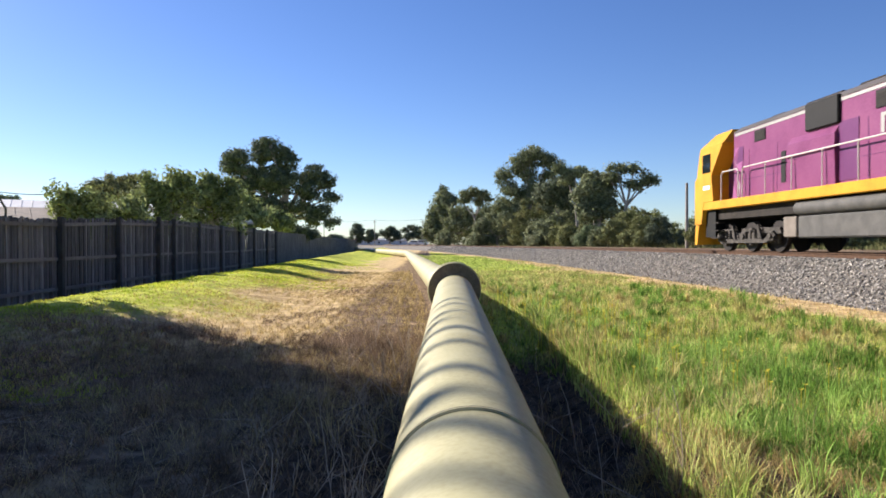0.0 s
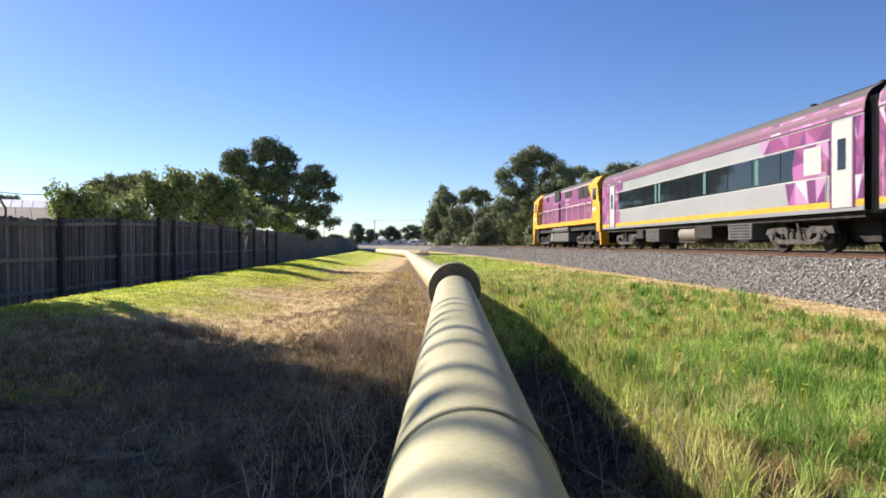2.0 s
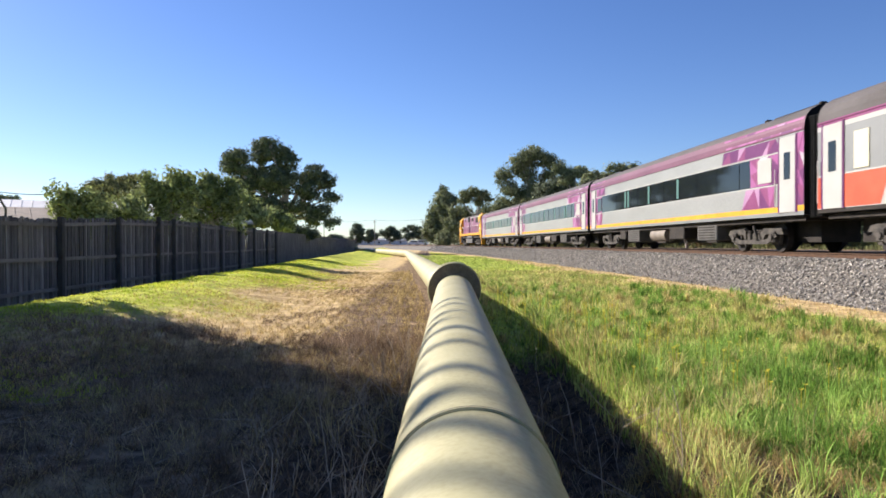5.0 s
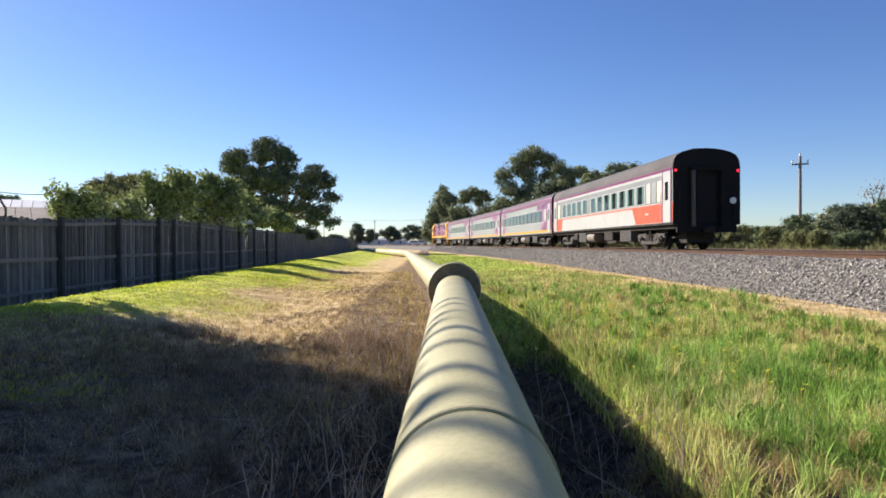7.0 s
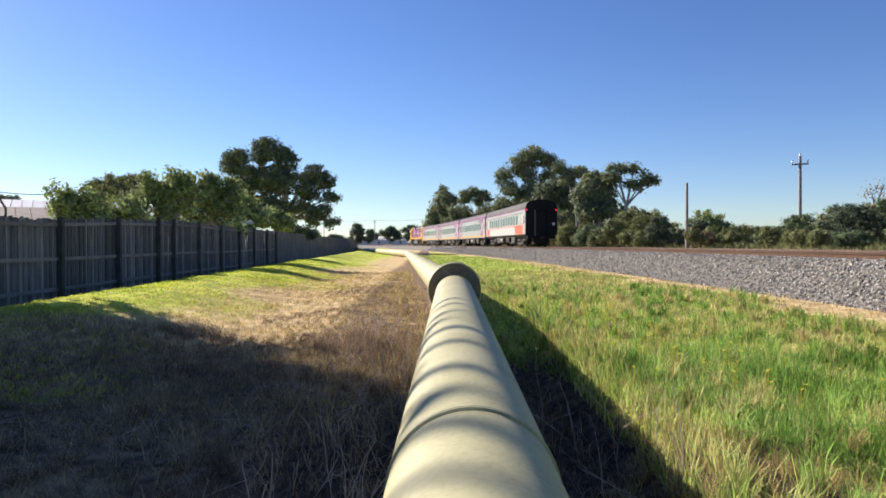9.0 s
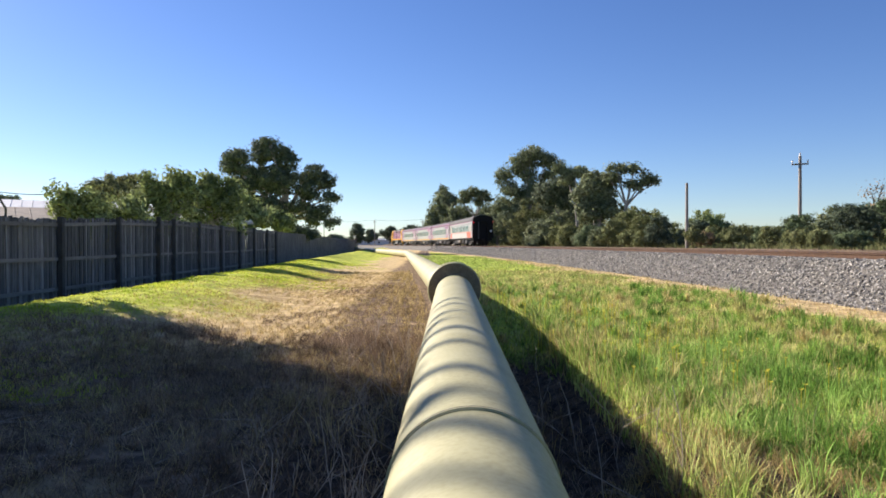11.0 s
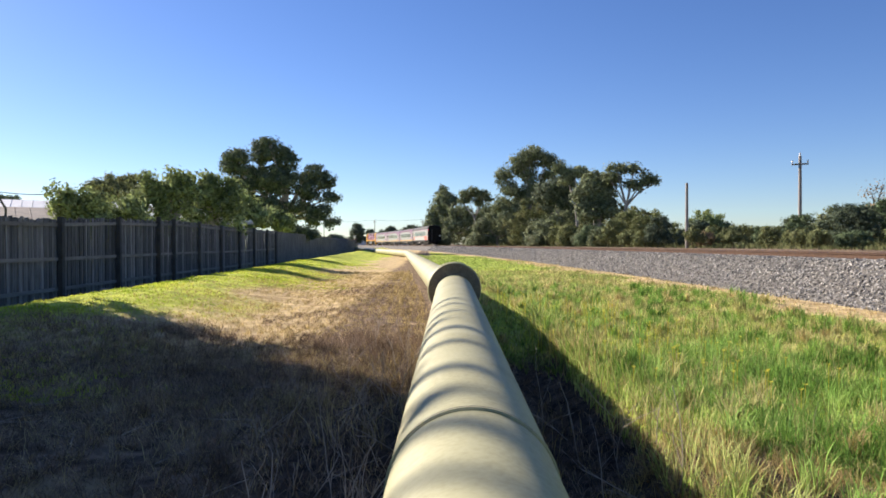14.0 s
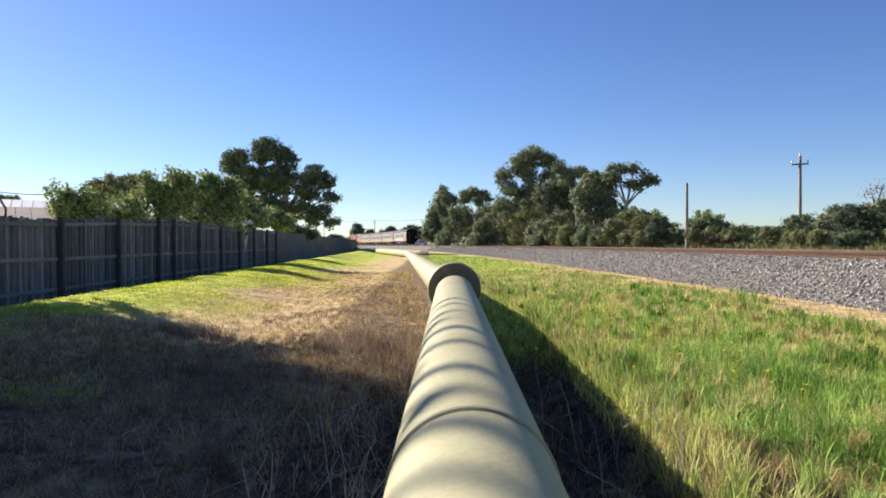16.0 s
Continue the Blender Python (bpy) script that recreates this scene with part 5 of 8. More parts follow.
tree("bush", 29.31, 72, [(-0.34, 2.15, 0.64), (0.69, 2.08, 0.5), (-0.97, 1.08, 0.61), (-0.01, 1.46, 0.51), (1.08, 1.44, 0.54), (-1.5, 0.68, 0.57), (0.0, 0.36, 0.61), (1.03, 0.62, 0.46)], "leaf_gum",
     "grey-green bush beside the track", category='bush', count=4200, size=0.108, clump=0.245, trunk=0.03, seed=76, group='scrub beside the track', droop=-0.1, shell=0.4, limb_mat='wood_dark')
tree("bush", 29.50, 63, [(-0.38, 0.72, 0.25), (0.52, 0.74, 0.22), (-0.69, 0.57, 0.24), (-0.05, 0.65, 0.31), (0.31, 0.5, 0.25)], "leaf_scrub",
     "olive scrub bush beside the track", category='bush', count=2600, size=0.095, clump=0.214, trunk=0.03, seed=77, group='scrub beside the track', droop=-0.1, shell=0.4, limb_mat='wood_dark')
tree("bush", 29.86, 51, [(-0.41, 0.62, 0.44), (0.55, 0.83, 0.33)], "leaf_gum",
     "grey-green bush beside the track", category='bush', count=4200, size=0.076, clump=0.173, trunk=0.03, seed=78, group='scrub beside the track', droop=-0.1, shell=0.4, limb_mat='wood_dark')
tree("bush", 29.90, 42, [(-0.08, 0.94, 0.12), (0.07, 0.83, 0.11), (-0.24, 0.72, 0.17), (-0.13, 0.72, 0.14), (0.35, 0.78, 0.12), (-0.23, 0.5, 0.17), (-0.05, 0.43, 0.16), (0.46, 0.5, 0.13)], "leaf_scrub",
     "olive scrub bush beside the track", category='bush', count=2600, size=0.063, clump=0.143, trunk=0.03, seed=79, group='scrub beside the track', droop=-0.1, shell=0.4, limb_mat='wood_dark')
tree("bush", 30.37, 59, [(-0.37, 1.73, 0.28), (0.24, 1.87, 0.26), (-0.71, 1.55, 0.31), (0.03, 1.26, 0.3), (0.62, 1.55, 0.34), (-0.62, 1.07, 0.38), (0.11, 0.94, 0.34), (0.83, 0.92, 0.32), (-0.63, 0.43, 0.28), (-0.0, 0.67, 0.31), (0.6, 0.58, 0.24)], "leaf_gum",
     "grey-green bush beside the track", category='bush', count=4200, size=0.088, clump=0.201, trunk=0.03, seed=80, group='scrub beside the track', droop=-0.1, shell=0.4, limb_mat='wood_dark')
tree("bush", 30.94, 54, [(-0.29, 2.53, 0.36), (0.56, 2.33, 0.4), (-0.62, 1.94, 0.44), (0.03, 2.05, 0.43), (0.79, 1.96, 0.31), (-0.92, 1.5, 0.31), (-0.13, 1.34, 0.38), (0.84, 1.61, 0.28), (-0.69, 1.05, 0.31), (0.19, 1.06, 0.31), (0.84, 0.92, 0.42), (-0.92, 0.63, 0.28), (0.16, 0.43, 0.38), (0.79, 0.4, 0.32)], "leaf_scrub",
     "olive scrub bush beside the track", category='bush', count=4200, size=0.081, clump=0.184, trunk=0.03, seed=81, group='scrub beside the track', droop=-0.1, shell=0.4, limb_mat='wood_dark')
tree("bush", 31.43, 53, [(-0.35, 2.59, 0.4), (0.31, 2.64, 0.34), (-0.59, 2.06, 0.43), (-0.05, 2.24, 0.48), (0.51, 2.06, 0.4), (-1.02, 1.6, 0.47), (-0.16, 1.76, 0.3), (0.83, 1.54, 0.34), (-1.06, 1.03, 0.38), (-0.08, 1.17, 0.42), (0.99, 1.12, 0.3), (-1.02, 0.56, 0.47), (0.11, 0.71, 0.42), (1.02, 0.56, 0.31)], "leaf_dark",
     "dark-green spiky bush beside the track", category='bush', count=4200, size=0.08, clump=0.18, trunk=0.03, seed=82, group='scrub beside the track', droop=-0.1, shell=0.4, limb_mat='wood_dark')
tree("bush", 31.64, 44, [(-0.02, 0.7, 0.18), (0.01, 0.75, 0.11), (-0.41, 0.6, 0.13), (0.14, 0.61, 0.13), (0.27, 0.62, 0.11), (-0.22, 0.4, 0.16), (0.11, 0.35, 0.11), (0.4, 0.39, 0.16)], "leaf_bluegreen",
     "blue-green saltbush beside the track", category='bush', count=2600, size=0.066, clump=0.15, trunk=0.03, seed=83, group='scrub beside the track', droop=-0.1, shell=0.4, limb_mat='wood_dark')
tree("bush", 31.99, 50, [(-0.21, 2.48, 0.36), (0.46, 2.43, 0.33), (-0.68, 2.12, 0.3), (-0.18, 2.02, 0.3), (0.4, 2.01, 0.29), (-0.83, 1.75, 0.25), (0.01, 1.67, 0.28), (0.82, 1.8, 0.34), (-0.7, 1.38, 0.26), (-0.09, 1.15, 0.31), (0.61, 1.35, 0.36), (-0.76, 0.8, 0.27), (-0.17, 1.04, 0.36), (0.84, 0.8, 0.3), (-0.85, 0.5, 0.26), (-0.02, 0.41, 0.25), (0.75, 0.62, 0.22)], "leaf_dark",
     "dark-green spiky bush beside the track", category='bush', count=4200, size=0.075, clump=0.17, trunk=0.03, seed=84, group='scrub beside the track', droop=-0.1, shell=0.4, limb_mat='wood_dark')
tree("bush", 31.96, 42, [(-0.2, 0.68, 0.15), (0.27, 0.68, 0.12), (-0.27, 0.65, 0.1), (-0.05, 0.6, 0.15), (0.13, 0.7, 0.13), (-0.38, 0.46, 0.1), (-0.05, 0.4, 0.11), (0.44, 0.37, 0.14)], "leaf_bluegreen",
     "blue-green saltbush beside the track", category='bush', count=2600, size=0.063, clump=0.143, trunk=0.03, seed=85, group='scrub beside the track', droop=-0.1, shell=0.4, limb_mat='wood_dark')
tree("bush", 32.62, 50, [(-0.4, 2.2, 0.36), (0.43, 2.24, 0.34), (-0.53, 1.77, 0.27), (0.04, 1.83, 0.29), (0.48, 1.8, 0.32), (-0.56, 1.44, 0.27), (0.06, 1.5, 0.29), (0.55, 1.58, 0.23), (-0.55, 1.06, 0.37), (0.15, 1.01, 0.27), (0.61, 1.08, 0.32), (-0.67, 0.73, 0.3), (0.14, 0.65, 0.34), (0.81, 0.68, 0.27)], "leaf_dark",
     "dark-green spiky bush beside the track", category='bush', count=4200, size=0.075, clump=0.17, trunk=0.03, seed=86, group='scrub beside the track', droop=-0.1, shell=0.4, limb_mat='wood_dark')
tree("bush", 32.62, 42, [(-0.17, 0.82, 0.15), (0.23, 0.82, 0.1), (-0.24, 0.61, 0.15), (-0.09, 0.48, 0.15), (0.23, 0.49, 0.15)], "leaf_bluegreen",
     "blue-green saltbush beside the track", category='bush', count=2600, size=0.063, clump=0.143, trunk=0.03, seed=87, group='scrub beside the track', droop=-0.1, shell=0.4, limb_mat='wood_dark')
tree("bush", 33.09, 68, [(-0.28, 3.22, 0.5), (0.66, 2.87, 0.5), (-0.63, 2.46, 0.39), (-0.02, 2.55, 0.34), (0.51, 2.57, 0.51), (-1.14, 2.03, 0.42), (0.13, 1.83, 0.43), (0.95, 1.83, 0.36), (-0.92, 1.46, 0.39), (-0.07, 1.44, 0.49), (1.14, 1.6, 0.39), (-1.08, 0.73, 0.42), (0.04, 0.93, 0.34), (0.92, 0.97, 0.48)], "leaf_bluegreen",
     "blue-green saltbush beside the track", category='bush', count=4200, size=0.102, clump=0.231, trunk=0.03, seed=88, group='scrub beside the track', droop=-0.1, shell=0.4, limb_mat='wood_dark')
tree("bush", 33.60, 61, [(-0.55, 2.86, 0.48), (0.28, 3.11, 0.48), (-0.9, 2.49, 0.37), (0.1, 2.5, 0.39), (0.61, 2.53, 0.3), (-1.1, 1.92, 0.4), (-0.15, 1.94, 0.41), (0.81, 2.01, 0.38), (-1.04, 1.51, 0.42), (-0.17, 1.31, 0.37), (0.79, 1.37, 0.32), (-0.86, 1.07, 0.48), (-0.14, 1.02, 0.41), (1.0, 0.93, 0.37)], "leaf_dark",
     "dark-green spiky bush beside the track", category='bush', count=4200, size=0.091, clump=0.207, trunk=0.03, seed=89, group='scrub beside the track', droop=-0.1, shell=0.4, limb_mat='wood_dark')
tree("bush", 33.70, 52, [(-0.26, 0.97, 0.18), (0.37, 1.0, 0.19), (-0.24, 0.79, 0.18), (-0.04, 0.93, 0.23), (0.41, 0.82, 0.2), (-0.57, 0.41, 0.2), (-0.17, 0.51, 0.23), (0.63, 0.47, 0.17)], "leaf_scrub",
     "olive scrub bush beside the track", category='bush', count=2600, size=0.078, clump=0.177, trunk=0.03, seed=90, group='scrub beside the track', droop=-0.1, shell=0.4, limb_mat='wood_dark')
tree("bush", 34.17, 53, [(-0.27, 2.92, 0.27), (0.17, 3.1, 0.31), (-0.34, 2.81, 0.25), (0.07, 2.78, 0.31), (0.33, 2.69, 0.22), (-0.57, 2.55, 0.3), (0.04, 2.31, 0.29), (0.72, 2.54, 0.27), (-0.69, 2.14, 0.31), (0.0, 2.19, 0.31), (0.65, 1.97, 0.26), (-0.56, 1.85, 0.22), (-0.05, 1.72, 0.29), (0.53, 1.66, 0.3), (-0.63, 1.39, 0.3), (-0.17, 1.41, 0.19), (0.45, 1.38, 0.28), (-0.4, 1.11, 0.21), (-0.01, 1.16, 0.2), (0.43, 1.02, 0.27), (-0.54, 0.79, 0.31), (0.02, 0.76, 0.31), (0.75, 0.82, 0.31), (-0.72, 0.46, 0.25), (0.11, 0.34, 0.3), (0.68, 0.4, 0.21)], "leaf_bluegreen",
     "blue-green saltbush beside the track", category='bush', count=4200, size=0.08, clump=0.18, trunk=0.03, seed=91, group='scrub beside the track', droop=-0.1, shell=0.4, limb_mat='wood_dark')
tree("bush", 34.76, 63, [(-0.55, 3.26, 0.31), (0.26, 3.18, 0.29), (-0.48, 2.75, 0.34), (-0.08, 2.84, 0.38), (0.58, 2.77, 0.44), (-0.88, 2.46, 0.29), (0.15, 2.43, 0.36), (0.77, 2.33, 0.43), (-0.88, 1.8, 0.3), (0.15, 1.73, 0.39), (0.77, 1.95, 0.28), (-1.03, 1.28, 0.29), (-0.0, 1.5, 0.33), (0.89, 1.29, 0.4), (-0.89, 1.06, 0.35), (-0.18, 0.99, 0.38), (0.97, 1.04, 0.34), (-0.93, 0.36, 0.37), (0.19, 0.45, 0.34), (0.68, 0.49, 0.39)], "leaf_scrub",
     "olive scrub bush beside the track", category='bush', count=4200, size=0.095, clump=0.214, trunk=0.03, seed=92, group='scrub beside the track', droop=-0.1, shell=0.4, limb_mat='wood_dark')
tree("bush", 34.66, 54, [(-0.34, 0.8, 0.21), (0.08, 0.83, 0.21), (-0.41, 0.43, 0.22), (-0.1, 0.62, 0.19), (0.34, 0.41, 0.15)], "leaf_bluegreen",
     "blue-green saltbush beside the track", category='bush', count=2600, size=0.081, clump=0.184, trunk=0.03, seed=93, group='scrub beside the track', droop=-0.1, shell=0.4, limb_mat='wood_dark')
tree("bush", 35.35, 49, [(-0.48, 2.64, 0.23), (0.23, 2.53, 0.33), (-0.64, 2.1, 0.26), (0.08, 2.25, 0.26), (0.45, 2.19, 0.37), (-0.58, 1.78, 0.31), (0.11, 1.73, 0.33), (0.64, 1.64, 0.32), (-0.58, 1.32, 0.34), (-0.07, 1.46, 0.32), (0.8, 1.4, 0.24), (-0.67, 0.85, 0.28), (0.11, 0.84, 0.25), (0.65, 1.01, 0.24), (-0.65, 0.64, 0.23), (-0.09, 0.46, 0.25), (0.68, 0.49, 0.22)], "leaf_bluegreen",
     "blue-green saltbush beside the track", category='bush', count=4200, size=0.073, clump=0.167, trunk=0.03, seed=94, group='scrub beside the track', droop=-0.1, shell=0.4, limb_mat='wood_dark')
tree("bush", 35.80, 61, [(-0.51, 3.54, 0.4), (0.39, 3.45, 0.33), (-0.49, 3.07, 0.42), (-0.15, 3.03, 0.39), (0.57, 3.07, 0.38), (-0.67, 2.37, 0.34), (0.06, 2.47, 0.46), (0.87, 2.49, 0.38), (-0.99, 2.03, 0.41), (0.1, 1.94, 0.47), (0.8, 2.09, 0.44), (-0.97, 1.51, 0.34), (-0.1, 1.49, 0.39), (1.06, 1.42, 0.28), (-0.77, 1.06, 0.46), (-0.09, 0.95, 0.47), (0.89, 0.92, 0.34), (-0.72, 0.44, 0.31), (0.07, 0.52, 0.39), (0.89, 0.54, 0.46)], "leaf_scrub",
     "olive scrub bush beside the track", category='bush', count=4200, size=0.091, clump=0.207, trunk=0.03, seed=95, group='scrub beside the track', droop=-0.1, shell=0.4, limb_mat='wood_dark')
tree("bush", 35.80, 52, [(-0.31, 1.14, 0.15), (0.05, 1.05, 0.11), (-0.11, 0.83, 0.13), (0.12, 0.88, 0.18), (0.44, 0.98, 0.18), (-0.48, 0.8, 0.13), (-0.04, 0.7, 0.16), (0.26, 0.65, 0.16), (-0.37, 0.36, 0.15), (-0.12, 0.63, 0.15), (0.31, 0.44, 0.17)], "leaf_scrub",
     "olive scrub bush beside the track", category='bush', count=2600, size=0.078, clump=0.177, trunk=0.03, seed=96, group='scrub beside the track', droop=-0.1, shell=0.4, limb_mat='wood_dark')
tree("bush", 36.24, 46, [(-0.32, 2.7, 0.24), (0.13, 2.67, 0.22), (-0.29, 2.38, 0.26), (-0.09, 2.52, 0.24), (0.55, 2.43, 0.27), (-0.5, 2.06, 0.28), (0.15, 2.06, 0.26), (0.52, 1.99, 0.21), (-0.63, 1.83, 0.23), (-0.15, 1.72, 0.23), (0.47, 1.81, 0.28), (-0.42, 1.44, 0.25), (-0.13, 1.38, 0.3), (0.69, 1.43, 0.23), (-0.62, 1.06, 0.21), (-0.15, 1.26, 0.28), (0.72, 1.23, 0.23), (-0.45, 0.82, 0.21), (0.09, 0.69, 0.19), (0.58, 0.84, 0.25), (-0.54, 0.52, 0.24), (0.03, 0.39, 0.23), (0.69, 0.38, 0.26)], "leaf_scrub",
     "olive scrub bush beside the track", category='bush', count=4200, size=0.069, clump=0.156, trunk=0.03, seed=97, group='scrub beside the track', droop=-0.1, shell=0.4, limb_mat='wood_dark')
tree("bush", 22.03, 56, [(0.0, 0.95, 0.23), (-0.34, 0.82, 0.21), (0.34, 0.85, 0.22), (-0.35, 0.77, 0.26), (0.33, 0.77, 0.26), (-0.41, 0.58, 0.21), (-0.14, 0.58, 0.21), (0.13, 0.58, 0.21), (0.41, 0.58, 0.21)], "leaf_tan",
     "dry tan-coloured bush beside the track", category='bush', count=2500, size=0.095, clump=0.24, trunk=0.03, limb_mat='wood_dark', seed=98, group='scrub beside the track', droop=-0.1, shell=0.5)
def shoots(seed, width, top, n):
    """Upright leafy shoots that stand above a fruit tree's crown."""
    rng = random.Random(seed)
    out = []
    for _ in range(n):
        a, up = rng.uniform(-width, width), top * rng.uniform(0.96, 1.1)
        for j in range(4):
            out.append((a + 0.02 * j, up - 0.2 * j, 0.05 + 0.022 * j))
    return out


tree("orchard_tree", -26.57, 22, shoots(265, 0.6, 2.75, 7) + [(-0.4, 2.49, 0.23), (-0.4, 2.17, 0.16), (-0.45, 1.87, 0.21), (-0.21, 2.59, 0.18), (-0.13, 2.27, 0.16), (-0.18, 2.01, 0.23), (0.13, 2.56, 0.17), (0.21, 2.35, 0.16), (0.26, 2.03, 0.17), (0.57, 2.46, 0.24), (0.51, 2.09, 0.17), (0.59, 1.79, 0.24)], "leaf_green",
     "leafy fruit tree showing over the paling fence", count=4800, size=0.067, clump=0.150, trunk=0.06, seed=60, group='fruit trees behind the fence', droop=0.1, shell=0.4)
tree("orchard_tree", -23.93, 24, [(-0.57, 2.39, 0.19), (-0.61, 2.11, 0.2), (-0.29, 2.54, 0.21), (-0.21, 2.18, 0.22), (-0.21, 1.9, 0.24), (0.29, 2.8, 0.24), (0.25, 2.47, 0.25), (0.14, 2.04, 0.17), (0.46, 2.52, 0.19), (0.59, 2.2, 0.26), (0.5, 1.95, 0.22)], "leaf_green",
     "leafy fruit tree showing over the paling fence", count=4800, size=0.073, clump=0.164, trunk=0.06, seed=61, group='fruit trees behind the fence', droop=0.1, shell=0.4)
tree("orchard_tree", -20.37, 29, shoots(203, 0.95, 3.85, 8) + [(-1.0, 3.3, 0.31), (-0.8, 3.04, 0.32), (-1.0, 2.55, 0.29), (-0.77, 2.13, 0.32), (-0.49, 3.63, 0.24), (-0.55, 3.26, 0.3), (-0.31, 2.84, 0.22), (-0.31, 2.33, 0.26), (0.02, 3.79, 0.27), (-0.02, 3.55, 0.32), (-0.13, 3.01, 0.31), (-0.11, 2.55, 0.33), (0.02, 2.11, 0.23), (0.35, 3.57, 0.25), (0.42, 3.1, 0.31), (0.58, 2.82, 0.27), (0.51, 2.37, 0.25)], "leaf_green",
     "leafy fruit tree showing over the paling fence", count=4800, size=0.088, clump=0.198, trunk=0.06, seed=62, group='fruit trees behind the fence', droop=0.1, shell=0.4)
tree("orchard_tree", -17.26, 35, shoots(172, 1.2, 4.3, 8) + [(-1.2, 3.95, 0.41), (-0.93, 3.35, 0.34), (-1.14, 3.0, 0.3), (-1.01, 2.26, 0.32), (-0.46, 3.87, 0.36), (-0.46, 3.46, 0.37), (-0.63, 2.92, 0.37), (-0.49, 2.43, 0.4), (0.03, 4.31, 0.34), (-0.08, 3.62, 0.33), (0.11, 3.11, 0.38), (-0.05, 2.59, 0.37), (0.49, 3.82, 0.39), (0.6, 3.27, 0.4), (0.54, 2.89, 0.29), (0.65, 2.24, 0.33), (1.14, 3.73, 0.29), (1.17, 3.24, 0.36), (1.06, 2.73, 0.38), (1.12, 2.18, 0.27)], "leaf_green",
     "leafy fruit tree showing over the paling fence", count=4800, size=0.106, clump=0.239, trunk=0.06, seed=63, group='fruit trees behind the fence', droop=0.1, shell=0.4)
tree("orchard_tree", -14.47, 44, [(-1.01, 3.84, 0.38), (-0.9, 3.18, 0.35), (-0.97, 2.66, 0.35), (-0.35, 4.26, 0.37), (-0.49, 3.49, 0.41), (-0.24, 2.8, 0.38), (0.21, 3.7, 0.39), (0.38, 3.15, 0.49)], "leaf_green",
     "leafy fruit tree showing over the paling fence", count=4800, size=0.133, clump=0.301, trunk=0.06, seed=64, group='fruit trees behind the fence', droop=0.1, shell=0.4)
tree("orchard_tree", -12.58, 53, [(-1.14, 3.31, 0.43), (-0.13, 3.48, 0.62), (0.76, 2.93, 0.55)], "leaf_green",
     "leafy fruit tree showing over the paling fence", count=4800, size=0.160, clump=0.363, trunk=0.06, seed=65, group='fruit trees behind the fence', droop=0.1, shell=0.4)
tree("garden_tree", -23.55, 55, [(-1.64, 5.17, 0.74), (-0.61, 5.58, 0.74), (0.61, 5.71, 0.74), (1.84, 5.46, 0.66), (-0.41, 4.76, 0.9), (1.23, 4.76, 0.9)], "leaf_scrub",
     "olive-green garden tree behind the houses", count=9000, size=0.13, clump=0.26, trunk=0.2, seed=70)
tree("garden_tree", -30.93, 62, [(-0.43, 4.64, 0.39), (0.26, 4.73, 0.34), (-0.09, 4.39, 0.43), (-0.69, 4.04, 0.43), (0.43, 4.04, 0.39), (-0.17, 3.7, 0.43), (0.6, 3.53, 0.39)], "leaf_dark",
     "small dark garden tree behind the houses", count=2500, size=0.13, clump=0.22, trunk=0.15, seed=73)
tree("bare_tree", 33.87, 58, [(-0.68, 3.85, 0.48), (0.0, 4.25, 0.48), (0.72, 4.05, 0.56), (-0.28, 3.25, 0.48), (0.52, 3.17, 0.56)], "leaf_tan",
     "half-bare brownish tree beyond the track", count=420, size=0.08, clump=0.4, trunk=0.16, seed=75, shell=0.2, limb_mat='wood_dark')
tree("hedge", -10.25, 60, [(-0.63, 2.55, 0.53), (0.24, 2.5, 0.48), (-1.21, 2.65, 0.43), (-0.24, 2.07, 0.68), (0.82, 2.26, 0.43)], "leaf_dark",
     "dense dark hedge behind the fence", category='hedge', count=5000, size=0.12, clump=0.2, trunk=0.06, seed=71)
# the tree beside the verge whose shadow lies over the near ground
tree("shade_tree", -52.5, 18.9, [(0.2, 5.4, 3.1), (2.8, 6.75, 2.1), (1.5, 6.9, 2.1), (0.2, 6.9, 2.2), (-1.2, 6.6, 2.3), (3.5, 6.0, 2.1), (-3.0, 4.6, 3.8), (-3.0, 6.4, 2.4), (-0.9, 3.0, 2.7), (-2.5, 2.6, 3.0), (-6.5, 4.6, 3.8), (-6.5, 6.4, 2.4)], "leaf_dark",
     "tall dense garden tree shading the near verge", count=75000, size=0.18, clump=0.34, trunk=0.3, seed=72, jitter=0.08, shell=0.15, squash=0.9,
     twigs=[(0.7, 7.0, 10.6, 0.09), (1.0, 7.0, 10.2, 0.07), (1.35, 7.0, 10.4, 0.07), (1.75, 6.8, 10.5, 0.10), (2.1, 6.8, 9.8, 0.06), (2.5, 6.8, 10.0, 0.10), (3.1, 6.5, 9.5, 0.08), (3.6, 6.3, 9.4, 0.10), (4.0, 6.2, 9.0, 0.07), (4.4, 6.0, 8.9, 0.09), (4.9, 5.6, 8.8, 0.07), (5.3, 5.2, 8.6, 0.10)])
tree("far_tree", -5.81, 380, [(0.0, 9.87, 2.17), (-1.24, 6.46, 2.79), (2.48, 7.39, 2.17), (0.62, 3.68, 2.79), (-3.1, 3.37, 1.86)], "leaf_dark",
     "dark distant tree at the end of the line", count=4000, size=0.5, clump=0.8, trunk=0.3, seed=80, group='distant trees')
tree("far_tree", -4.75, 390, [(0.0, 7.25, 1.59), (2.23, 5.02, 1.91), (-0.96, 3.75, 1.91)], "leaf_dark",
     "dark distant tree at the end of the line", count=4000, size=0.5, clump=0.8, trunk=0.3, seed=81, group='distant trees')
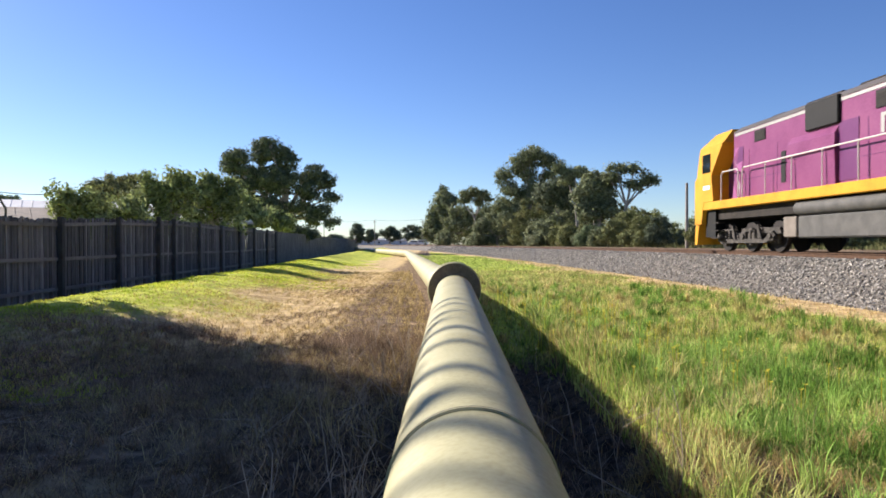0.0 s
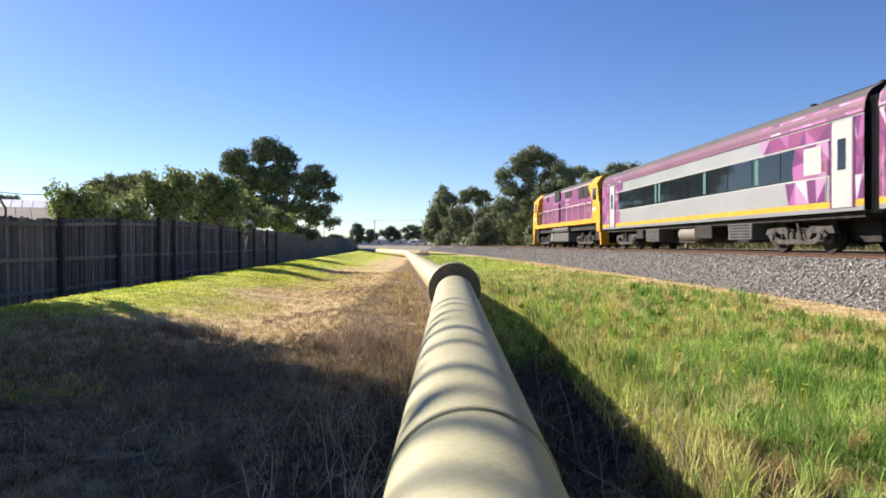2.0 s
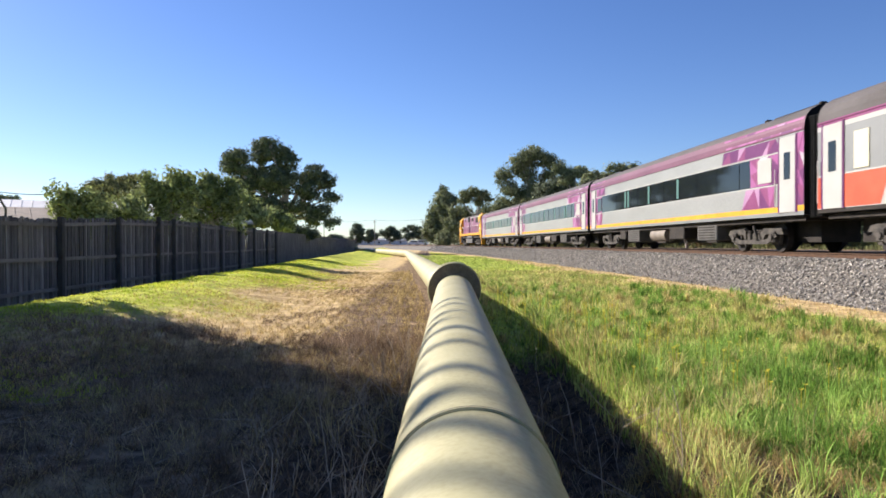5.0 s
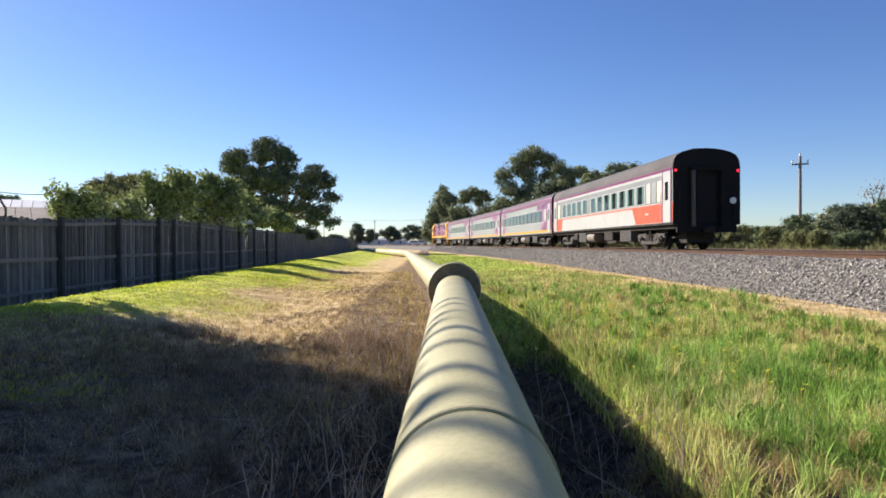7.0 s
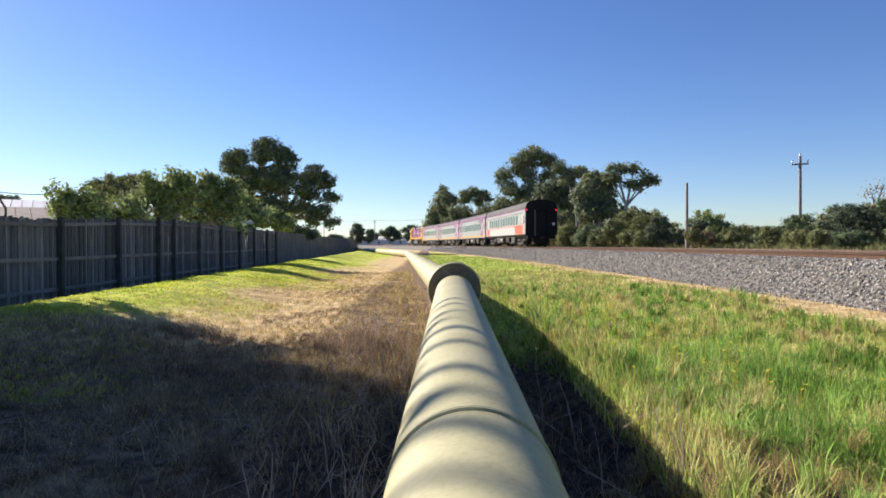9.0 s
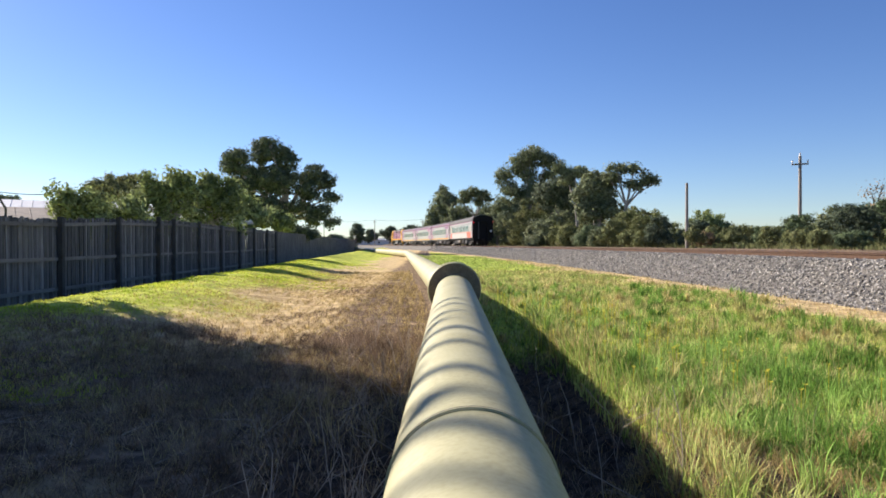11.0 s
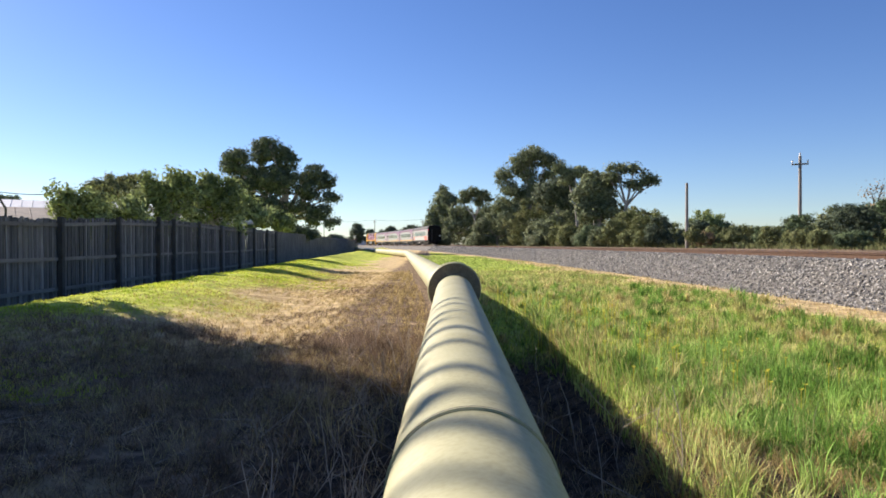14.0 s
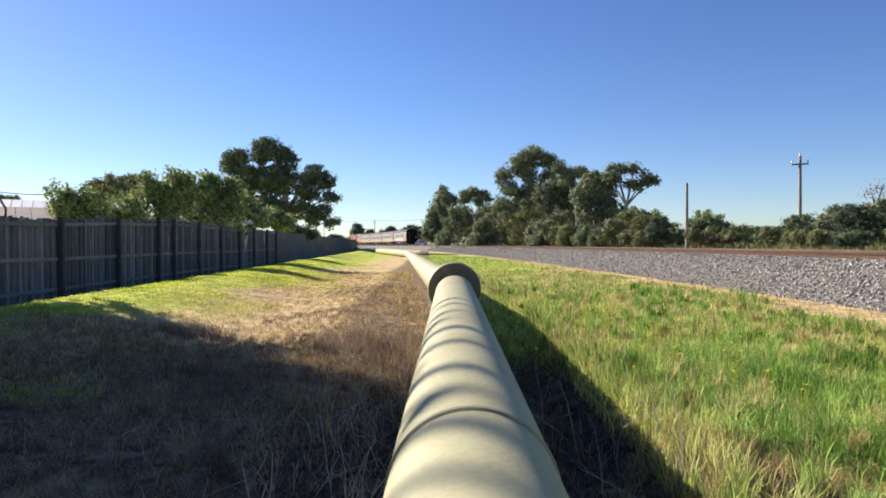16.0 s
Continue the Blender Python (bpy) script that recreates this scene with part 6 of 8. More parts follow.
tree("far_tree", -3.11, 400, [(0.0, 8.73, 1.96), (3.27, 7.75, 2.29), (-3.27, 6.44, 2.29), (0.65, 4.47, 2.95), (5.24, 4.47, 1.96)], "leaf_dark",
     "dark distant tree at the end of the line", count=4000, size=0.5, clump=0.8, trunk=0.3, seed=82, group='distant trees')
tree("far_tree", -1.24, 390, [(-0.64, 9.84, 1.92), (3.2, 8.88, 2.24), (-3.84, 8.24, 1.92), (1.6, 5.68, 2.88), (5.76, 5.04, 2.56), (-2.56, 4.4, 2.24)], "leaf_dark",
     "dark distant tree at the end of the line", count=4000, size=0.5, clump=0.8, trunk=0.3, seed=83, group='distant trees')
tree("far_tree", -7.29, 330, [(0.0, 3.08, 2.41), (-2.68, 3.88, 2.14), (3.21, 2.27, 1.61)], "leaf_dark",
     "dark distant tree at the end of the line", count=4000, size=0.5, clump=0.8, trunk=0.3, seed=84, group='distant trees')


# ---- utility poles ----
def pole(bearing, dist, height, r, arm=0.0, label="bare grey timber pole beyond the track"):
    x, y = place(bearing, dist)
    t = thing("utility_pole", pose(x, y, ground_z(x, y), 0, 0, -bearing), label, "utility pole")
    part("shaft", rod(B(), (0, 0, -0.3), (0, 0, height), r * 1.15, r * 0.85, n=12), "pole", t)
    if arm:
        part("crossarm", box(B(), -arm, arm, -0.06, 0.06, height - 0.75, height - 0.62, 0.01), "pole", t)
        for x in (-arm * 0.9, arm * 0.9, 0.0):
            z = height - 0.62 if x else height
            part("insulator", rod(B(), (x, 0, z), (x, 0, z + 0.28), 0.05, 0.07, n=8), "white_paint", t)
    return t


pole(20.8, 56.0, 5.0, 0.115)
pole(28.7, 66.0, 7.75, 0.14, 0.65, "tall timber power pole with short crossarm and insulators")
pole(13.7, 92, 7.0, 0.12)


# ---- grass, straw and stones ----
def blades(name, n, region, height, width, mat, seed, lie=0.3, keep=None, far_widen=0.0, label="", bias=1.6):
    """Many curved blades, more of them close by. region: x0, x1, y0, y1."""
    rng = np.random.default_rng(seed)
    x0, x1, y0, y1 = region
    y = y0 + (y1 - y0) * rng.random(n) ** bias
    x = x0 + (x1 - x0) * rng.random(n)
    # gather into tufts
    cx, cy = np.floor(x * 4.3), np.floor(y * 4.3)
    hx, hy = np.sin(cx * 127.1 + cy * 311.7 + seed) * 43758.5, np.sin(cx * 269.5 + cy * 183.3 + seed) * 43758.5
    tx, ty = (cx + hx - np.floor(hx)) / 4.3, (cy + hy - np.floor(hy)) / 4.3
    pull = rng.random(n) * 0.7
    x, y = x + (tx - x) * pull, y + (ty - y) * pull
    if keep is not None:
        ok = keep(x, y, rng)
        x, y = x[ok], y[ok]
    n = len(x)
    z = np.array([ground_z(float(a), float(b)) for a, b in zip(x, y)]) - 0.01
    patch = np.array([0.5 + 0.5 * noise.noise((float(a) * 0.8, float(b) * 0.8, seed)) for a, b in zip(x, y)])
    h = height * (0.45 + 0.6 * rng.random(n)) * (0.3 + 1.5 * patch ** 1.5)
    w = width * (0.7 + 0.6 * rng.random(n)) * (1 + far_widen * y)
    ang = rng.random(n) * 2 * math.pi
    face = rng.random(n) * 2 * math.pi
    bend = lie * (0.3 + rng.random(n) * 1.2)
    base = np.stack([x, y, z], 1)
    d = np.stack([np.cos(ang), np.sin(ang), np.zeros(n)], 1)
    side = np.stack([np.cos(face), np.sin(face), np.zeros(n)], 1) * w[:, None]
    lean1, lean2 = np.minimum(bend * 0.35, 0.9), np.minimum(bend, 1.5)
    up = np.array([0, 0, 1.0])
    mid = base + d * (np.sin(lean1) * h * 0.55)[:, None] + up * (np.cos(lean1) * h * 0.55)[:, None]
    tip = mid + d * (np.sin(lean2) * h * 0.5)[:, None] + up * (np.cos(lean2) * h * 0.5)[:, None]
    tip[:, 2] = np.maximum(tip[:, 2], z + 0.012)
    v = np.stack([base - side, base + side, mid + side * 0.75, mid - side * 0.75, tip], 1).reshape(-1, 3)
    k = np.arange(n)[:, None] * 5
    faces = (k + np.array([0, 1, 2, 3])).tolist() + (k + np.array([3, 2, 4])).tolist()
    ob = new(name, cloud_mesh(name, v, faces, [mat]))
    return tagged(ob, label, "grass", kind="stuff")


def right_side(x, y, rng):
    edge = np.where(y < 11.0, 0.08 + 0.0318 * y, 0.43 - 0.047 * (y - 11)) + 0.36
    toe = TRACK_X - 3.25 - np.maximum(y - 3, 0) ** 2 / (2 * RADIUS)
    bare = np.hypot((x - 1.7) / 0.75, (y - 3.4) / 0.65) < 0.75 + 0.3 * rng.random(len(x))
    edge = edge + 0.78 * np.clip((9.0 - y) / 3.0, 0, 1)
    return (x > edge + 0.1 * rng.random(len(x))) & (x < toe - 1.0 - 0.5 * np.sin(y * 0.6 + np.sin(y * 1.7)) - 1.0 * rng.random(len(x))) & ~(bare & (rng.random(len(x)) < 0.9))


def olive_zone(x, y, rng):
    return right_side(x, y, rng) & (rng.random(len(x)) < np.clip((x - 1.2) / 3.5, 0.2, 1.0))


def lawn_zone(x, y, rng):
    q = x - (-7.8 - 0.0425 * y)
    wob = 1.1 * np.sin(x * 0.9 + y * 0.37) + 0.6 * np.sin(y * 0.9)
    return (q > 0.25) & (q + wob < 3.6 + 2.4 * rng.random(len(x)))


def straw_zone(x, y, rng):
    q = x - (-7.8 - 0.0425 * y)
    off = x - (0.08 + 0.0318 * y)
    bare = (off > -1.0) & (y < 5.5) & (rng.random(len(x)) < 0.6)
    return ~bare & (q > 2.6 + np.clip((y - 15) * 0.045, 0, 2.2) + 2.2 * rng.random(len(x))) & (x < np.where(y < 11, 0.08 + 0.0318 * y, 0.43 - 0.047 * (y - 11)) - 0.33)


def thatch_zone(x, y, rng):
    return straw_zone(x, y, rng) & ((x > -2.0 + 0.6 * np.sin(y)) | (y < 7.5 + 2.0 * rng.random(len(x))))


def ditch_zone(x, y, rng):
    off = x - (0.08 + 0.0318 * y)
    return (off > 0.30) & (off < 1.25)


def patch_zone(x, y, rng):
    return np.hypot((x - 1.75) / 0.95, (y - 3.5) / 0.8) < 0.7 + 0.3 * rng.random(len(x))


def verge_edge(x, y, rng):
    off = x - (0.08 + 0.0318 * y)
    return (off > 1.05) & (off < 1.5) & (y < 11)


blades("tall_grass", 125000, (0.4, 9.4, 1.6, 30), 0.15, 0.0036, "blade_green", 1, 1.1, right_side, far_widen=0.10, label="thick green grass beside the pipeline")
blades("olive_grass", 95000, (0.4, 9.4, 1.6, 34), 0.20, 0.0028, "blade_olive", 2, 1.3, olive_zone, far_widen=0.10, label="seeding olive and straw-coloured grass beside the track")
blades("far_grass", 30000, (-2.5, 9.4, 26, 75), 0.16, 0.006, "blade_green", 3, 0.8, right_side, far_widen=0.05, bias=1.2, label="green grass running along the railway")
blades("seed_stalks", 4500, (0.6, 9.0, 2.0, 26), 0.40, 0.0016, "blade_olive", 8, 0.5, right_side, far_widen=0.08, label="tall thin seed stalks above the grass")
blades("lush_tufts", 16000, (1.9, 4.6, 2.2, 8), 0.32, 0.0042, "blade_lush", 10, 1.0, right_side, label="lush long green grass tufts")
blades("verge_fringe", 5000, (0.9, 2.0, 2.8, 11), 0.34, 0.003, "blade_green", 17, 0.8, verge_edge, far_widen=0.05, bias=1.2, label="tall grass fringe along the shaded ditch")
blades("fringe_straw", 2200, (0.9, 2.0, 2.8, 11), 0.40, 0.0022, "straw", 18, 0.9, verge_edge, far_widen=0.05, bias=1.2, label="dry stems in the grass fringe along the ditch")
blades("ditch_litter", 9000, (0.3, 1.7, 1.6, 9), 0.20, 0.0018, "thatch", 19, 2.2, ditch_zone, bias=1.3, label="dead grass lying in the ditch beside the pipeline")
blades("patch_straw", 12000, (0.8, 2.8, 2.6, 4.5), 0.20, 0.0019, "straw", 20, 1.7, patch_zone, bias=1.0, label="dry tan grass flattened round a bare hollow")
blades("patch_thatch", 4000, (0.8, 2.8, 2.6, 4.5), 0.18, 0.0019, "thatch", 22, 1.9, patch_zone, bias=1.0, label="brown dead grass round a bare hollow")
blades("lawn_grass", 120000, (-13, -2.0, 5.2, 40), 0.06, 0.003, "lawn", 4, 0.8, lawn_zone, far_widen=0.14, label="short mown green lawn beside the fence")
blades("dry_straw", 75000, (-8.0, 0.6, 5.0, 30), 0.13, 0.002, "straw", 5, 2.2, straw_zone, far_widen=0.10, label="cut dry straw lying on the ground")
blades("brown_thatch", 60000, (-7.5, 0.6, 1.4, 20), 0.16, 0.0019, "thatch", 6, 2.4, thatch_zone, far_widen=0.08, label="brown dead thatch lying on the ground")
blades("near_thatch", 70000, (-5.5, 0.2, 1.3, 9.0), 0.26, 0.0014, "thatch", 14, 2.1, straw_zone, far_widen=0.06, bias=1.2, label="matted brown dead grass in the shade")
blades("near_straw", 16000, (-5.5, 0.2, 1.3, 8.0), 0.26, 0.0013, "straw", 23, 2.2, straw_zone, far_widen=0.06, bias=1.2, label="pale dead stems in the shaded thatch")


def dead_stalks():
    """Leafless, branching weed stems beside the pipeline."""
    rng = random.Random(77)
    bm = B()

    def grow(p, d, length, r, depth):
        for k in range(4):
            q = p + d * (length / 4)
            rod(bm, p, q, r, r * 0.88, n=4, caps=False)
            p, r = q, r * 0.88
            d = (d + Vector((rng.gauss(0, 0.13), rng.gauss(0, 0.13), rng.gauss(0, 0.06)))).normalized()
            if depth and rng.random() < 0.55:
                side = (d + Vector((rng.gauss(0, 0.6), rng.gauss(0, 0.6), 0.1))).normalized()
                grow(p, side, length * rng.uniform(0.3, 0.55), r * 0.7, depth - 1)

    for _ in range(62):
        y = 2.0 + 5.5 * rng.random() ** 1.4
        x = 0.08 + 0.0318 * y - 0.36 - abs(rng.gauss(0, 0.38))
        d = Vector((rng.gauss(-0.1, 0.5), rng.gauss(0, 0.5), 0.8)).normalized()
        grow(Vector((x, y, ground_z(x, y) - 0.02)), d, rng.uniform(0.18, 0.5), rng.uniform(0.0026, 0.0042), 2)
    for _ in range(16):
        y = rng.uniform(2.6, 5.5)
        x = 0.08 + 0.0318 * y + rng.uniform(0.5, 1.2)
        d = Vector((rng.gauss(0.1, 0.6), rng.gauss(0, 0.5), 0.6)).normalized()
        grow(Vector((x, y, ground_z(x, y) - 0.02)), d, rng.uniform(0.3, 0.6), 0.0036, 1)
    for _ in range(40):
        x, y = rng.uniform(-3.6, -0.5), rng.uniform(2.0, 6.0)
        d = Vector((rng.gauss(0, 1), rng.gauss(0, 1), 0.12)).normalized()
        grow(Vector((x, y, ground_z(x, y) + 0.02)), d, rng.uniform(0.2, 0.45), 0.0034, 1)
    tagged(part("dead_weed_stems", bm, "dead_stalk"), "bleached leafless weed stems beside the pipeline", "weeds", kind="stuff")


dead_stalks()


def far_side(x, y, rng):
    side = np.hypot(x - (TRACK_X - RADIUS), y - CURVE_FROM) - RADIUS
    return (side > 9.0 + 5.0 * rng.random(len(x))) & (side < 34)


blades("far_scrub_grass", 50000, (-6, 62, 28, 170), 0.4, 0.012, "leaf_scrub", 15, 1.0, far_side, far_widen=0.015, bias=1.2, label="rough olive grass beyond the railway")
blades("far_green_scrub", 60000, (-6, 62, 28, 170), 0.8, 0.014, "leaf_scrub", 16, 0.9, far_side, far_widen=0.02, bias=1.2, label="rough green scrub beyond the railway")


def toe_zone(x, y, rng):
    toe = TRACK_X - 3.25 - np.maximum(y - 3, 0) ** 2 / (2 * RADIUS)
    return (x < toe + 0.25) & (x > toe - 2.8 * rng.random(len(x)))


def straw_patches(x, y, rng):
    p = np.sin(x * 1.1 + 0.6 * np.sin(y * 0.7)) + np.sin(y * 0.8 + x * 0.5)
    return right_side(x, y, rng) & (p > 0.55 + 0.5 * rng.random(len(x)))


blades("toe_straw", 34000, (4.0, 9.6, 8, 60), 0.10, 0.003, "straw", 12, 1.4, toe_zone, far_widen=0.06, bias=1.3, label="dry tan grass along the foot of the ballast")
blades("grass_straw", 9000, (0.9, 9.0, 2.0, 26), 0.14, 0.0024, "straw", 13, 1.6, straw_patches, far_widen=0.09, label="dry straw patches among the green grass")


def pipe_edge_weeds(x, y, rng):
    axis = np.where(y < 11, 0.08 + 0.0318 * y, 0.43 - 0.047 * (y - 11))
    off = x - axis
    return ((off < -0.32) & (off > -0.95) & (rng.random(len(x)) < 0.75)) | ((off > 0.5) & (off < 1.25) & (rng.random(len(x)) < 0.35))


blades("dry_weeds", 4000, (-1.6, 1.8, 4.0, 30), 0.34, 0.0016, "straw", 7, 0.8, pipe_edge_weeds, far_widen=0.06, label="dead upright weed stalks along the pipeline")


def tufts(name, count, region, height, mat, seed, label):
    """Separate clumps of long blades that fan out from their roots."""
    rng = np.random.default_rng(seed)
    x = region[0] + (region[1] - region[0]) * rng.random(count)
    y = region[2] + (region[3] - region[2]) * rng.random(count) ** 1.5
    ok = right_side(x, y, rng)
    x, y = x[ok], y[ok]
    verts, faces = [], []
    for cx, cy in zip(x, y):
        z = ground_z(float(cx), float(cy)) - 0.02
        size = height * rng.uniform(0.6, 1.3)
        for _ in range(42):
            a, l, h = rng.uniform(0, 2 * math.pi), rng.uniform(0.1, 0.75), size * rng.uniform(0.55, 1.1)
            w = rng.uniform(0.0016, 0.003) * (1 + 0.1 * cy)
            bx, by = cx + rng.normal() * 0.035, cy + rng.normal() * 0.035
            dx, dy = math.cos(a), math.sin(a)
            sx, sy = -dy * w, dx * w
            k = len(verts)
            m = (bx + dx * l * h * 0.4, by + dy * l * h * 0.4, z + h * 0.6)
            tip = (bx + dx * l * h * 1.2, by + dy * l * h * 1.2, z + h * (1.0 - 0.4 * l))
            verts += [(bx - sx, by - sy, z), (bx + sx, by + sy, z), (m[0] + sx, m[1] + sy, m[2]), (m[0] - sx, m[1] - sy, m[2]), tip]
            faces += [(k, k + 1, k + 2, k + 3), (k + 3, k + 2, k + 4)]
    return tagged(new(name, cloud_mesh(name, verts, faces, [mat])), label, "grass", kind="stuff")


tufts("green_tussocks", 460, (1.6, 8.6, 2.2, 20), 0.30, "blade_lush", 31, "green grass tussocks standing above the verge grass")
tufts("olive_tussocks", 300, (1.5, 8.8, 3.0, 24), 0.28, "blade_olive", 32, "olive seeding grass tussocks above the verge grass")
tufts("straw_tussocks", 30, (0.9, 8.8, 2.6, 20), 0.26, "straw", 33, "dry straw-coloured grass tussocks")


def stones():
    rng = np.random.default_rng(9)
    oct_v = np.array([(1, 0, 0), (-1, 0, 0), (0, 1, 0), (0, -1, 0), (0, 0, 1), (0, 0, -1)], float)
    oct_f = np.array([(0, 2, 4), (2, 1, 4), (1, 3, 4), (3, 0, 4), (2, 0, 5), (1, 2, 5), (3, 1, 5), (0, 3, 5)])
    n = 52000
    s = 9 + 130 * rng.random(n) ** 2.0
    off = -3.2 + 2.35 * rng.random(n)
    prof_x, prof_z = [-3.25, -2.95, -1.75, -0.9], [-0.2, -0.02, RAIL_Z - 0.17, RAIL_Z - 0.17]
    z = np.interp(off, prof_x, prof_z) + 0.012 * rng.normal(size=n)
    xy = np.array([beside_track(float(a), float(b)) for a, b in zip(s, off)])
    c = np.column_stack([xy, z])
    size = (0.021 + 0.022 * rng.random(n)) * (1 + np.maximum(s - 40, 0) * 0.012)
    jit = 0.65 + 0.7 * rng.random((n, 6, 1))
    rot = rng.normal(size=(n, 3, 3))
    q = np.linalg.qr(rot)[0]
    v = np.einsum("nij,kj->nki", q, oct_v) * jit * size[:, None, None] + c[:, None, :]
    f = (np.arange(n)[:, None, None] * 6 + oct_f).reshape(-1, 3)
    ob = new("ballast_stones", cloud_mesh("ballast_stones", v.reshape(-1, 3), f, ["ballast"]))
    tagged(ob, "loose crushed grey ballast stones", "ballast", kind="stuff")


stones()


def flowers():
    rng = random.Random(21)
    bm = B()
    for _ in range(170):
        x, y = rng.uniform(1.2, 3.6), rng.uniform(5.0, 14.0)
        z = ground_z(x, y) + rng.uniform(0.22, 0.36)
        rod(bm, (x, y, z - 0.3), (x, y, z), 0.0025, n=4, caps=False)
        for k in range(4):
            a = k * math.pi / 2 + rng.random()
            p = Vector((x, y, z))
            e = p + Vector((math.cos(a), math.sin(a), 0.4)) * 0.022
            w = Vector((-math.sin(a), math.cos(a), 0)) * 0.012
            bm.faces.new([bm.verts.new(c) for c in (p, p.lerp(e, 0.6) + w, e, p.lerp(e, 0.6) - w)])
    tagged(part("wildflowers", bm, "flower"), "small yellow wildflowers in the tall grass", "flower", kind="stuff")


flowers()


# ---- houses, sheds and street furniture ----
def house(bearing, dist, width, depth, eave, ridge, wall, roof, label, windows=0, turn=0.0, name="house"):
    x, y = place(bearing, dist)
    t = thing(name, pose(x, y, ground_z(x, y) - 0.05, 0, 0, -bearing + turn), label, "building")
    w = width / 2
    part("wall", side_prism(B(), [(0, 0), (depth, 0), (depth, eave), (depth / 2, ridge - 0.12), (0, eave)], -w, w), wall, t)
    for y0, z0, y1, z1 in ((-0.4, eave - 0.12, depth / 2, ridge), (depth + 0.4, eave - 0.12, depth / 2, ridge)):
        bm = side_prism(B(), [(y0, z0), (y1, z1), (y1, z1 + 0.06), (y0, z0 + 0.06)], -w - 0.4, w + 0.4)
        n = int(width / 0.5)
        s = (z1 - z0) / (y1 - y0)
        for k in range(n + 1):
            xx = -w - 0.4 + (width + 0.8) * k / n
            rod(bm, (xx, y0, z0 + 0.07), (xx, y1, z1 + 0.07), 0.012, n=5)
        part("roof", bm, roof, t)
    part("gutter", box(B(), -w - 0.4, w + 0.4, -0.5, -0.4, eave - 0.16, eave - 0.04), "steel", t)
    for k in range(windows):
        xx = -w + width * (k + 0.5) / windows
        win = part("window", box(B(), xx - 0.7, xx + 0.7, -0.03, 0.02, eave * 0.35, eave * 0.8), "white_paint", t)
        part("pane", box(B(), xx - 0.6, xx + 0.6, -0.045, -0.03, eave * 0.38, eave * 0.77), "window", win)
    return t


house(-31.5, 31, 10.0, 6.0, 2.3, 3.0, "cream", "roof_sheet", "low house with tan sheet roof behind the fence", 2)
house(-27.5, 42, 19.0, 8.0, 2.7, 3.85, "white_paint", "white_paint", "pale sheet-roofed shed behind the fruit trees", 3, name="shed")
house(-4.0, 440, 34.0, 12.0, 3.2, 4.6, "white_paint", "steel", "long white warehouse beyond the end of the track", 5, name="warehouse")
house(-2.6, 455, 16.0, 10.0, 2.8, 4.0, "white_paint", "roof_sheet", "small pale building beyond the end of the track", 3, name="warehouse")


def wire_post(bearing, dist, height, lean):
    x, y = place(bearing, dist)
    t = thing("wire_post", pose(x, y, ground_z(x, y), 0, 0, -bearing), "thin dark steel post with bent top behind the fence", "post", "bent posts")
    part("upright", rod(B(), (0, 0, -0.2), (0, 0, height), 0.03, n=8), "wire", t)
    part("arm", rod(B(), (0, 0, height - 0.02), (lean, 0, height + 0.45), 0.028, n=8), "wire", t)
    return t


wire_post(-31.1, 22, 2.45, -0.25)
wire_post(-26.6, 22, 2.45, -0.28)
wire_post(-25.4, 22, 2.55, 0.18)


def overhead_wire(a, b, sag, label, r=0.012):
    t = thing("overhead_wire", Matrix(), label, "wire")
    bm = B()
    a, b = Vector(a), Vector(b)
    pts = [a.lerp(b, k / 10) - Vector((0, 0, sag * 4 * (k / 10) * (1 - k / 10))) for k in range(11)]
    part("strand", bent_rod(bm, pts, r, 5), "wire", t)
    return t


def spot(bearing, dist, z):
    x, y = place(bearing, dist)
    return (x, y, z)


def post_tip(bearing, dist, height, lean):
    x, y = place(bearing, dist)
    a = radians(bearing)
    return (x + lean * math.cos(a), y - lean * math.sin(a), ground_z(x, y) + height + 0.43)


wire_post(-37.5, 23, 2.45, -0.25)
for p, q in (((-37.5, 23, 2.45, -0.25), (-31.1, 22, 2.45, -0.25)), ((-31.1, 22, 2.45, -0.25), (-26.6, 22, 2.45, -0.28))):
    overhead_wire(post_tip(*p), post_tip(*q), 0.06, "thin wire strung between bent posts behind the fence")


def signal_mast(bearing, dist, height):
    x, y = place(bearing, dist)
    t = thing("crossing_signal", pose(x, y, ground_z(x, y), 0, 0, -bearing), "white level crossing signal mast with red crossbuck", "signal")
    part("mast", rod(B(), (0, 0, -0.2), (0, 0, height), 0.09, n=10), "white_paint", t)
    for s in (-1, 1):
        arm = box(B(), -0.75, 0.75, -0.05, -0.02, -0.1, 0.1)
        o = part("crossbuck_arm", arm, "white_paint", t)
        o.matrix_local = pose(0, -0.1, height - 0.35, 0, s * 45, 0)
        part("lamp", rod(B(), (s * 0.4, -0.2, height - 1.3), (s * 0.4, -0.05, height - 1.3), 0.16, n=14), "red", t)
    part("lamp_bar", box(B(), -0.55, 0.55, -0.08, -0.04, height - 1.34, height - 1.26), "black", t)
    part("cabinet", box(B(), 0.4, 1.1, -0.3, 0.3, 0, 1.3, 0.03), "steel", t)
    return t


signal_mast(-6.0, 235, 4.6)
for b in (-8.5, -4.35, -0.4):
    pole(b, 300, 11.0, 0.16, 0.8, "distant timber power pole with crossarm")
for b0, b1 in ((-8.5, -4.35), (-4.35, -0.4)):
    (x0, y0), (x1, y1) = place(b0, 300), place(b1, 300)
    overhead_wire((x0, y0, ground_z(x0, y0) + 11.2), (x1, y1, ground_z(x1, y1) + 11.2), 0.5, "distant overhead power line", 0.04)


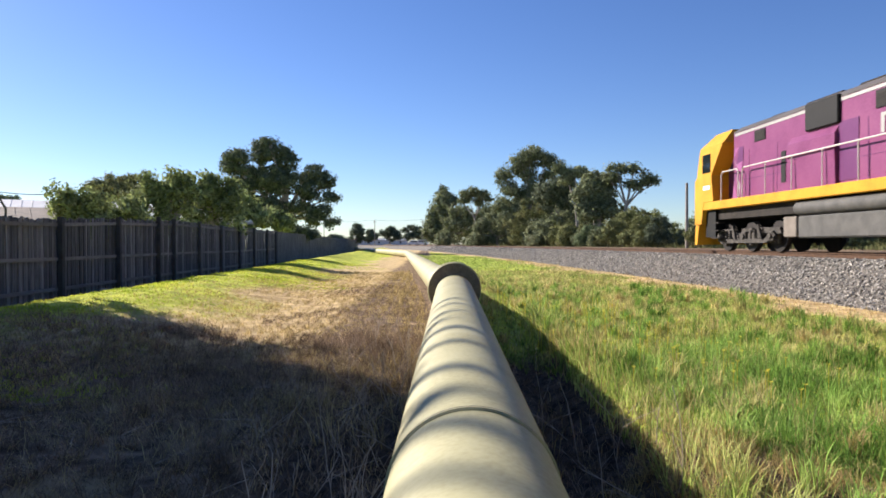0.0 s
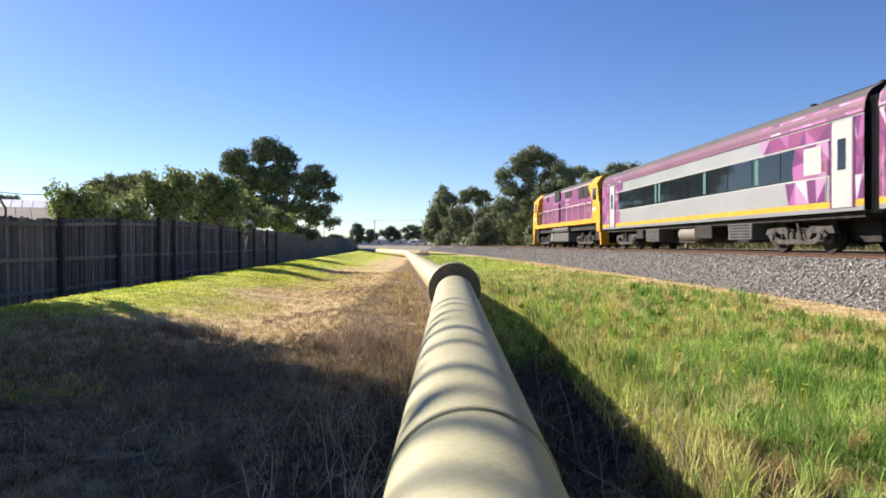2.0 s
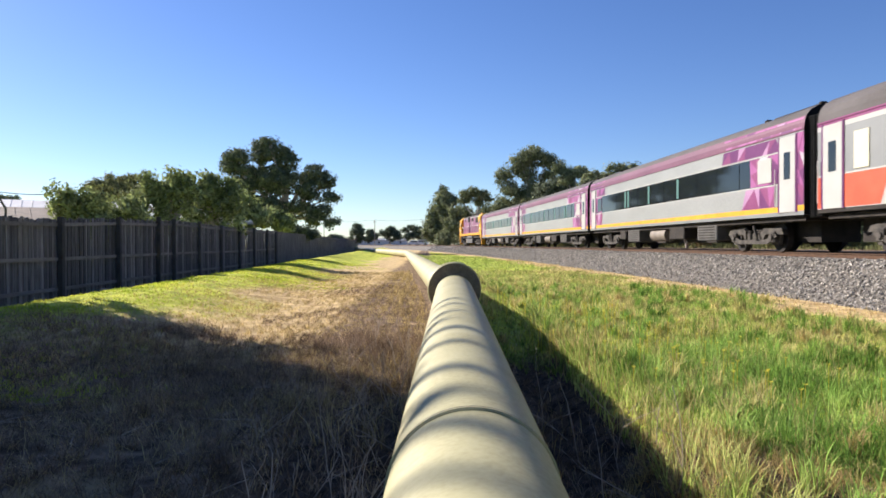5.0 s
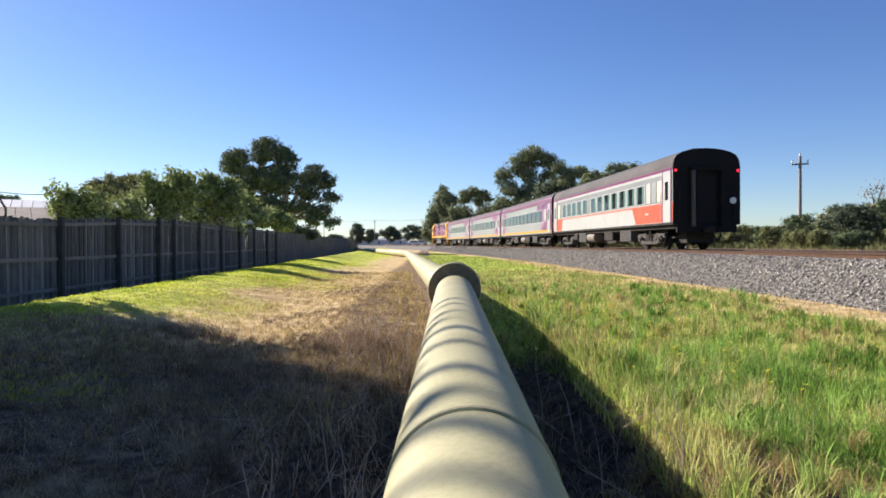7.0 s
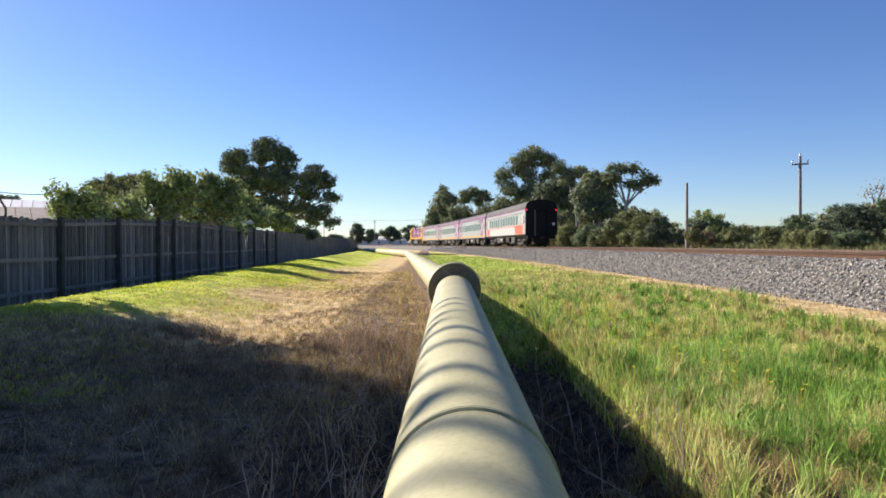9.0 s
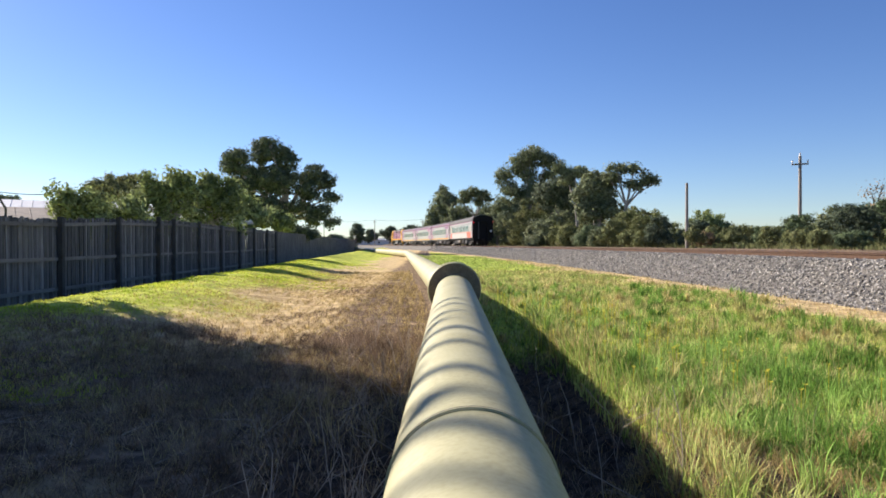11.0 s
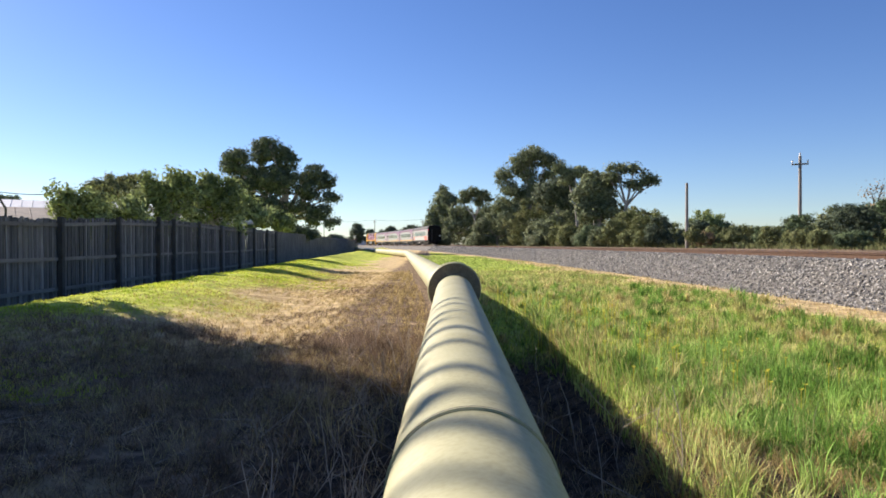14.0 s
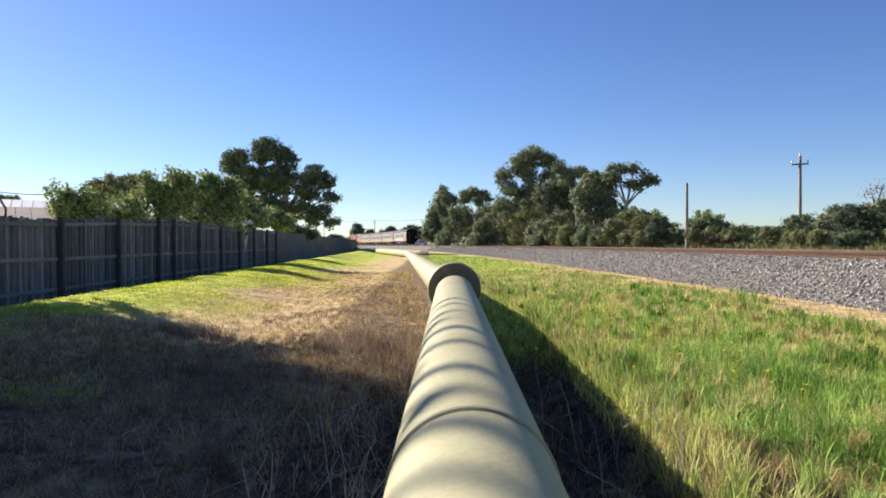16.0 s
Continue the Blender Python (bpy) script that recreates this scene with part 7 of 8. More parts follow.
def parked_van(bearing, dist, turn):
    x, y = place(bearing, dist)
    t = thing("parked_van", pose(x, y, ground_z(x, y), 0, 0, turn), "white van parked beyond the railway", "vehicle")
    part("body", side_prism(B(), [(-2.4, 0.35), (2.4, 0.35), (2.45, 0.95), (1.75, 1.1), (1.15, 1.95), (0.8, 2.05), (-2.2, 2.05), (-2.45, 1.9)], -0.9, 0.9), "van_paint", t)
    for s in (-1, 1):
        for y0, y1 in ((-2.0, -0.9), (-0.75, 0.2), (0.32, 1.0)):
            part("side_window", box(B(), s * 0.905 - 0.01, s * 0.905 + 0.01, y0, y1, 1.2, 1.8, 0.03), "window", t)
        for yy in (-1.5, 1.5):
            wh = part("wheel", rod(B(), (s * 0.72, yy, 0.34), (s * 0.92, yy, 0.34), 0.34, n=18), "rubber", t)
            part("rim", rod(B(), (s * 0.92, yy, 0.34), (s * 0.93, yy, 0.34), 0.2, n=14), "steel", wh)
    return t


parked_van(-0.45, 262, 70)
parked_van(-1.2, 300, 80)


def stone_block():
    x, y = -6.4, 14.2
    t = thing("broken_paver", pose(x, y, ground_z(x, y) + 0.02, 4, 3, 20), "flat broken concrete slab lying on the lawn", "slab")
    part("slab", box(B(), -0.26, 0.26, -0.16, 0.16, -0.02, 0.05, 0.015), "sleeper", t)


stone_block()


# ---- train ----
WHEELS = []      # every wheelset: object, place on its bogie, radius


def wheelset(parent, y, r):
    bm = B()
    for s in (-1, 1):
        rod(bm, (s * 0.80, 0, 0), (s * 0.93, 0, 0), r, n=24)
        rod(bm, (s * 0.77, 0, 0), (s * 0.80, 0, 0), r + 0.03, n=24)
        rod(bm, (s * 0.93, 0, 0), (s * 0.99, 0, 0), 0.16, n=12)
        for k in range(6):
            a = k * math.pi / 3
            rod(bm, (s * 0.932, math.cos(a) * r * 0.62, math.sin(a) * r * 0.62), (s * 0.938, math.cos(a) * r * 0.62, math.sin(a) * r * 0.62), 0.05, n=8)
    rod(bm, (-0.8, 0, 0), (0.8, 0, 0), 0.09, n=10)
    w = part("wheelset", bm, "wheel", parent)
    w.matrix_local = pose(0, y, r)
    WHEELS.append((w, y, r))
    return w


def bogie(parent, y, axles, r, mat="bogie"):
    """A bogie: two shaped side frames, springs, axleboxes and its wheelsets."""
    half = max(axles)
    frame_bm = B()
    for s in (-1, 1):
        x0, x1 = sorted((s * 1.02, s * 1.16))
        top, low = r + 0.30, r + 0.08
        side_prism(frame_bm, [(-half - 0.55, low), (-half - 0.45, top - 0.05), (-half * 0.55, top), (-half * 0.3, top - 0.18), (half * 0.3, top - 0.18), (half * 0.55, top),
                              (half + 0.45, top - 0.05), (half + 0.55, low), (half * 0.6, low + 0.02), (half * 0.42, r - 0.16), (-half * 0.42, r - 0.16), (-half * 0.6, low + 0.02)], x0, x1)
    box(frame_bm, -1.02, 1.02, -0.25, 0.25, r, r + 0.25)
    f = part("bogie", frame_bm, mat, parent)
    f.matrix_local = pose(0, y, 0)
    for a in axles:
        wheelset(f, a, r)
        for s in (-1, 1):
            bm = box(B(), min(s * 1.0, s * 1.24), max(s * 1.0, s * 1.24), a - 0.16, a + 0.16, r - 0.17, r + 0.17, 0.03)
            rod(bm, (s * 1.22, a, r), (s * 1.28, a, r), 0.10, n=10)
            part("axlebox", bm, mat, f)
            part("pedestal", side_prism(B(), [(a - 0.36, r + 0.28), (a - 0.24, r - 0.24), (a + 0.24, r - 0.24), (a + 0.36, r + 0.28)], min(s * 1.0, s * 1.1), max(s * 1.0, s * 1.1)), mat, f)
    for s in (-1, 1):
        part("equaliser_beam", side_prism(B(), [(-half - 0.3, r + 0.02), (-half + 0.3, r - 0.22), (half - 0.3, r - 0.22), (half + 0.3, r + 0.02), (half + 0.2, r + 0.12), (half - 0.4, r - 0.08), (-half + 0.4, r - 0.08), (-half - 0.2, r + 0.12)], min(s * 1.17, s * 1.23), max(s * 1.17, s * 1.23)), mat, f)
    mids = [(p + q) / 2 for p, q in zip(sorted(axles)[:-1], sorted(axles)[1:])]
    for a in mids:
        for s in (-1, 1):
            for dy in (-0.18, 0.18):
                bm = B()
                for k in range(5):
                    rod(bm, (s * 1.14, a + dy, r - 0.12 + k * 0.075), (s * 1.14, a + dy, r - 0.075 + k * 0.075), 0.10, n=10)
                part("spring", bm, mat, f)
            part("damper", rod(B(), (s * 1.26, a - 0.42, r - 0.08), (s * 1.26, a - 0.2, r + 0.38), 0.045, n=8), mat, f)
            part("brake_hanger", box(B(), min(s * 1.08, s * 1.2), max(s * 1.08, s * 1.2), a + 0.45, a + 0.53, r - 0.3, r + 0.2, 0.01), mat, f)
    return f


ROOF = [(1.475, 3.50), (1.46, 3.70), (1.41, 3.89), (1.28, 4.06), (1.06, 4.18), (0.75, 4.265), (0.38, 4.32), (0.0, 4.34)]


def shell(parent, half, bands, roof_mats, end_mat, name="body"):
    """A carriage body: (top of band, material) upwards from the sill, then the curved roof."""
    mats, outline = [], []
    z = 1.08
    for top, mat in bands:
        outline.append((1.475, z, mat))
        z = top
    edge = [(x, z, roof_mats[min(i, len(roof_mats) - 1)]) for i, (x, z) in enumerate(ROOF)]
    pts = outline + edge
    full = pts + [(-x, z, pts[max(0, len(pts) - 3 - k)][2]) for k, (x, z, _) in enumerate(pts[-2::-1])]
    bm = B()
    order = sorted({m for *_, m in full} | {end_mat})
    ends = []
    for y in (-half, half):
        ends.append([bm.verts.new((x, y, z)) for x, z, _ in full])
    for i in range(len(full)):
        j = (i + 1) % len(full)
        f = bm.faces.new((ends[0][i], ends[0][j], ends[1][j], ends[1][i]))
        n = len(pts)
        f.material_index = order.index(full[i][2]) if i < n - 1 else order.index(full[min(i, len(full) - 1)][2])
        f.smooth = False
    for e, flip in ((ends[0], True), (ends[1], False)):
        f = bm.faces.new(e[::-1] if flip else e)
        f.material_index = order.index(end_mat)
    bmesh.ops.recalc_face_normals(bm, faces=bm.faces)
    return part(name, bm, order, parent)


def facets(parent, side, y0, y1, z0, z1, rng, ragged=0.0, name="livery_panel"):
    """Angular triangles of paint in purples, pinks and white on a side."""
    bm = B()
    mats = ["purple", "purple_dark", "purple_light", "pink", "facet_white"]
    ny, nz = max(2, round((y1 - y0) / 0.52)), max(1, round((z1 - z0) / 0.46))
    grid = {}
    for i in range(ny + 1):
        for k in range(nz + 1):
            jy = rng.uniform(-0.14, 0.14) if 0 < i < ny else (rng.uniform(-0.25, 0.25) * ragged if i == ny or i == 0 else 0)
            jz = rng.uniform(-0.13, 0.13) if 0 < k < nz else 0
            z = z0 + (z1 - z0) * k / nz + jz
            over = float(np.interp(z, [p[1] for p in ROOF], [p[0] for p in ROOF])) - 1.475
            grid[i, k] = bm.verts.new((side * (1.481 + over), y0 + (y1 - y0) * i / ny + jy, z))
    for i in range(ny):
        for k in range(nz):
            a, b, c, d = grid[i, k], grid[i + 1, k], grid[i + 1, k + 1], grid[i, k + 1]
            tris = ((a, b, c), (a, c, d)) if rng.random() < 0.5 else ((a, b, d), (b, c, d))
            for t in tris:
                f = bm.faces.new(t)
                f.material_index = rng.choices(range(5), (7, 4.5, 1.6, 5, 0.7))[0]
    return part(name, bm, mats, parent, "angular purple, pink and white paint facets")


def carriage_door(parent, side, y, mat="car_white", top=3.40):
    d = part("door", box(B(), side * 1.49 - 0.012, side * 1.49 + 0.012, y - 0.42, y + 0.42, 1.18, top, 0.006), mat, parent, "pale door with narrow window")
    part("door_window", box(B(), side * 1.50 - 0.01, side * 1.50 + 0.01, y - 0.17, y + 0.17, 2.15, 2.95, 0.004), "window", d)
    part("door_frame", box(box(B(), side * 1.485 - 0.012, side * 1.485 + 0.012, y - 0.50, y - 0.43, 1.17, top + 0.04), side * 1.485 - 0.012, side * 1.485 + 0.012, y + 0.43, y + 0.50, 1.17, top + 0.04), "purple_dark" if mat != "door_old" else "grey_band", d)
    part("handrail", rod(B(), (side * 1.54, y + 0.60, 1.35), (side * 1.54, y + 0.60, 2.5), 0.016, n=6), "handrail", d)
    return d


def underfloor(parent, tank_y, half):
    part("underframe", box(B(), -1.3, 1.3, -half + 0.2, half - 0.2, 0.92, 1.05), "under", parent)
    for y0, y1, z0, mat in ((-5.6, -3.9, 0.38, "box_grey"), (-2.6, -1.0, 0.45, "under"), (2.9, 4.6, 0.36, "box_grey"), (5.0, 5.9, 0.5, "under")):
        for s in (-1, 1):
            b = part("equipment_box", box(B(), min(s * 0.5, s * 1.32), max(s * 0.5, s * 1.32), y0, y1, z0, 0.95, 0.03), mat, parent)
            if mat == "box_grey":
                lv = B()
                for k in range(5):
                    box(lv, min(s * 1.325, s * 1.335), max(s * 1.325, s * 1.335), y0 + 0.15, y1 - 0.15, z0 + 0.08 + k * 0.1, z0 + 0.12 + k * 0.1)
                part("louvre", lv, "under", b)
    for s in (-1, 1):
        t = rod(B(), (s * 1.0, tank_y - 0.9, 0.66), (s * 1.0, tank_y + 0.9, 0.66), 0.29, n=20)
        part("air_tank", t, "tank", parent, "dusty cylindrical air tank", smooth=False)
        part("truss", box(box(B(), s * 1.1 - 0.03, s * 1.1 + 0.03, -0.6, -0.52, 0.4, 0.95), s * 1.1 - 0.03, s * 1.1 + 0.03, 6.4, 6.48, 0.4, 0.95), "under", parent)
    # added dark block: stands for underfloor shade and hides the lit ground behind
    part("underfloor_shade_block", box(B(), -0.6, 0.6, -half + 0.6, half - 0.6, 0.30, 0.93), "under", parent)
    part("brake_pipe", rod(B(), (-1.2, -half + 1, 0.9), (-1.2, half - 1, 0.9), 0.03, n=6), "under", parent)


def gangway(parent, y, out):
    bm = B()
    n = 3
    for k in range(n):
        a = y + out * (0.02 + k * 0.10)
        b = a + out * 0.075
        box(bm, -1.36, 1.36, min(a, b), max(a, b), 0.98, 3.86, 0.03)
    return part("gangway_bellows", bm, "rubber", parent)


def modern_carriage(rng, lead):
    half = 11.45
    c = thing("passenger_carriage", Matrix(), "silver passenger carriage with purple faceted ends and yellow stripe", "railway carriage", "carriages of the train")
    shell(c, half, [(1.20, "grey_band"), (1.36, "yellow"), (2.02, "silver"), (2.06, "car_white"), (2.98, "window"), (3.02, "car_white"), (3.50, "silver")],
          ["mauve", "mauve", "roof_grey"], "black")
    underfloor(c, -0.2 if lead else 0.6, half)
    for y in (-8.0, 8.0):
        bogie(c, y, (-1.25, 1.25), 0.46)
    for e in (-1, 1):
        gangway(c, e * half, e)
        for s in (-1, 1):
            first = lead and e > 0
            y = e * (half - (1.95 if first else 0.84))
            carriage_door(c, s, y)
            reach = (3.4, 3.1, 4.9) if e < 0 else (3.3, 3.1, 3.6) if first else (2.7, 2.6, 3.0)      # below, beside and above the windows
            for far, z0, z1, ragged in ((reach[0], 1.37, 2.01, 1.0), (reach[1], 2.07, 2.97, 0.3), (reach[2], 3.03, 3.44, 1.0)):
                a, b = sorted((y - e * 0.55, e * (half - far)))
                facets(c, s, a, b, z0, z1, rng, ragged)
            a, b = sorted((e * (half - 0.005), e * (half - reach[2])))
            facets(c, s, a, b, 3.52, 3.86, rng, 0.6)
            a, b = sorted((y + e * 0.49, e * (half - 0.005)))
            facets(c, s, a, b, 1.37, 3.44, rng)
            if first:
                continue
            wy = y - e * 1.3
            part("end_window", box(B(), s * 1.487 - 0.01, s * 1.487 + 0.01, wy - 0.42, wy + 0.42, 2.14, 2.9, 0.006), "car_white" if e < 0 else "window", c)
    # panes of the long window band, some with curtains drawn
    edge = half - 3.7
    n = 9
    for s in (-1, 1):
        for k in range(n):
            y0 = -edge + 2 * edge * k / n
            y1 = y0 + 2 * edge / n
            p = part("window_pane", box(B(), s * 1.484 - 0.006, s * 1.484 + 0.006, y0 + 0.10, y1 - 0.10, 2.10, 2.94, 0.004), "window", c)
            if rng.random() < 0.6:
                cy = y0 + 0.12 if rng.random() < 0.5 else y1 - 0.34
                part("curtain", box(B(), s * 1.493 - 0.004, s * 1.493 + 0.004, cy, cy + 0.22, 2.12, 2.92), "curtain", p, "teal curtain")
        gut = box(B(), s * 1.478 - 0.018, s * 1.478 + 0.018, -half, half, 3.48, 3.52)
        part("gutter", gut, "mauve", c)
    for y in (-9.5, 9.2):
        part("roof_pod", box(B(), -0.6, 0.6, y - 1.3, y + 1.3, 4.2, 4.38, 0.05), "under", c, "low dark roof pod")
        for end in (-1.5, 1.5):
            part("roof_vent", box(B(), -0.75, -0.55, y + end - 0.09, y + end + 0.09, 4.2, 4.37, 0.03), "under", c)
    return c


def old_carriage(rng):
    half = 11.45
    c = thing("passenger_carriage", Matrix(), "older grey and white passenger carriage with orange-red panels and black end", "railway carriage", "carriages of the train")
    shell(c, half, [(1.18, "under"), (1.97, "car_white"), (2.04, "red"), (2.08, "car_white"), (3.24, "grey_band"), (3.28, "grey_band"), (3.40, "car_white"), (3.50, "purple")],
          ["roof_grey", "roof_grey", "roof_grey"], "black")
    underfloor(c, 2.2, half)
    for y in (-8.0, 8.0):
        bogie(c, y, (-1.25, 1.25), 0.46)
    gangway(c, half, 1)
    for s in (-1, 1):
        x = s * 1.479
        for pts in ([(x, -half + 0.01, 1.2), (x, -half + 4.6, 1.2), (x, -half + 5.2, 2.03), (x, -half + 0.01, 2.03)],
                    [(x, half - 2.6, 1.2), (x, half - 0.01, 1.2), (x, half - 0.01, 2.03), (x, half - 2.95, 2.03)]):
            bm = B()
            bm.faces.new([bm.verts.new(p) for p in pts])
            part("red_panel", bm, "red", c, "orange-red painted panel")
        part("number_bar", box(B(), s * 1.482 - 0.002, s * 1.482 + 0.002, -half + 2.9, -half + 3.3, 1.6, 1.68), "cream", c)
        for k in range(12):
            y = -half + 3.95 + k * 1.36 + (0.5 if k > 6 else 0)
            surround = part("window_surround", box(B(), s * 1.484 - 0.01, s * 1.484 + 0.01, y - 0.66, y + 0.66, 2.11, 3.04, 0.01), "car_white", c)
            part("window_pane", box(B(), s * 1.492 - 0.008, s * 1.492 + 0.008, y - 0.52, y + 0.52, 2.15, 3.0, 0.008), "window", surround)
            for side in (-1, 1):
                a = y + side * 0.40
                part("curtain", box(B(), s * 1.503 - 0.003, s * 1.503 + 0.003, a - 0.10, a + 0.10, 2.17, 2.98), "curtain", surround, "teal curtain")
        for y, m in ((-half + 2.85, "car_white"), (-half + 2.15, "silver"), (-half + 1.48, "cream"), (half - 1.9, "cream")):
            part("blank_panel", box(B(), s * 1.486 - 0.012, s * 1.486 + 0.012, y - 0.30, y + 0.30, 2.12, 3.06, 0.01), m, c)
        d = carriage_door(c, s, -half + 0.62, "car_white", 3.40)
        d2 = carriage_door(c, s, half - 0.7, "car_white", 3.40)
        gut = box(B(), s * 1.478 - 0.018, s * 1.478 + 0.018, -half, half, 3.48, 3.52)
        part("gutter", gut, "purple", c)
        part("tail_lamp", rod(B(), (s * 1.36, -half - 0.07, 3.38), (s * 1.36, -half + 0.02, 3.38), 0.05, n=12), "tail_lamp", c, "lit red tail lamp")
    # black end with gangway door, corner posts and marker disc
    part("end_door", box(B(), -0.45, 0.45, -half - 0.05, -half, 1.1, 3.2, 0.02), "black", c)
    for s in (-1, 1):
        # left post has the light it catches painted in as a paler grey
        part("gangway_post", box(B(), s * 0.62 - 0.07, s * 0.62 + 0.07, -half - 0.22, -half, 1.0, 3.45, 0.03), "box_grey" if s < 0 else "rubber", c)
        part("end_handrail", rod(B(), (s * 1.2, -half - 0.08, 1.3), (s * 1.2, -half - 0.08, 2.6), 0.02, n=6), "under", c)
        part("buffer_step", box(B(), s * 1.25 - 0.18, s * 1.25 + 0.18, -half - 0.12, -half + 0.2, 0.5, 0.56), "under", c)
    part("gangway_hood", box(B(), -0.75, 0.75, -half - 0.24, -half, 3.38, 3.52, 0.03), "rubber", c)
    part("marker_disc", rod(B(), (1.12, -half - 0.10, 2.1), (1.12, -half - 0.07, 2.1), 0.14, n=20), "sign_white", c, "round white marker disc")
    part("coupler", box(B(), -0.16, 0.16, -half - 0.55, -half, 0.72, 1.0, 0.04), "under", c)
    part("buffer_beam", box(B(), -1.3, 1.3, -half - 0.04, -half + 0.1, 0.75, 1.1), "black", c)
    bent = B()
    bent_rod(bent, [(0.45, -half - 0.1, 0.95), (0.5, -half - 0.28, 0.6), (0.35, -half - 0.25, 0.4), (0.2, -half - 0.2, 0.65)], 0.03)
    part("brake_hose", bent, "rubber", c)
    for y in (-10.4, -6.0, 0.0, 6.0):
        part("roof_vent", box(B(), -0.45, 0.45, y - 0.6, y + 0.6, 4.26, 4.39, 0.05), "roof_grey", c)
    return c


def locomotive(rng):
    rear, front = 10.2, 9.15
    c = thing("locomotive", Matrix(), "purple diesel locomotive with yellow cabs, walkways and handrails", "locomotive")
    part("frame", box(B(), -1.46, 1.46, -rear + 0.3, front - 0.3, 1.52, 1.82, 0.02), "yellow", c, "yellow walkway edge")
    part("underframe", box(B(), -1.2, 1.2, -rear + 0.5, front - 0.5, 1.15, 1.52), "under", c)
    hood = [(-1.24, 1.82), (1.24, 1.82), (1.24, 3.96), (1.0, 4.12), (0.5, 4.2), (-0.5, 4.2), (-1.0, 4.12), (-1.24, 3.96)]
    part("hood", prism(B(), hood, -7.8, 6.3), "purple", c)
    part("hood_roof", prism(B(), [(-1.25, 3.97), (-1.0, 4.125), (-0.5, 4.205), (0.5, 4.205), (1.0, 4.125), (1.25, 3.97), (1.25, 4.01), (1.0, 4.17), (0.5, 4.25), (-0.5, 4.25), (-1.0, 4.17), (-1.25, 4.01)], -7.8, 6.3), "roof_grey", c)
    for s in (-1, 1):
        part("white_stripe", box(B(), s * 1.245 - 0.008, s * 1.245 + 0.008, -7.75, 6.2, 3.87, 3.95), "car_white", c)
    for e, half in ((-1, rear), (1, front)):
        # cab: tapered nose in plan, sloped window face
        outline = [(0.0, 1.0), (0.0, 2.6), (0.2, 2.75), (0.45, 3.55), (0.55, 3.75), (2.45, 3.75), (1.5, 2.75), (1.65, 1.82), (0.8, 1.82), (0.62, 1.0)]
        cab = part("cab", side_prism(B(), [(e * (half - y), z) for y, z in outline], -1.47, 1.47), "yellow", c, "yellow driver's cab")
        bm = B()
        low = [bm.verts.new((x, e * (half - y), 3.752)) for x, y in ((-1.46, 0.56), (1.46, 0.56), (1.46, 2.49), (-1.46, 2.49))]
        top = [bm.verts.new((x, e * (half - y), 4.22)) for x, y in ((-1.02, 0.95), (1.02, 0.95), (1.02, 2.3), (-1.02, 2.3))]
        for k in range(4):
            bm.faces.new((low[k], low[(k + 1) % 4], top[(k + 1) % 4], top[k]))
        bm.faces.new(top)
        bm.faces.new(low[::-1])
        bmesh.ops.recalc_face_normals(bm, faces=bm.faces)
        part("cab_roof", bm, "yellow", cab)
        # recess wall; its deep purple includes the shade under the cab overhang
        inner = box(B(), -0.85, 0.85, min(e * (half - 1.6), e * (half - 4.0)), max(e * (half - 1.6), e * (half - 4.0)), 1.82, 4.1)
        part("cab_rear_wall", inner, "purple_dark", c)
        for s in (-1, 1):
            part("cab_side_window", box(B(), s * 1.475 - 0.012, s * 1.475 + 0.012, min(e * (half - 0.75), e * (half - 1.45)), max(e * (half - 0.75), e * (half - 1.45)), 2.85, 3.5, 0.02), "window", cab)
            part("windscreen", box(B(), min(s * 0.06, s * 1.3), max(s * 0.06, s * 1.3), e * (half - 0.33) - 0.03, e * (half - 0.33) + 0.03, 2.85, 3.48, 0.02), "window", cab)
            part("number_plate", box(B(), s * 1.478 - 0.008, s * 1.478 + 0.008, min(e * (half - 0.8), e * (half - 1.4)), max(e * (half - 0.8), e * (half - 1.4)), 2.25, 2.40), "sign_white", cab)
            part("headlamp", rod(B(), (s * 0.75, e * (half - 0.02), 1.85), (s * 0.75, e * (half + 0.03), 1.85), 0.12, n=14), "sign_white", cab)
            for k, z in enumerate((0.45, 0.72, 1.0)):
                part("step", box(B(), s * 1.35 - 0.12, s * 1.35 + 0.12, min(e * (half - 1.5), e * (half - 2.1)), max(e * (half - 1.5), e * (half - 2.1)), z, z + 0.04), "under", c)
        part("pilot", side_prism(B(), [(e * (half + 0.02), 1.05), (e * (half + 0.12), 0.22), (e * (half - 0.1), 0.22), (e * (half - 0.3), 1.05)], -1.42, 1.42), "yellow", c, "yellow cowcatcher pilot")
        part("step_well", box(B(), -1.3, 1.3, min(e * (half - 0.66), e * (half - 1.5)), max(e * (half - 0.66), e * (half - 1.5)), 0.5, 1.5), "black", c)
        # the end face's shadow is painted in with the deeper purple
        part("end_panel", box(B(), -1.25, 1.25, min(e * (half - 0.02), e * (half + 0.012)), max(e * (half - 0.02), e * (half + 0.012)), 1.12, 2.55, 0.01), "purple_dark", cab, "purple panel on the cab end, darkened for shade")
        part("coupler_pocket", box(B(), -0.95, 0.95, min(e * (half - 0.1), e * (half + 0.13)), max(e * (half - 0.1), e * (half + 0.13)), 0.3, 1.08, 0.02), "black", c)
        part("coupler", box(B(), -0.16, 0.16, min(e * half, e * (half + 0.6)), max(e * half, e * (half + 0.6)), 0.72, 1.0, 0.04), "under", c)
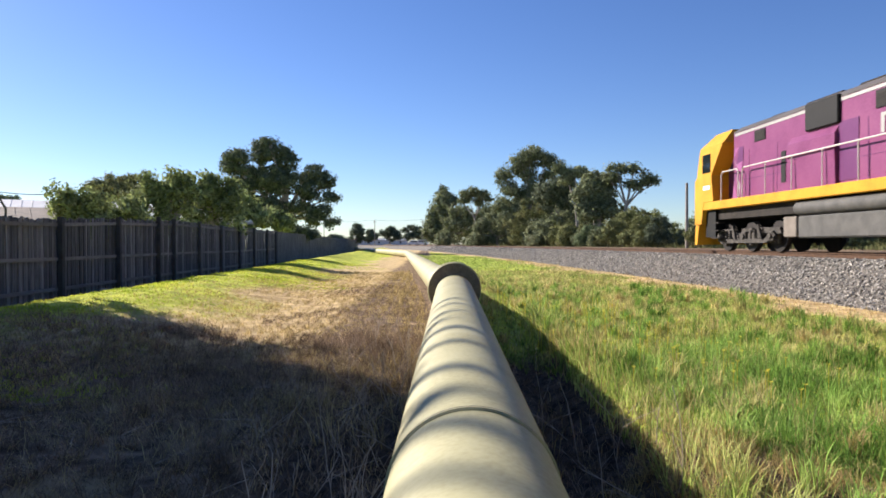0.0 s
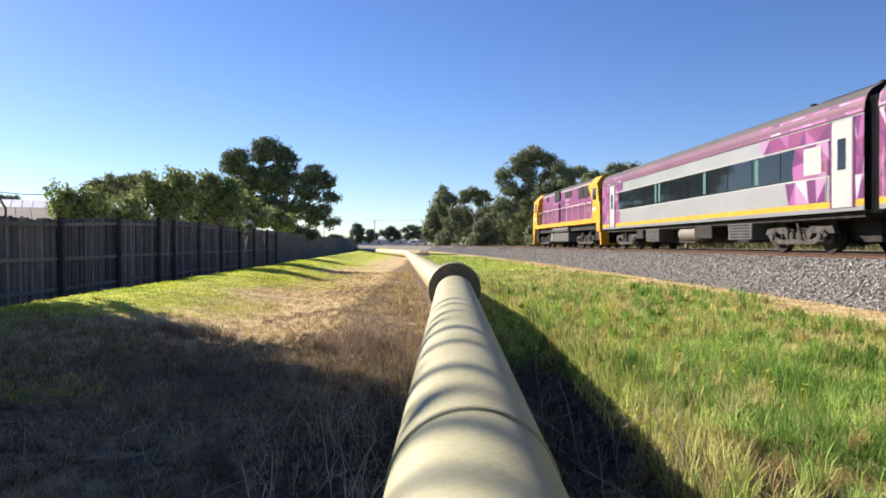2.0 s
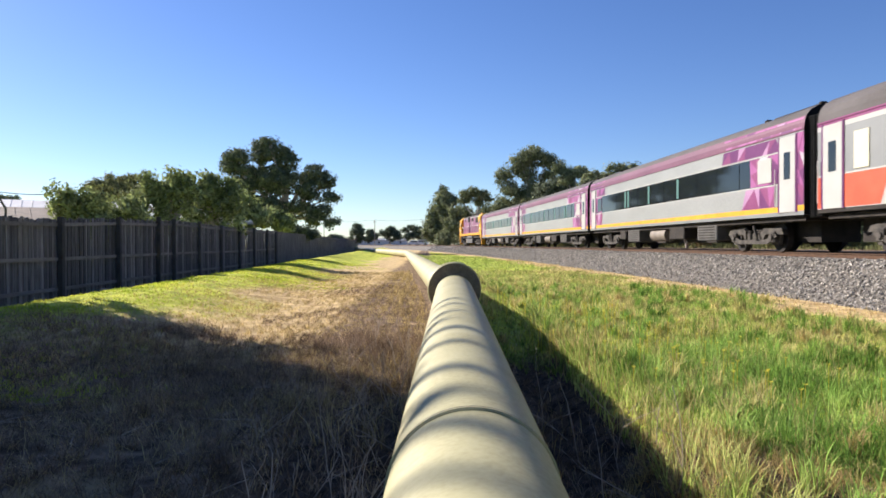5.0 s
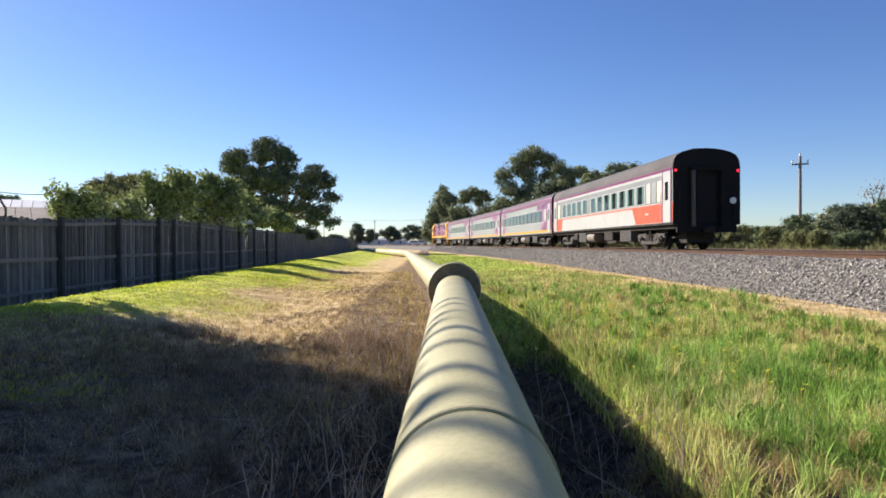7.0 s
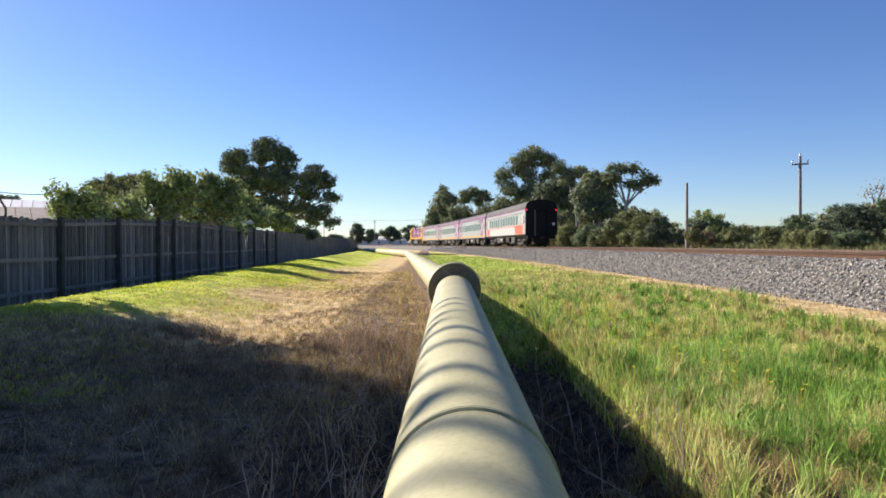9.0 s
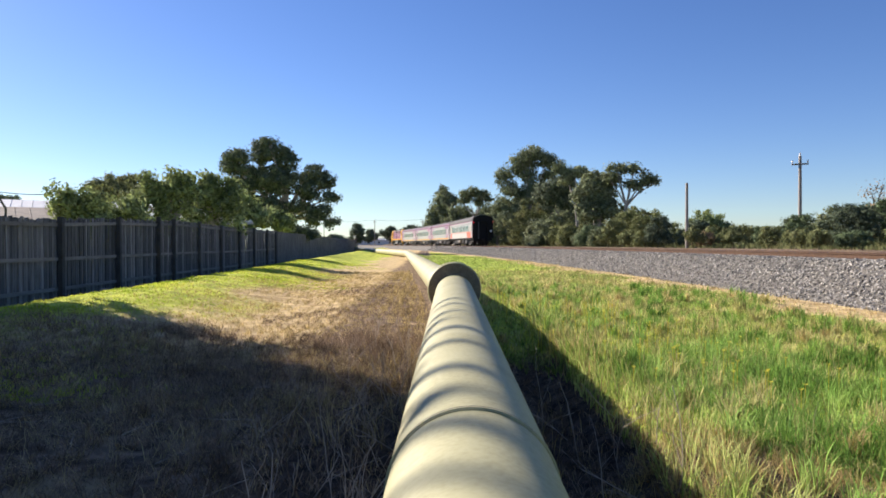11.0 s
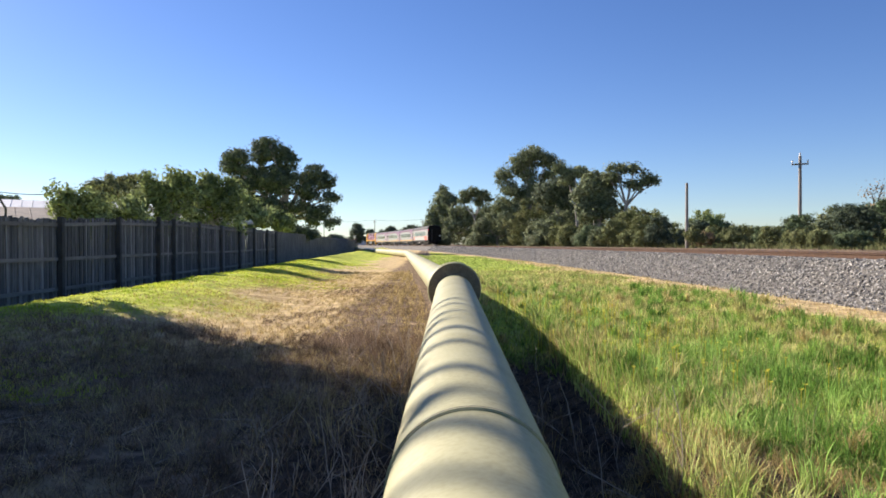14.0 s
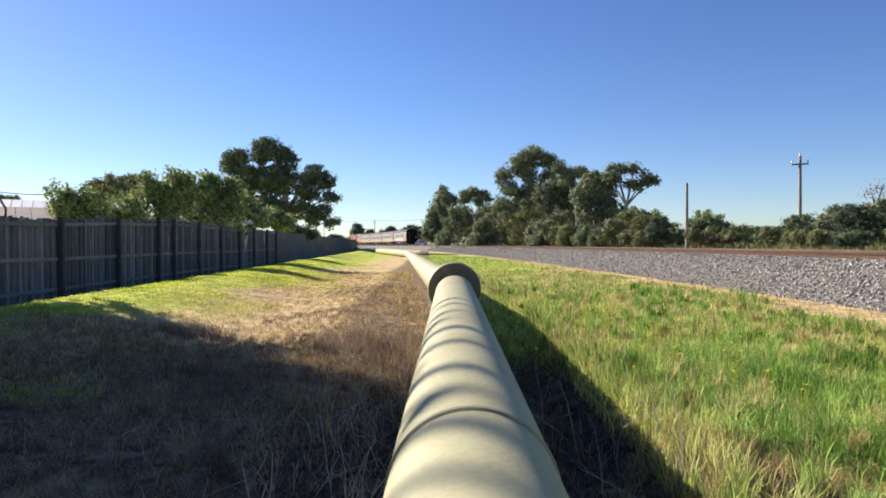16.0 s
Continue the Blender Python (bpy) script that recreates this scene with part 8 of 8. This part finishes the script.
    for s in (-1, 1):
        # grilles, radiator box and rounded duct under it (front is +y)
        for y0, y1, z0, z1, nm in ((4.1, 4.8, 3.5, 3.84, "grille"), (-2.9, -1.2, 3.42, 3.84, "grille"), (-5.9, -4.75, 3.15, 3.84, "grille"), (-7.3, -6.05, 3.15, 3.84, "grille")):
            g = part(nm, box(B(), s * 1.25 - 0.02, s * 1.25 + 0.02, y0, y1, z0, z1, 0.01), "black", c, "black air intake grille")
            bars = B()
            for k in range(6):
                box(bars, s * 1.272 - 0.006, s * 1.272 + 0.006, y0 + 0.05, y1 - 0.05, z0 + 0.05 + k * (z1 - z0 - 0.1) / 6, z0 + 0.075 + k * (z1 - z0 - 0.1) / 6)
            part("slats", bars, "under", g)
        part("radiator_box", box(B(), min(s * 1.2, s * 1.33), max(s * 1.2, s * 1.33), 0.2, 1.75, 3.34, 4.06, 0.03), "black", c, "black projecting radiator box")
        duct = prism(B(), [(s * 1.2, 1.83), (s * 1.34, 1.83), (s * 1.36, 2.7), (s * 1.36, 3.1), (s * 1.2, 3.36)], 0.3, 2.6)
        part("air_duct", duct, "purple", c)
        part("duct_recess", box(B(), s * 1.25 - 0.01, s * 1.25 + 0.01, -0.55, 0.28, 1.9, 3.36), "purple_dark", c)
        part("door_recess", box(B(), s * 1.245 - 0.012, s * 1.245 + 0.012, 2.9, 3.15, 2.1, 3.0), "black", c)
        for y in (-6.6, -5.2, -3.6, -2.2, -0.9, 3.4, 5.2):
            part("panel_joint", box(B(), s * 1.243 - 0.004, s * 1.243 + 0.004, y - 0.012, y + 0.012, 1.9, 3.3), "purple_dark", c)
        part("panel_joint", box(B(), s * 1.243 - 0.004, s * 1.243 + 0.004, -7.6, 6.0, 2.4, 2.415), "purple_dark", c)
        # plain logo shapes
        part("logo_bar", prism(B(), [(s * 1.252, 2.85), (s * 1.256, 2.85), (s * 1.256, 3.3), (s * 1.252, 3.3)], -1.5, -1.38), "car_white", c)
        part("logo_bar", box(B(), s * 1.254 - 0.003, s * 1.254 + 0.003, -2.4, -1.4, 3.22, 3.3), "car_white", c)
        part("logo_bar", box(B(), s * 1.254 - 0.003, s * 1.254 + 0.003, -2.3, -1.6, 2.9, 3.02), "purple_light", c)
        # handrails
        for y0, y1 in ((-6.9, 5.3), (5.6, 6.9), (-8.3, -7.2)):
            hr = B()
            x = s * 1.43
            bent_rod(hr, [(x, y0, 1.8), (x, y0, 2.72), (x, y0 + 0.1, 2.82), (x, y1 - 0.1, 2.82), (x, y1, 2.72), (x, y1, 1.8)], 0.024)
            n = max(1, round((y1 - y0) / 1.5))
            for k in range(1, n):
                y = y0 + (y1 - y0) * k / n
                rod(hr, (x, y, 1.8), (x, y, 2.82), 0.02, n=6)
            part("handrail", hr, "handrail", c, "cream tubular handrail")
        part("fuel_tank_side", box(B(), min(s * 0.4, s * 1.38), max(s * 0.4, s * 1.38), -2.6, 2.0, 0.42, 1.05, 0.04), "box_grey", c)
        part("air_reservoir", rod(B(), (s * 1.2, -2.4, 1.28), (s * 1.2, 2.2, 1.28), 0.21, n=16), "box_grey", c)
        part("battery_box", box(B(), min(s * 0.7, s * 1.4), max(s * 0.7, s * 1.4), 2.05, 2.75, 0.45, 1.05, 0.02), "tank", c)
        facets(c, s * 1.25 / 1.479, -7.78, -6.9, 1.84, 3.1, rng, 0.6)
        facets(c, s * 1.25 / 1.479, 5.7, 6.28, 1.84, 3.48, rng, 0.6)
    for y0, y1, h in ((-6.4, -4.2, 4.36), (-3.8, -2.9, 4.33), (-1.6, 0.3, 4.33), (1.0, 2.8, 4.32), (4.0, 4.8, 4.30)):
        part("roof_fan", box(B(), -0.7, 0.7, y0, y1, 4.2, h, 0.04), "under", c)
    for y in (-6.3, 5.65):
        bogie(c, y, (-1.8, 0.0, 1.8), 0.5)
    # hood and cabs stand a little taller over the walkway
    for piece in c.children_recursive:
        if not piece.name.startswith("handrail"):
            for v in piece.data.vertices:
                v.co.z += max(0.0, v.co.z - 1.83) * 0.06
    return c


def build_train():
    rng = random.Random(11)
    loco = locomotive(rng)
    cars = [modern_carriage(rng, k == 0) for k in range(3)]
    return [loco] + cars + [old_carriage(rng)]


TRAIN = build_train()
# distance of each vehicle's middle ahead of the train's tail, and half its bogie spacing
SPACING = [(104.6, 6.3), (82.35, 8.0), (58.85, 8.0), (35.35, 8.0), (11.75, 8.0)]


def tail_at(t):
    return -86.95 + 16.28 * t + 0.037 * t * t


def vehicle_pose(s, base):
    xa, ya, _ = track_at(s - base)
    xb, yb, _ = track_at(s + base)
    turn = math.atan2(-(xb - xa), yb - ya)
    return pose((xa + xb) / 2, (ya + yb) / 2, RAIL_Z + 0.003, 0, 0, math.degrees(turn))


def motions():
    for vehicle, (ahead, base) in zip(TRAIN, SPACING):
        walk(vehicle, [(t * 0.25, vehicle_pose(tail_at(t * 0.25) + ahead, base)) for t in range(65)])
    for w, y, r in WHEELS:
        rows = []
        for k in range(481):
            t = k / 30
            rows.append((t, pose(0, y, r, -math.degrees((tail_at(t) - tail_at(0)) / r) % 360)))
        walk(w, rows)


motions()
